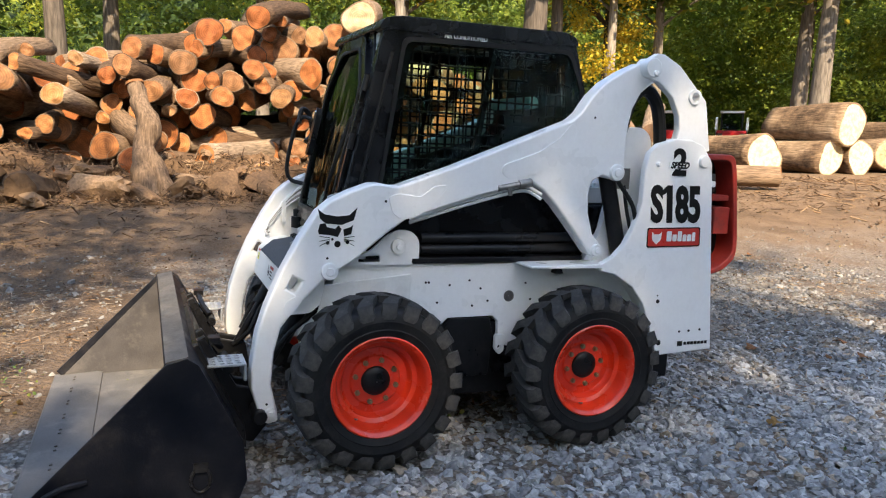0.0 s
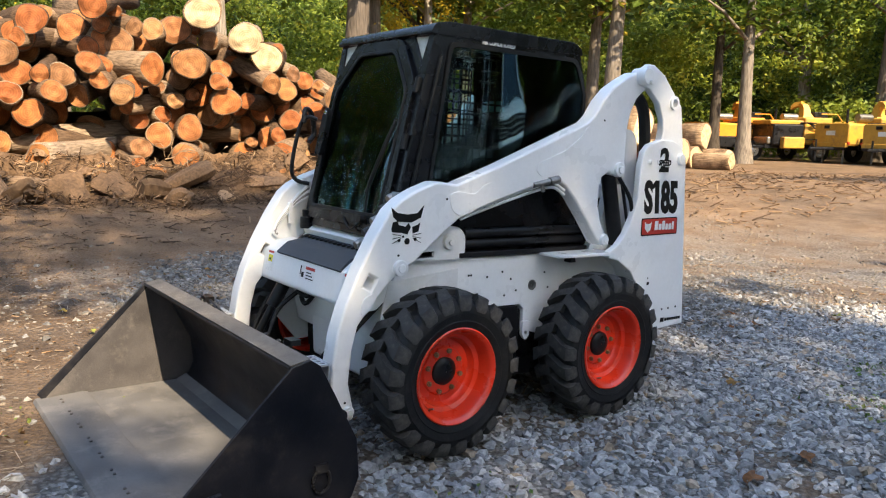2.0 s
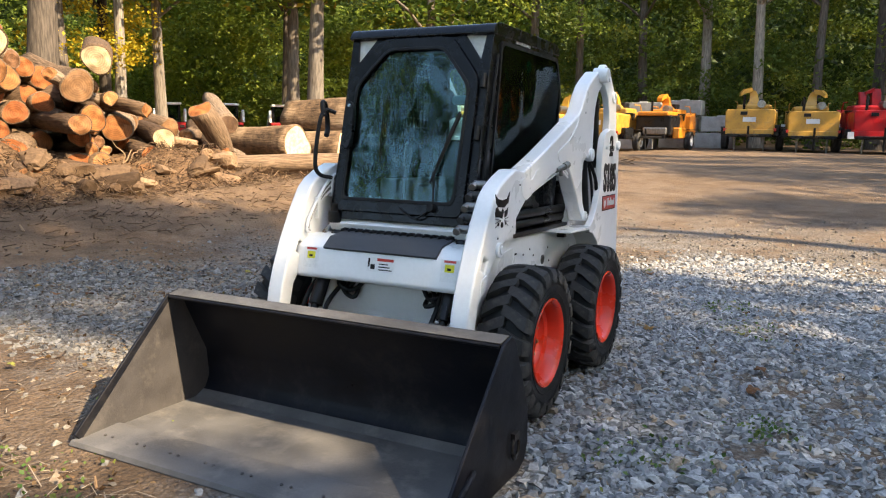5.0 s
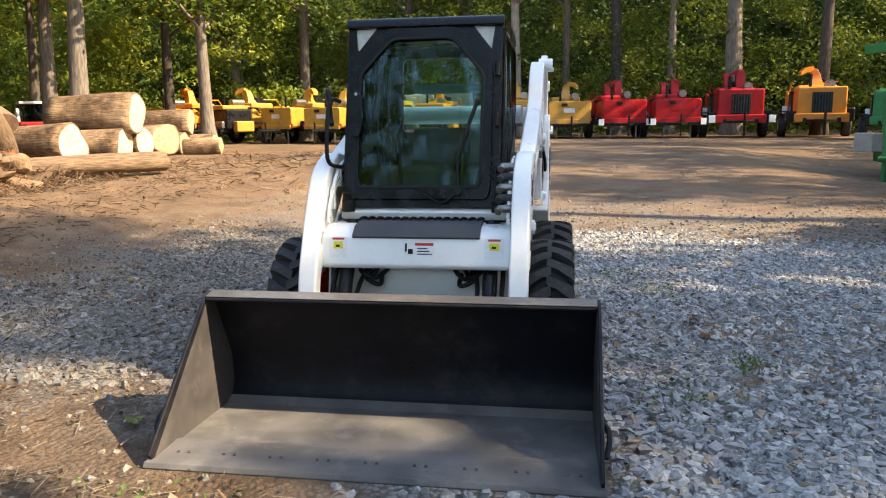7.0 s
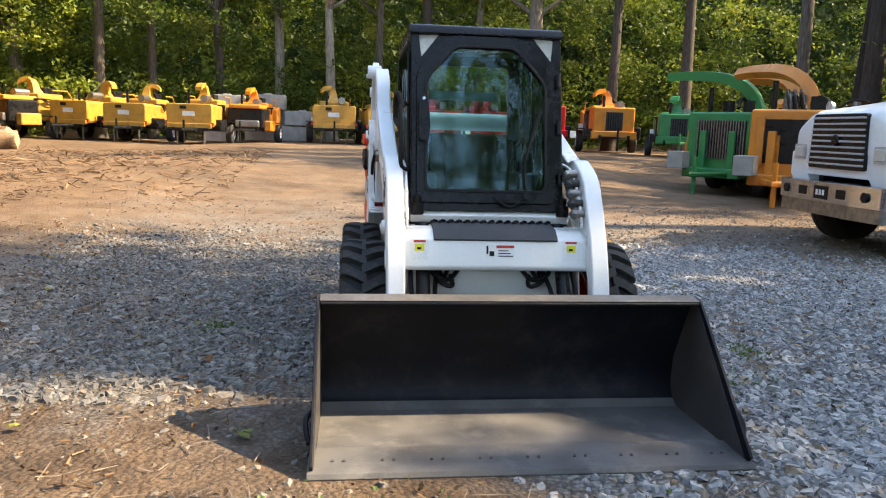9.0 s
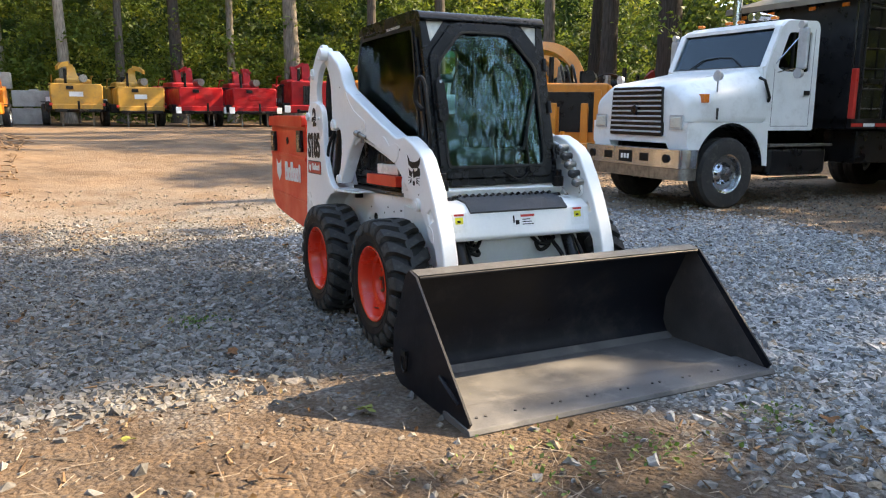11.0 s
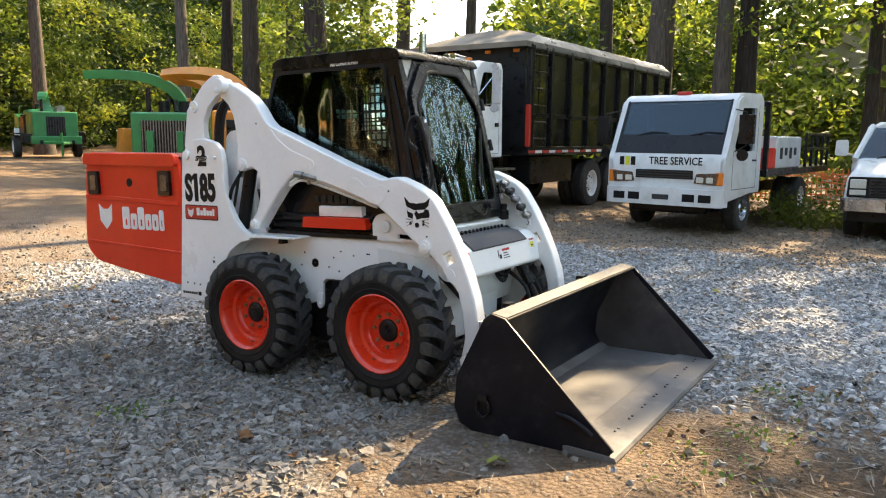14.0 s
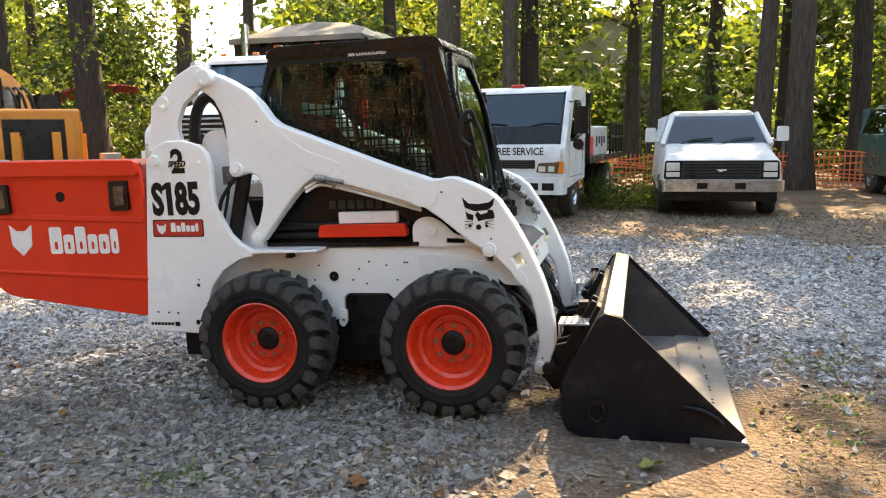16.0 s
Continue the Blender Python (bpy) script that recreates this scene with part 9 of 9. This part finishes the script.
    tube(bm, curve_pts([(1.5, 0.3, 2.1), (1.8, 0.35, 2.35), (2.2, 0.3, 2.2), (2.4, 0.3, 1.8)], 5), 0.05, 8)
    tube(bm, curve_pts([(1.5, 0.1, 2.0), (1.9, 0.2, 2.3), (2.3, 0.2, 2.0)], 5), 0.05, 8)
    part("hose", bm, HOSE, t)
    bm = B()
    tube(bm, [(-0.6, 0.4, 0.5), (-1.6, 0, 0.5), (-0.6, -0.4, 0.5)], 0.06, 8)
    cyl(bm, (-1.4, 0, 0.05), (-1.4, 0, 0.9), 0.05, seg=10)
    part("tow_bar", bm, paint, t)
    pbox("control_box", t, CONCRETE, -1.0, -0.6, 0.5, 0.9, 0.6, 1.0, 0.02)
    return t


whole_tree_chipper(pose(8.1, 12.9, gzf(8, 13), 0, 0, 40), GREEN, "large green chipper with long discharge boom", 90, 0.72)
whole_tree_chipper(pose(8.2, 10.1, gzf(8, 10), 0, 0, 48), ORANGE, "large orange chipper with long discharge boom", 52, 0.78)
chipper(pose(12.0, 16.5, gzf(12, 16), 0, 0, 60), ORANGE, "orange chipper behind the parked truck", 1.1, 40, "hopper", 1.0, "large chippers")

whole_tree_chipper(pose(12.4, 13.0, gzf(12.4, 13.0), 0, 0, 150), ORANGE, "orange chipper with hoses behind another machine", -40, 0.5)
whole_tree_chipper(pose(15.4, 15.4, gzf(15.4, 15.4), 0, 0, 60), RED_SHADE, "dusty dark red chipper with raised boom", -110, 0.8)

# stacked concrete blocks
for k, (c, lv) in enumerate(((0, 0), (1, 0), (2, 0), (0, 1), (1, 1), (2, 1), (0, 2), (1, 2))):
    bm = B()
    box(bm, -0.9, 0.9, -0.45, 0.45, 0.0, 0.74)
    box(bm, -0.2, 0.2, -0.2, 0.2, 0.74, 0.80)
    o = part("concrete_block", bm, CONCRETE, None, bevel=0.04)
    x, y = -7.4 + c * 1.9 + 0.15 * (k % 2) + 0.4 * lv * 0.3, 36.2 + 0.1 * (k % 3)
    o.matrix_world = pose(x, y, gzf(x, y) + lv * 0.81, 0, 0, (k * 37 % 7) - 3)
    tagged(o, "grey cast concrete block in a stack", "concrete block", "stacked concrete blocks")


# small red loaders parked behind the logs, seen from the rear
def parked_loader(m):
    t = thing("skid_steer_loader", m, "small red and white loader parked behind the logs", "loader", "parked loaders")
    pbox("body", t, M_RED, -0.1, 0.9, -0.6, 0.6, 0.45, 1.2, 0.06, "red rear body")
    pbox("bar", t, PAPER, -0.115, -0.1, -0.3, 0.3, 0.72, 0.84, 0)
    for s in (1, -1):
        pbox("tail_lamp", t, DARK_LENS, -0.12, -0.09, s * 0.45 - 0.1, s * 0.45 + 0.1, 0.95, 1.08, 0.01)
        for x in (0.35, 1.35):
            wheel_part(t, x, s * 0.7, 0.36, 0.36, 0.26, WHITE_OLD, s)
        pplate("lift_arm", t, WHITE_OLD, [(0.0, 1.2), (0.1, 1.7), (0.3, 1.75), (1.9, 1.1), (2.0, 0.5), (1.85, 0.5), (1.7, 1.0), (0.4, 1.45), (0.3, 1.2)], s * 0.56, s * 0.66, "y", 0.02)
        pbox("cab_post", t, BLACK, 0.75, 0.85, s * 0.42 - 0.04, s * 0.42 + 0.04, 1.2, 1.95, 0.01)
        pbox("cab_post", t, BLACK, 1.7, 1.8, s * 0.42 - 0.04, s * 0.42 + 0.04, 1.0, 1.95, 0.01)
    pbox("cab_roof", t, WHITE_OLD, 0.6, 1.85, -0.5, 0.5, 1.93, 2.03, 0.03)
    pbox("rear_window", t, CAR_GLASS, 0.78, 0.8, -0.4, 0.4, 1.25, 1.92, 0)
    pbox("seat", t, CLOTH, 1.0, 1.4, -0.25, 0.25, 1.0, 1.5, 0.05)
    pbox("hull", t, BLACK, 0.2, 1.9, -0.5, 0.5, 0.3, 1.0, 0.03)
    return t


for x, y, yaw in ((-25.2, 14.6, 150), (-24.2, 17.0, 146), (-23.0, 19.4, 140), (-21.8, 21.6, 138), (-20.4, 23.6, 134)):
    parked_loader(pose(x, y, gzf(x, y), 0, 0, yaw))

# orange snow fence behind the van
FENCE = mat("orange_plastic_net", (0.75, 0.17, 0.04), (0.62, 0.12, 0.03), 6, 0.5, 0, 0)
fence = thing("net_fence", pose(0, 0, 0), "sagging orange plastic net fence in the brush", "fence")
bm = B()
fx = [(15.6 + 0.25 * math.sin(k * 0.9), 1.2 - k * 0.42) for k in range(22)]
for r_ in range(8):
    pts = [(x, y, gzf(x, y) + 0.1 + r_ * 0.11 * (1 + 0.12 * math.sin(k * 0.8 + r_))) for k, (x, y) in enumerate(fx)]
    for p, q in zip(pts, pts[1:]):
        cyl(bm, p, q, 0.022, seg=4, caps=False)
for k in range(21):
    for h in range(4):
        f = h / 4
        x, y = fx[k][0] * (1 - f) + fx[k + 1][0] * f, fx[k][1] * (1 - f) + fx[k + 1][1] * f
        cyl(bm, (x, y, gzf(x, y) + 0.08), (x, y, gzf(x, y) + 0.92), 0.018, seg=4, caps=False)
part("net", bm, FENCE, fence, smooth=0)
for k in (0, 7, 14, 21):
    x, y = fx[k]
    bm = B()
    cyl(bm, (x + 0.05, y, gzf(x, y) - 0.1), (x + 0.05, y, gzf(x, y) + 1.2), 0.03, seg=8)
    part("post", bm, DEAD, fence)

# house far behind the trees
SIDING = mat("tan_siding", (0.52, 0.44, 0.34), (0.46, 0.39, 0.3), 1, 0.8, 0, 0.2, 8)
ROOFING = mat("brown_shingles", (0.3, 0.22, 0.16), (0.22, 0.16, 0.12), 2, 0.9, 0, 0.4, 10)
house = thing("house", pose(44, 1.0, 0, 0, 0, 8), "tan house far behind the trees", "house")
pbox("wall", house, SIDING, 0, 9, -6, 6, 0, 5.2, 0.02)
pplate("roof", house, ROOFING, [(-6.5, 5.1), (0, 8.2), (6.5, 5.1), (6.5, 5.35), (0, 8.5), (-6.5, 5.35)], -0.4, 9.4, "x", 0.02)
pplate("gable", house, SIDING, [(-6, 5.2), (6, 5.2), (0, 8.1)], 0.0, 0.2, "x", 0)
for y in (-3.5, 0, 3.5):
    wd = pbox("window", house, PAPER, -0.05, 0.02, y - 0.6, y + 0.6, 2.9, 4.5, 0.01)
    pbox("pane", wd, CAR_GLASS, -0.08, -0.05, y - 0.5, y + 0.5, 3.0, 4.4, 0)

# ---------------------------------------------------------------- loose gravel, leaves, twigs
rng_g = np.random.default_rng(21)
STONE = varied("crushed_stone", [(0.0, (0.166, 0.168, 0.173)), (0.3, (0.252, 0.254, 0.257)), (0.7, (0.339, 0.34, 0.337)), (0.92, (0.428, 0.424, 0.41)), (0.95, (0.285, 0.22, 0.154)), (1.0, (0.356, 0.285, 0.214))], 0.85, 0.25, 60.0, "island", 0, None, 0.3)


def stones(name, n, place, r0, r1, label, sink=0.2, material=STONE):
    """Broken angular stones, each an uneven low lump."""
    x, y = place(n)
    free = ~((np.abs(x) < 0.89) & (y > -1.87) & (y < -1.0))
    x, y = x[free], y[free]
    n = len(x)
    base = np.array([(0.98, 0.28, -0.5), (-0.3, 0.95, -0.5), (-0.95, -0.25, -0.5), (0.3, -0.98, -0.5), (0.62, 0.36, 0.52), (-0.36, 0.6, 0.5), (-0.62, -0.34, 0.54), (0.36, -0.6, 0.48)])
    quad = np.array([(0, 1, 5, 4), (1, 2, 6, 5), (2, 3, 7, 6), (3, 0, 4, 7), (4, 5, 6, 7)])
    v = base[None] * (1 + rng_g.uniform(-0.25, 0.25, (n, 8, 3))) + rng_g.normal(0, 0.15, (n, 8, 3))
    tw, shrink, shift = rng_g.uniform(-0.7, 0.7, n), rng_g.uniform(0.45, 1.15, n), rng_g.normal(0, 0.2, (n, 2))
    tx, ty = v[:, 4:, 0].copy(), v[:, 4:, 1].copy()
    v[:, 4:, 0] = (tx * np.cos(tw)[:, None] - ty * np.sin(tw)[:, None]) * shrink[:, None] + shift[:, :1]
    v[:, 4:, 1] = (tx * np.sin(tw)[:, None] + ty * np.cos(tw)[:, None]) * shrink[:, None] + shift[:, 1:]
    s = (r0 + (r1 - r0) * rng_g.uniform(0, 1, n) ** 1.7)
    v = v * s[:, None, None] * np.stack([rng_g.uniform(0.9, 1.4, n), rng_g.uniform(0.7, 1.0, n), rng_g.uniform(0.5, 0.95, n)], -1)[:, None, :]
    a, b = rng_g.uniform(0, 2 * np.pi, n), np.clip(rng_g.normal(0, 0.3, n), -0.7, 0.7)
    ca, sa, cb, sb = np.cos(a), np.sin(a), np.cos(b), np.sin(b)
    X, Y, Z = v[..., 0], v[..., 1], v[..., 2]
    X, Z = X * cb[:, None] + Z * sb[:, None], -X * sb[:, None] + Z * cb[:, None]
    X, Y = X * ca[:, None] - Y * sa[:, None], X * sa[:, None] + Y * ca[:, None]
    c = np.stack([X + x[:, None], Y + y[:, None], Z + (gz(x, y) + s * sink)[:, None]], -1)
    f = (np.arange(n)[:, None, None] * 8 + quad[None]).reshape(-1, 4)
    return tagged(new(name, mesh_np(name, c.reshape(-1, 3), f, material)), label, "gravel", kind="stuff")


def gravel_share(x, y):
    """How thickly the stones lie: thick on the loader's left and front, thinner over the dirt."""
    k = np.array([noise.noise((px * 0.45, py * 0.45, 0.7)) for px, py in zip(x, y)])
    f = sstep(-4.9, -3.0, x + 1.4 * k) * (1 - 0.85 * sstep(3.0, 8.5, y + 2.5 * k - 0.25 * x))
    f = f * (0.45 + 0.55 * sstep(-0.2, 0.25, k + 0.18 * (x > 0.5)))
    f = f * (1 - 0.98 * (1 - sstep(-0.9, 0.25, x + 0.8 * k)) * (1 - sstep(-0.9, -0.35, y + 0.5 * k)))
    f = f * (1 - 0.9 * np.exp(-(((x + 0.9) / 0.9) ** 2 + ((y + 2.0) / 0.75) ** 2)))
    return np.clip(f, 0.008, 1)


STONE_WARM = varied("weathered_stone", [(0.0, (0.101, 0.0938, 0.0861)), (0.35, (0.16, 0.149, 0.137)), (0.75, (0.22, 0.207, 0.189)), (0.93, (0.286, 0.27, 0.246)), (1.0, (0.227, 0.17, 0.119))], 0.85, 0.25, 60.0, "island", 0, None, 0.3)
DUSTY = varied("dusty_stone", [(0.0, (0.109, 0.0954, 0.082)), (0.35, (0.168, 0.145, 0.121)), (0.75, (0.218, 0.191, 0.16)), (1.0, (0.252, 0.195, 0.135))], 0.9, 0.25, 60.0, "island", 0, None, 0.2)


def thick(x, y):
    """1 where the fresh stones lie thick, fading out with a ragged edge."""
    k = np.array([noise.noise((px * 0.7, py * 0.7, 2.2)) for px, py in zip(x, y)])
    return (1 - sstep(3.6, 6.4, x + 1.5 * k)) * sstep(-5.4, -3.2, y + 1.5 * k) * (1 - sstep(3.2, 5.8, y + 1.5 * k))


def near_ring(n):
    x, y = rng_g.uniform(-0.9, 6.8, n), rng_g.uniform(-5.6, 6.0, n)
    keep = rng_g.uniform(0, 1, n) < gravel_share(x, y) * sstep(-1.0, 0.6, x) * thick(x, y)
    return x[keep], y[keep]


def dusty_side(n, least=0.012):
    x, y = rng_g.uniform(-4.9, 0.7, n), rng_g.uniform(-5.6, 6.0, n)
    keep = rng_g.uniform(0, 1, n) < np.maximum(gravel_share(x, y), least) * (1 - sstep(-0.9, 0.7, x)) * thick(x, y)
    return x[keep], y[keep]


def dusty_dirt(n):
    return dusty_side(n, 0.07)


def wide_ring(n):
    x, y = rng_g.uniform(-6, 10.5, n), rng_g.uniform(-6, 9, n)
    away = np.where(x < -4.8, 1.0, 1 - thick(x, y))
    keep = rng_g.uniform(0, 1, n) < gravel_share(x, y) * 0.9 * away
    return x[keep], y[keep]


stones("gravel", 160000, near_ring, 0.012, 0.037, "loose grey crushed stones lying on the yard")
stones("gravel", 75000, dusty_side, 0.013, 0.04, "broad flat grey crushed stones pressed into the dirt", 0.1, STONE_WARM)
stones("gravel", 66000, dusty_dirt, 0.008, 0.024, "dusty grey-brown crushed stones half sunk in dirt", 0.1, DUSTY)
def big_patch(n):
    x, y = rng_g.normal(2.0, 0.9, n), rng_g.normal(-2.4, 0.9, n)
    keep = (x > 1.0) & (y < -0.6)
    return x[keep], y[keep]


stones("gravel", 10000, big_patch, 0.018, 0.043, "larger crushed stones heaped on the gravel")
stones("gravel", 52000, wide_ring, 0.013, 0.032, "dusty grey-brown crushed stones further off", 0.2, DUSTY)

DRY_LEAF = varied("fallen_leaf", [(0.0, (0.132, 0.0558, 0.021)), (0.4, (0.24, 0.105, 0.035)), (0.75, (0.33, 0.223, 0.042)), (1.0, (0.18, 0.198, 0.042))], 0.7, 0.2, 40.0, "object", 0.15, None, 0.3)


def fallen_leaf_mesh(seed):
    rng = random.Random(seed)
    bm = B()
    lobes = 5
    rim = []
    for i in range(20):
        a = 2 * math.pi * i / 20
        r = 0.045 * (0.55 + 0.45 * abs(math.cos(lobes * a / 2 + 0.2))) * (0.85 + 0.3 * rng.random())
        rim.append(bm.verts.new((r * math.cos(a) * 1.25, r * math.sin(a), 0.012 * math.sin(2 * a + seed) + 0.006 * rng.random())))
    c = bm.verts.new((0, 0, 0.004))
    for i in range(20):
        bm.faces.new((rim[i], rim[(i + 1) % 20], c))
    tube(bm, [(0.05, 0, 0.002), (0.085, 0.006, 0.004)], 0.0012, 5)
    me = bpy.data.meshes.new("fallen_leaf")
    bm.to_mesh(me)
    bm.free()
    me.materials.append(DRY_LEAF)
    return me


LITTER = varied("leaf_litter", [(0.0, (0.05, 0.029, 0.0165)), (0.4, (0.1, 0.0551, 0.0263)), (0.75, (0.15, 0.0928, 0.045)), (1.0, (0.2, 0.157, 0.0675))], 0.8, 0.0, 30.0, "island", 0.1, None, 0.2)
LEAVES = [fallen_leaf_mesh(k) for k in range(5)]
rng_l = random.Random(77)
spots = [(1.6, 0.42), (1.4, 1.74), (-1.56, -0.64), (-1.51, -0.3), (-1.16, -1.43), (-1.01, 1.55), (1.35, 2.45), (1.6, 0.85), (-2.1, -1.3)]
spots += [(rng_l.uniform(-4.5, 5), rng_l.uniform(-4.6, 5.5)) for _ in range(45)]
for k, (x, y) in enumerate(spots):
    if abs(x) < 0.95 and -1.95 < y < 1.4:
        continue
    o = new("fallen_leaf", LEAVES[k % 5])
    s = rng_l.uniform(0.5, 1.0)
    o.matrix_world = Matrix.Translation((x, y, gzf(x, y) + 0.028)) @ Euler((rng_l.gauss(0, 0.15), rng_l.gauss(0, 0.15), rng_l.uniform(0, 6.28))).to_matrix().to_4x4() @ Matrix.Diagonal((s, s, s, 1))
    tagged(o, "dry autumn leaf lying on the gravel", "leaf", "fallen leaves")
rng_f = np.random.default_rng(31)
for n_l, xs, ys, lab in ((4200, (-8.8, -2.4), (-7.0, 8.5), "brown fallen leaves strewn over the dirt before the log pile"), (1000, (-3.4, 1.2), (-3.6, -1.9), "brown leaf litter on the trodden dirt before the bucket"), (700, (-4.5, -1.0), (-1.9, 4.5), "brown leaf litter among dusty stones"), (650, (-3.0, 5.5), (-4.6, 5.5), "small bits of brown leaf among the gravel"), (4200, (3.0, 13.0), (-6.0, 4.0), "brown leaf litter round the parked trucks")):
    lx, ly = rng_f.uniform(*xs, n_l), rng_f.uniform(*ys, n_l)
    kl = np.array([noise.noise((px * 0.6, py * 0.6, 4.0)) for px, py in zip(lx, ly)])
    kl[(np.abs(lx) < 0.89) & (ly > -1.87) & (ly < -1.0)] = -1
    lx, ly = lx[kl > -0.12], ly[kl > -0.12]
    lc = np.stack([lx, ly, gz(lx, ly) + rng_f.uniform(0.012, 0.035, len(lx))], -1)
    tagged(new("leaf_litter", leaf_mesh("leaf_litter", lc, rng_f.uniform(0.012, 0.034, len(lx)), LITTER, rng_f, 0.0)), lab, "leaf litter", kind="stuff")
sticks("twigs", 260, (-4.5, 5.5), (-4.6, 6.0), (0.05, 0.28), (0.002, 0.006), DEAD, "thin dry twigs on the gravel", 0.03, 0.12)
sticks("straw", 1500, (-3.4, 1.4), (-3.7, -1.9), (0.03, 0.16), (0.0015, 0.004), DEAD, "dry straw and thin twigs on the trodden dirt", 0.02, 0.1)
sticks("straw", 900, (-4.5, -0.9), (-1.9, 4.0), (0.03, 0.14), (0.0015, 0.004), DEAD, "dry straw and thin twigs among the stones", 0.02, 0.1)
sticks("wood_chips", 2600, (-5.0, 0.5), (-4.8, 5.5), (0.015, 0.07), (0.003, 0.009), CHIP, "small wood chips and bark in the dirt", 0.02, 0.2)
WEED = varied("weeds", [(0.0, (0.06, 0.13, 0.02)), (0.6, (0.1, 0.16, 0.03)), (1.0, (0.2, 0.22, 0.05))], 0.6, 0.0, 20.0, "island", 0.3)
for k, (x, y, r) in enumerate(((-0.75, -2.15, 0.16), (0.35, -2.3, 0.12), (1.25, -0.75, 0.12), (1.45, 1.9, 0.14), (1.7, -0.2, 0.08), (-1.6, 0.5, 0.08), (0.0, -0.05, 0.16), (-0.3, -2.3, 0.1), (1.2, 2.6, 0.12))):
    g = np.random.default_rng(k + 400)
    n = 90
    c = np.stack([x + g.normal(0, r, n), y + g.normal(0, r, n), np.zeros(n)], -1)
    c[:, 2] = gz(c[:, 0], c[:, 1]) + g.uniform(0.015, 0.06, n)
    tagged(new("weeds", leaf_mesh("weeds", c, g.uniform(0.012, 0.032, n), WEED, g, -0.4)), "small green weeds growing through the gravel", "weeds", kind="stuff")
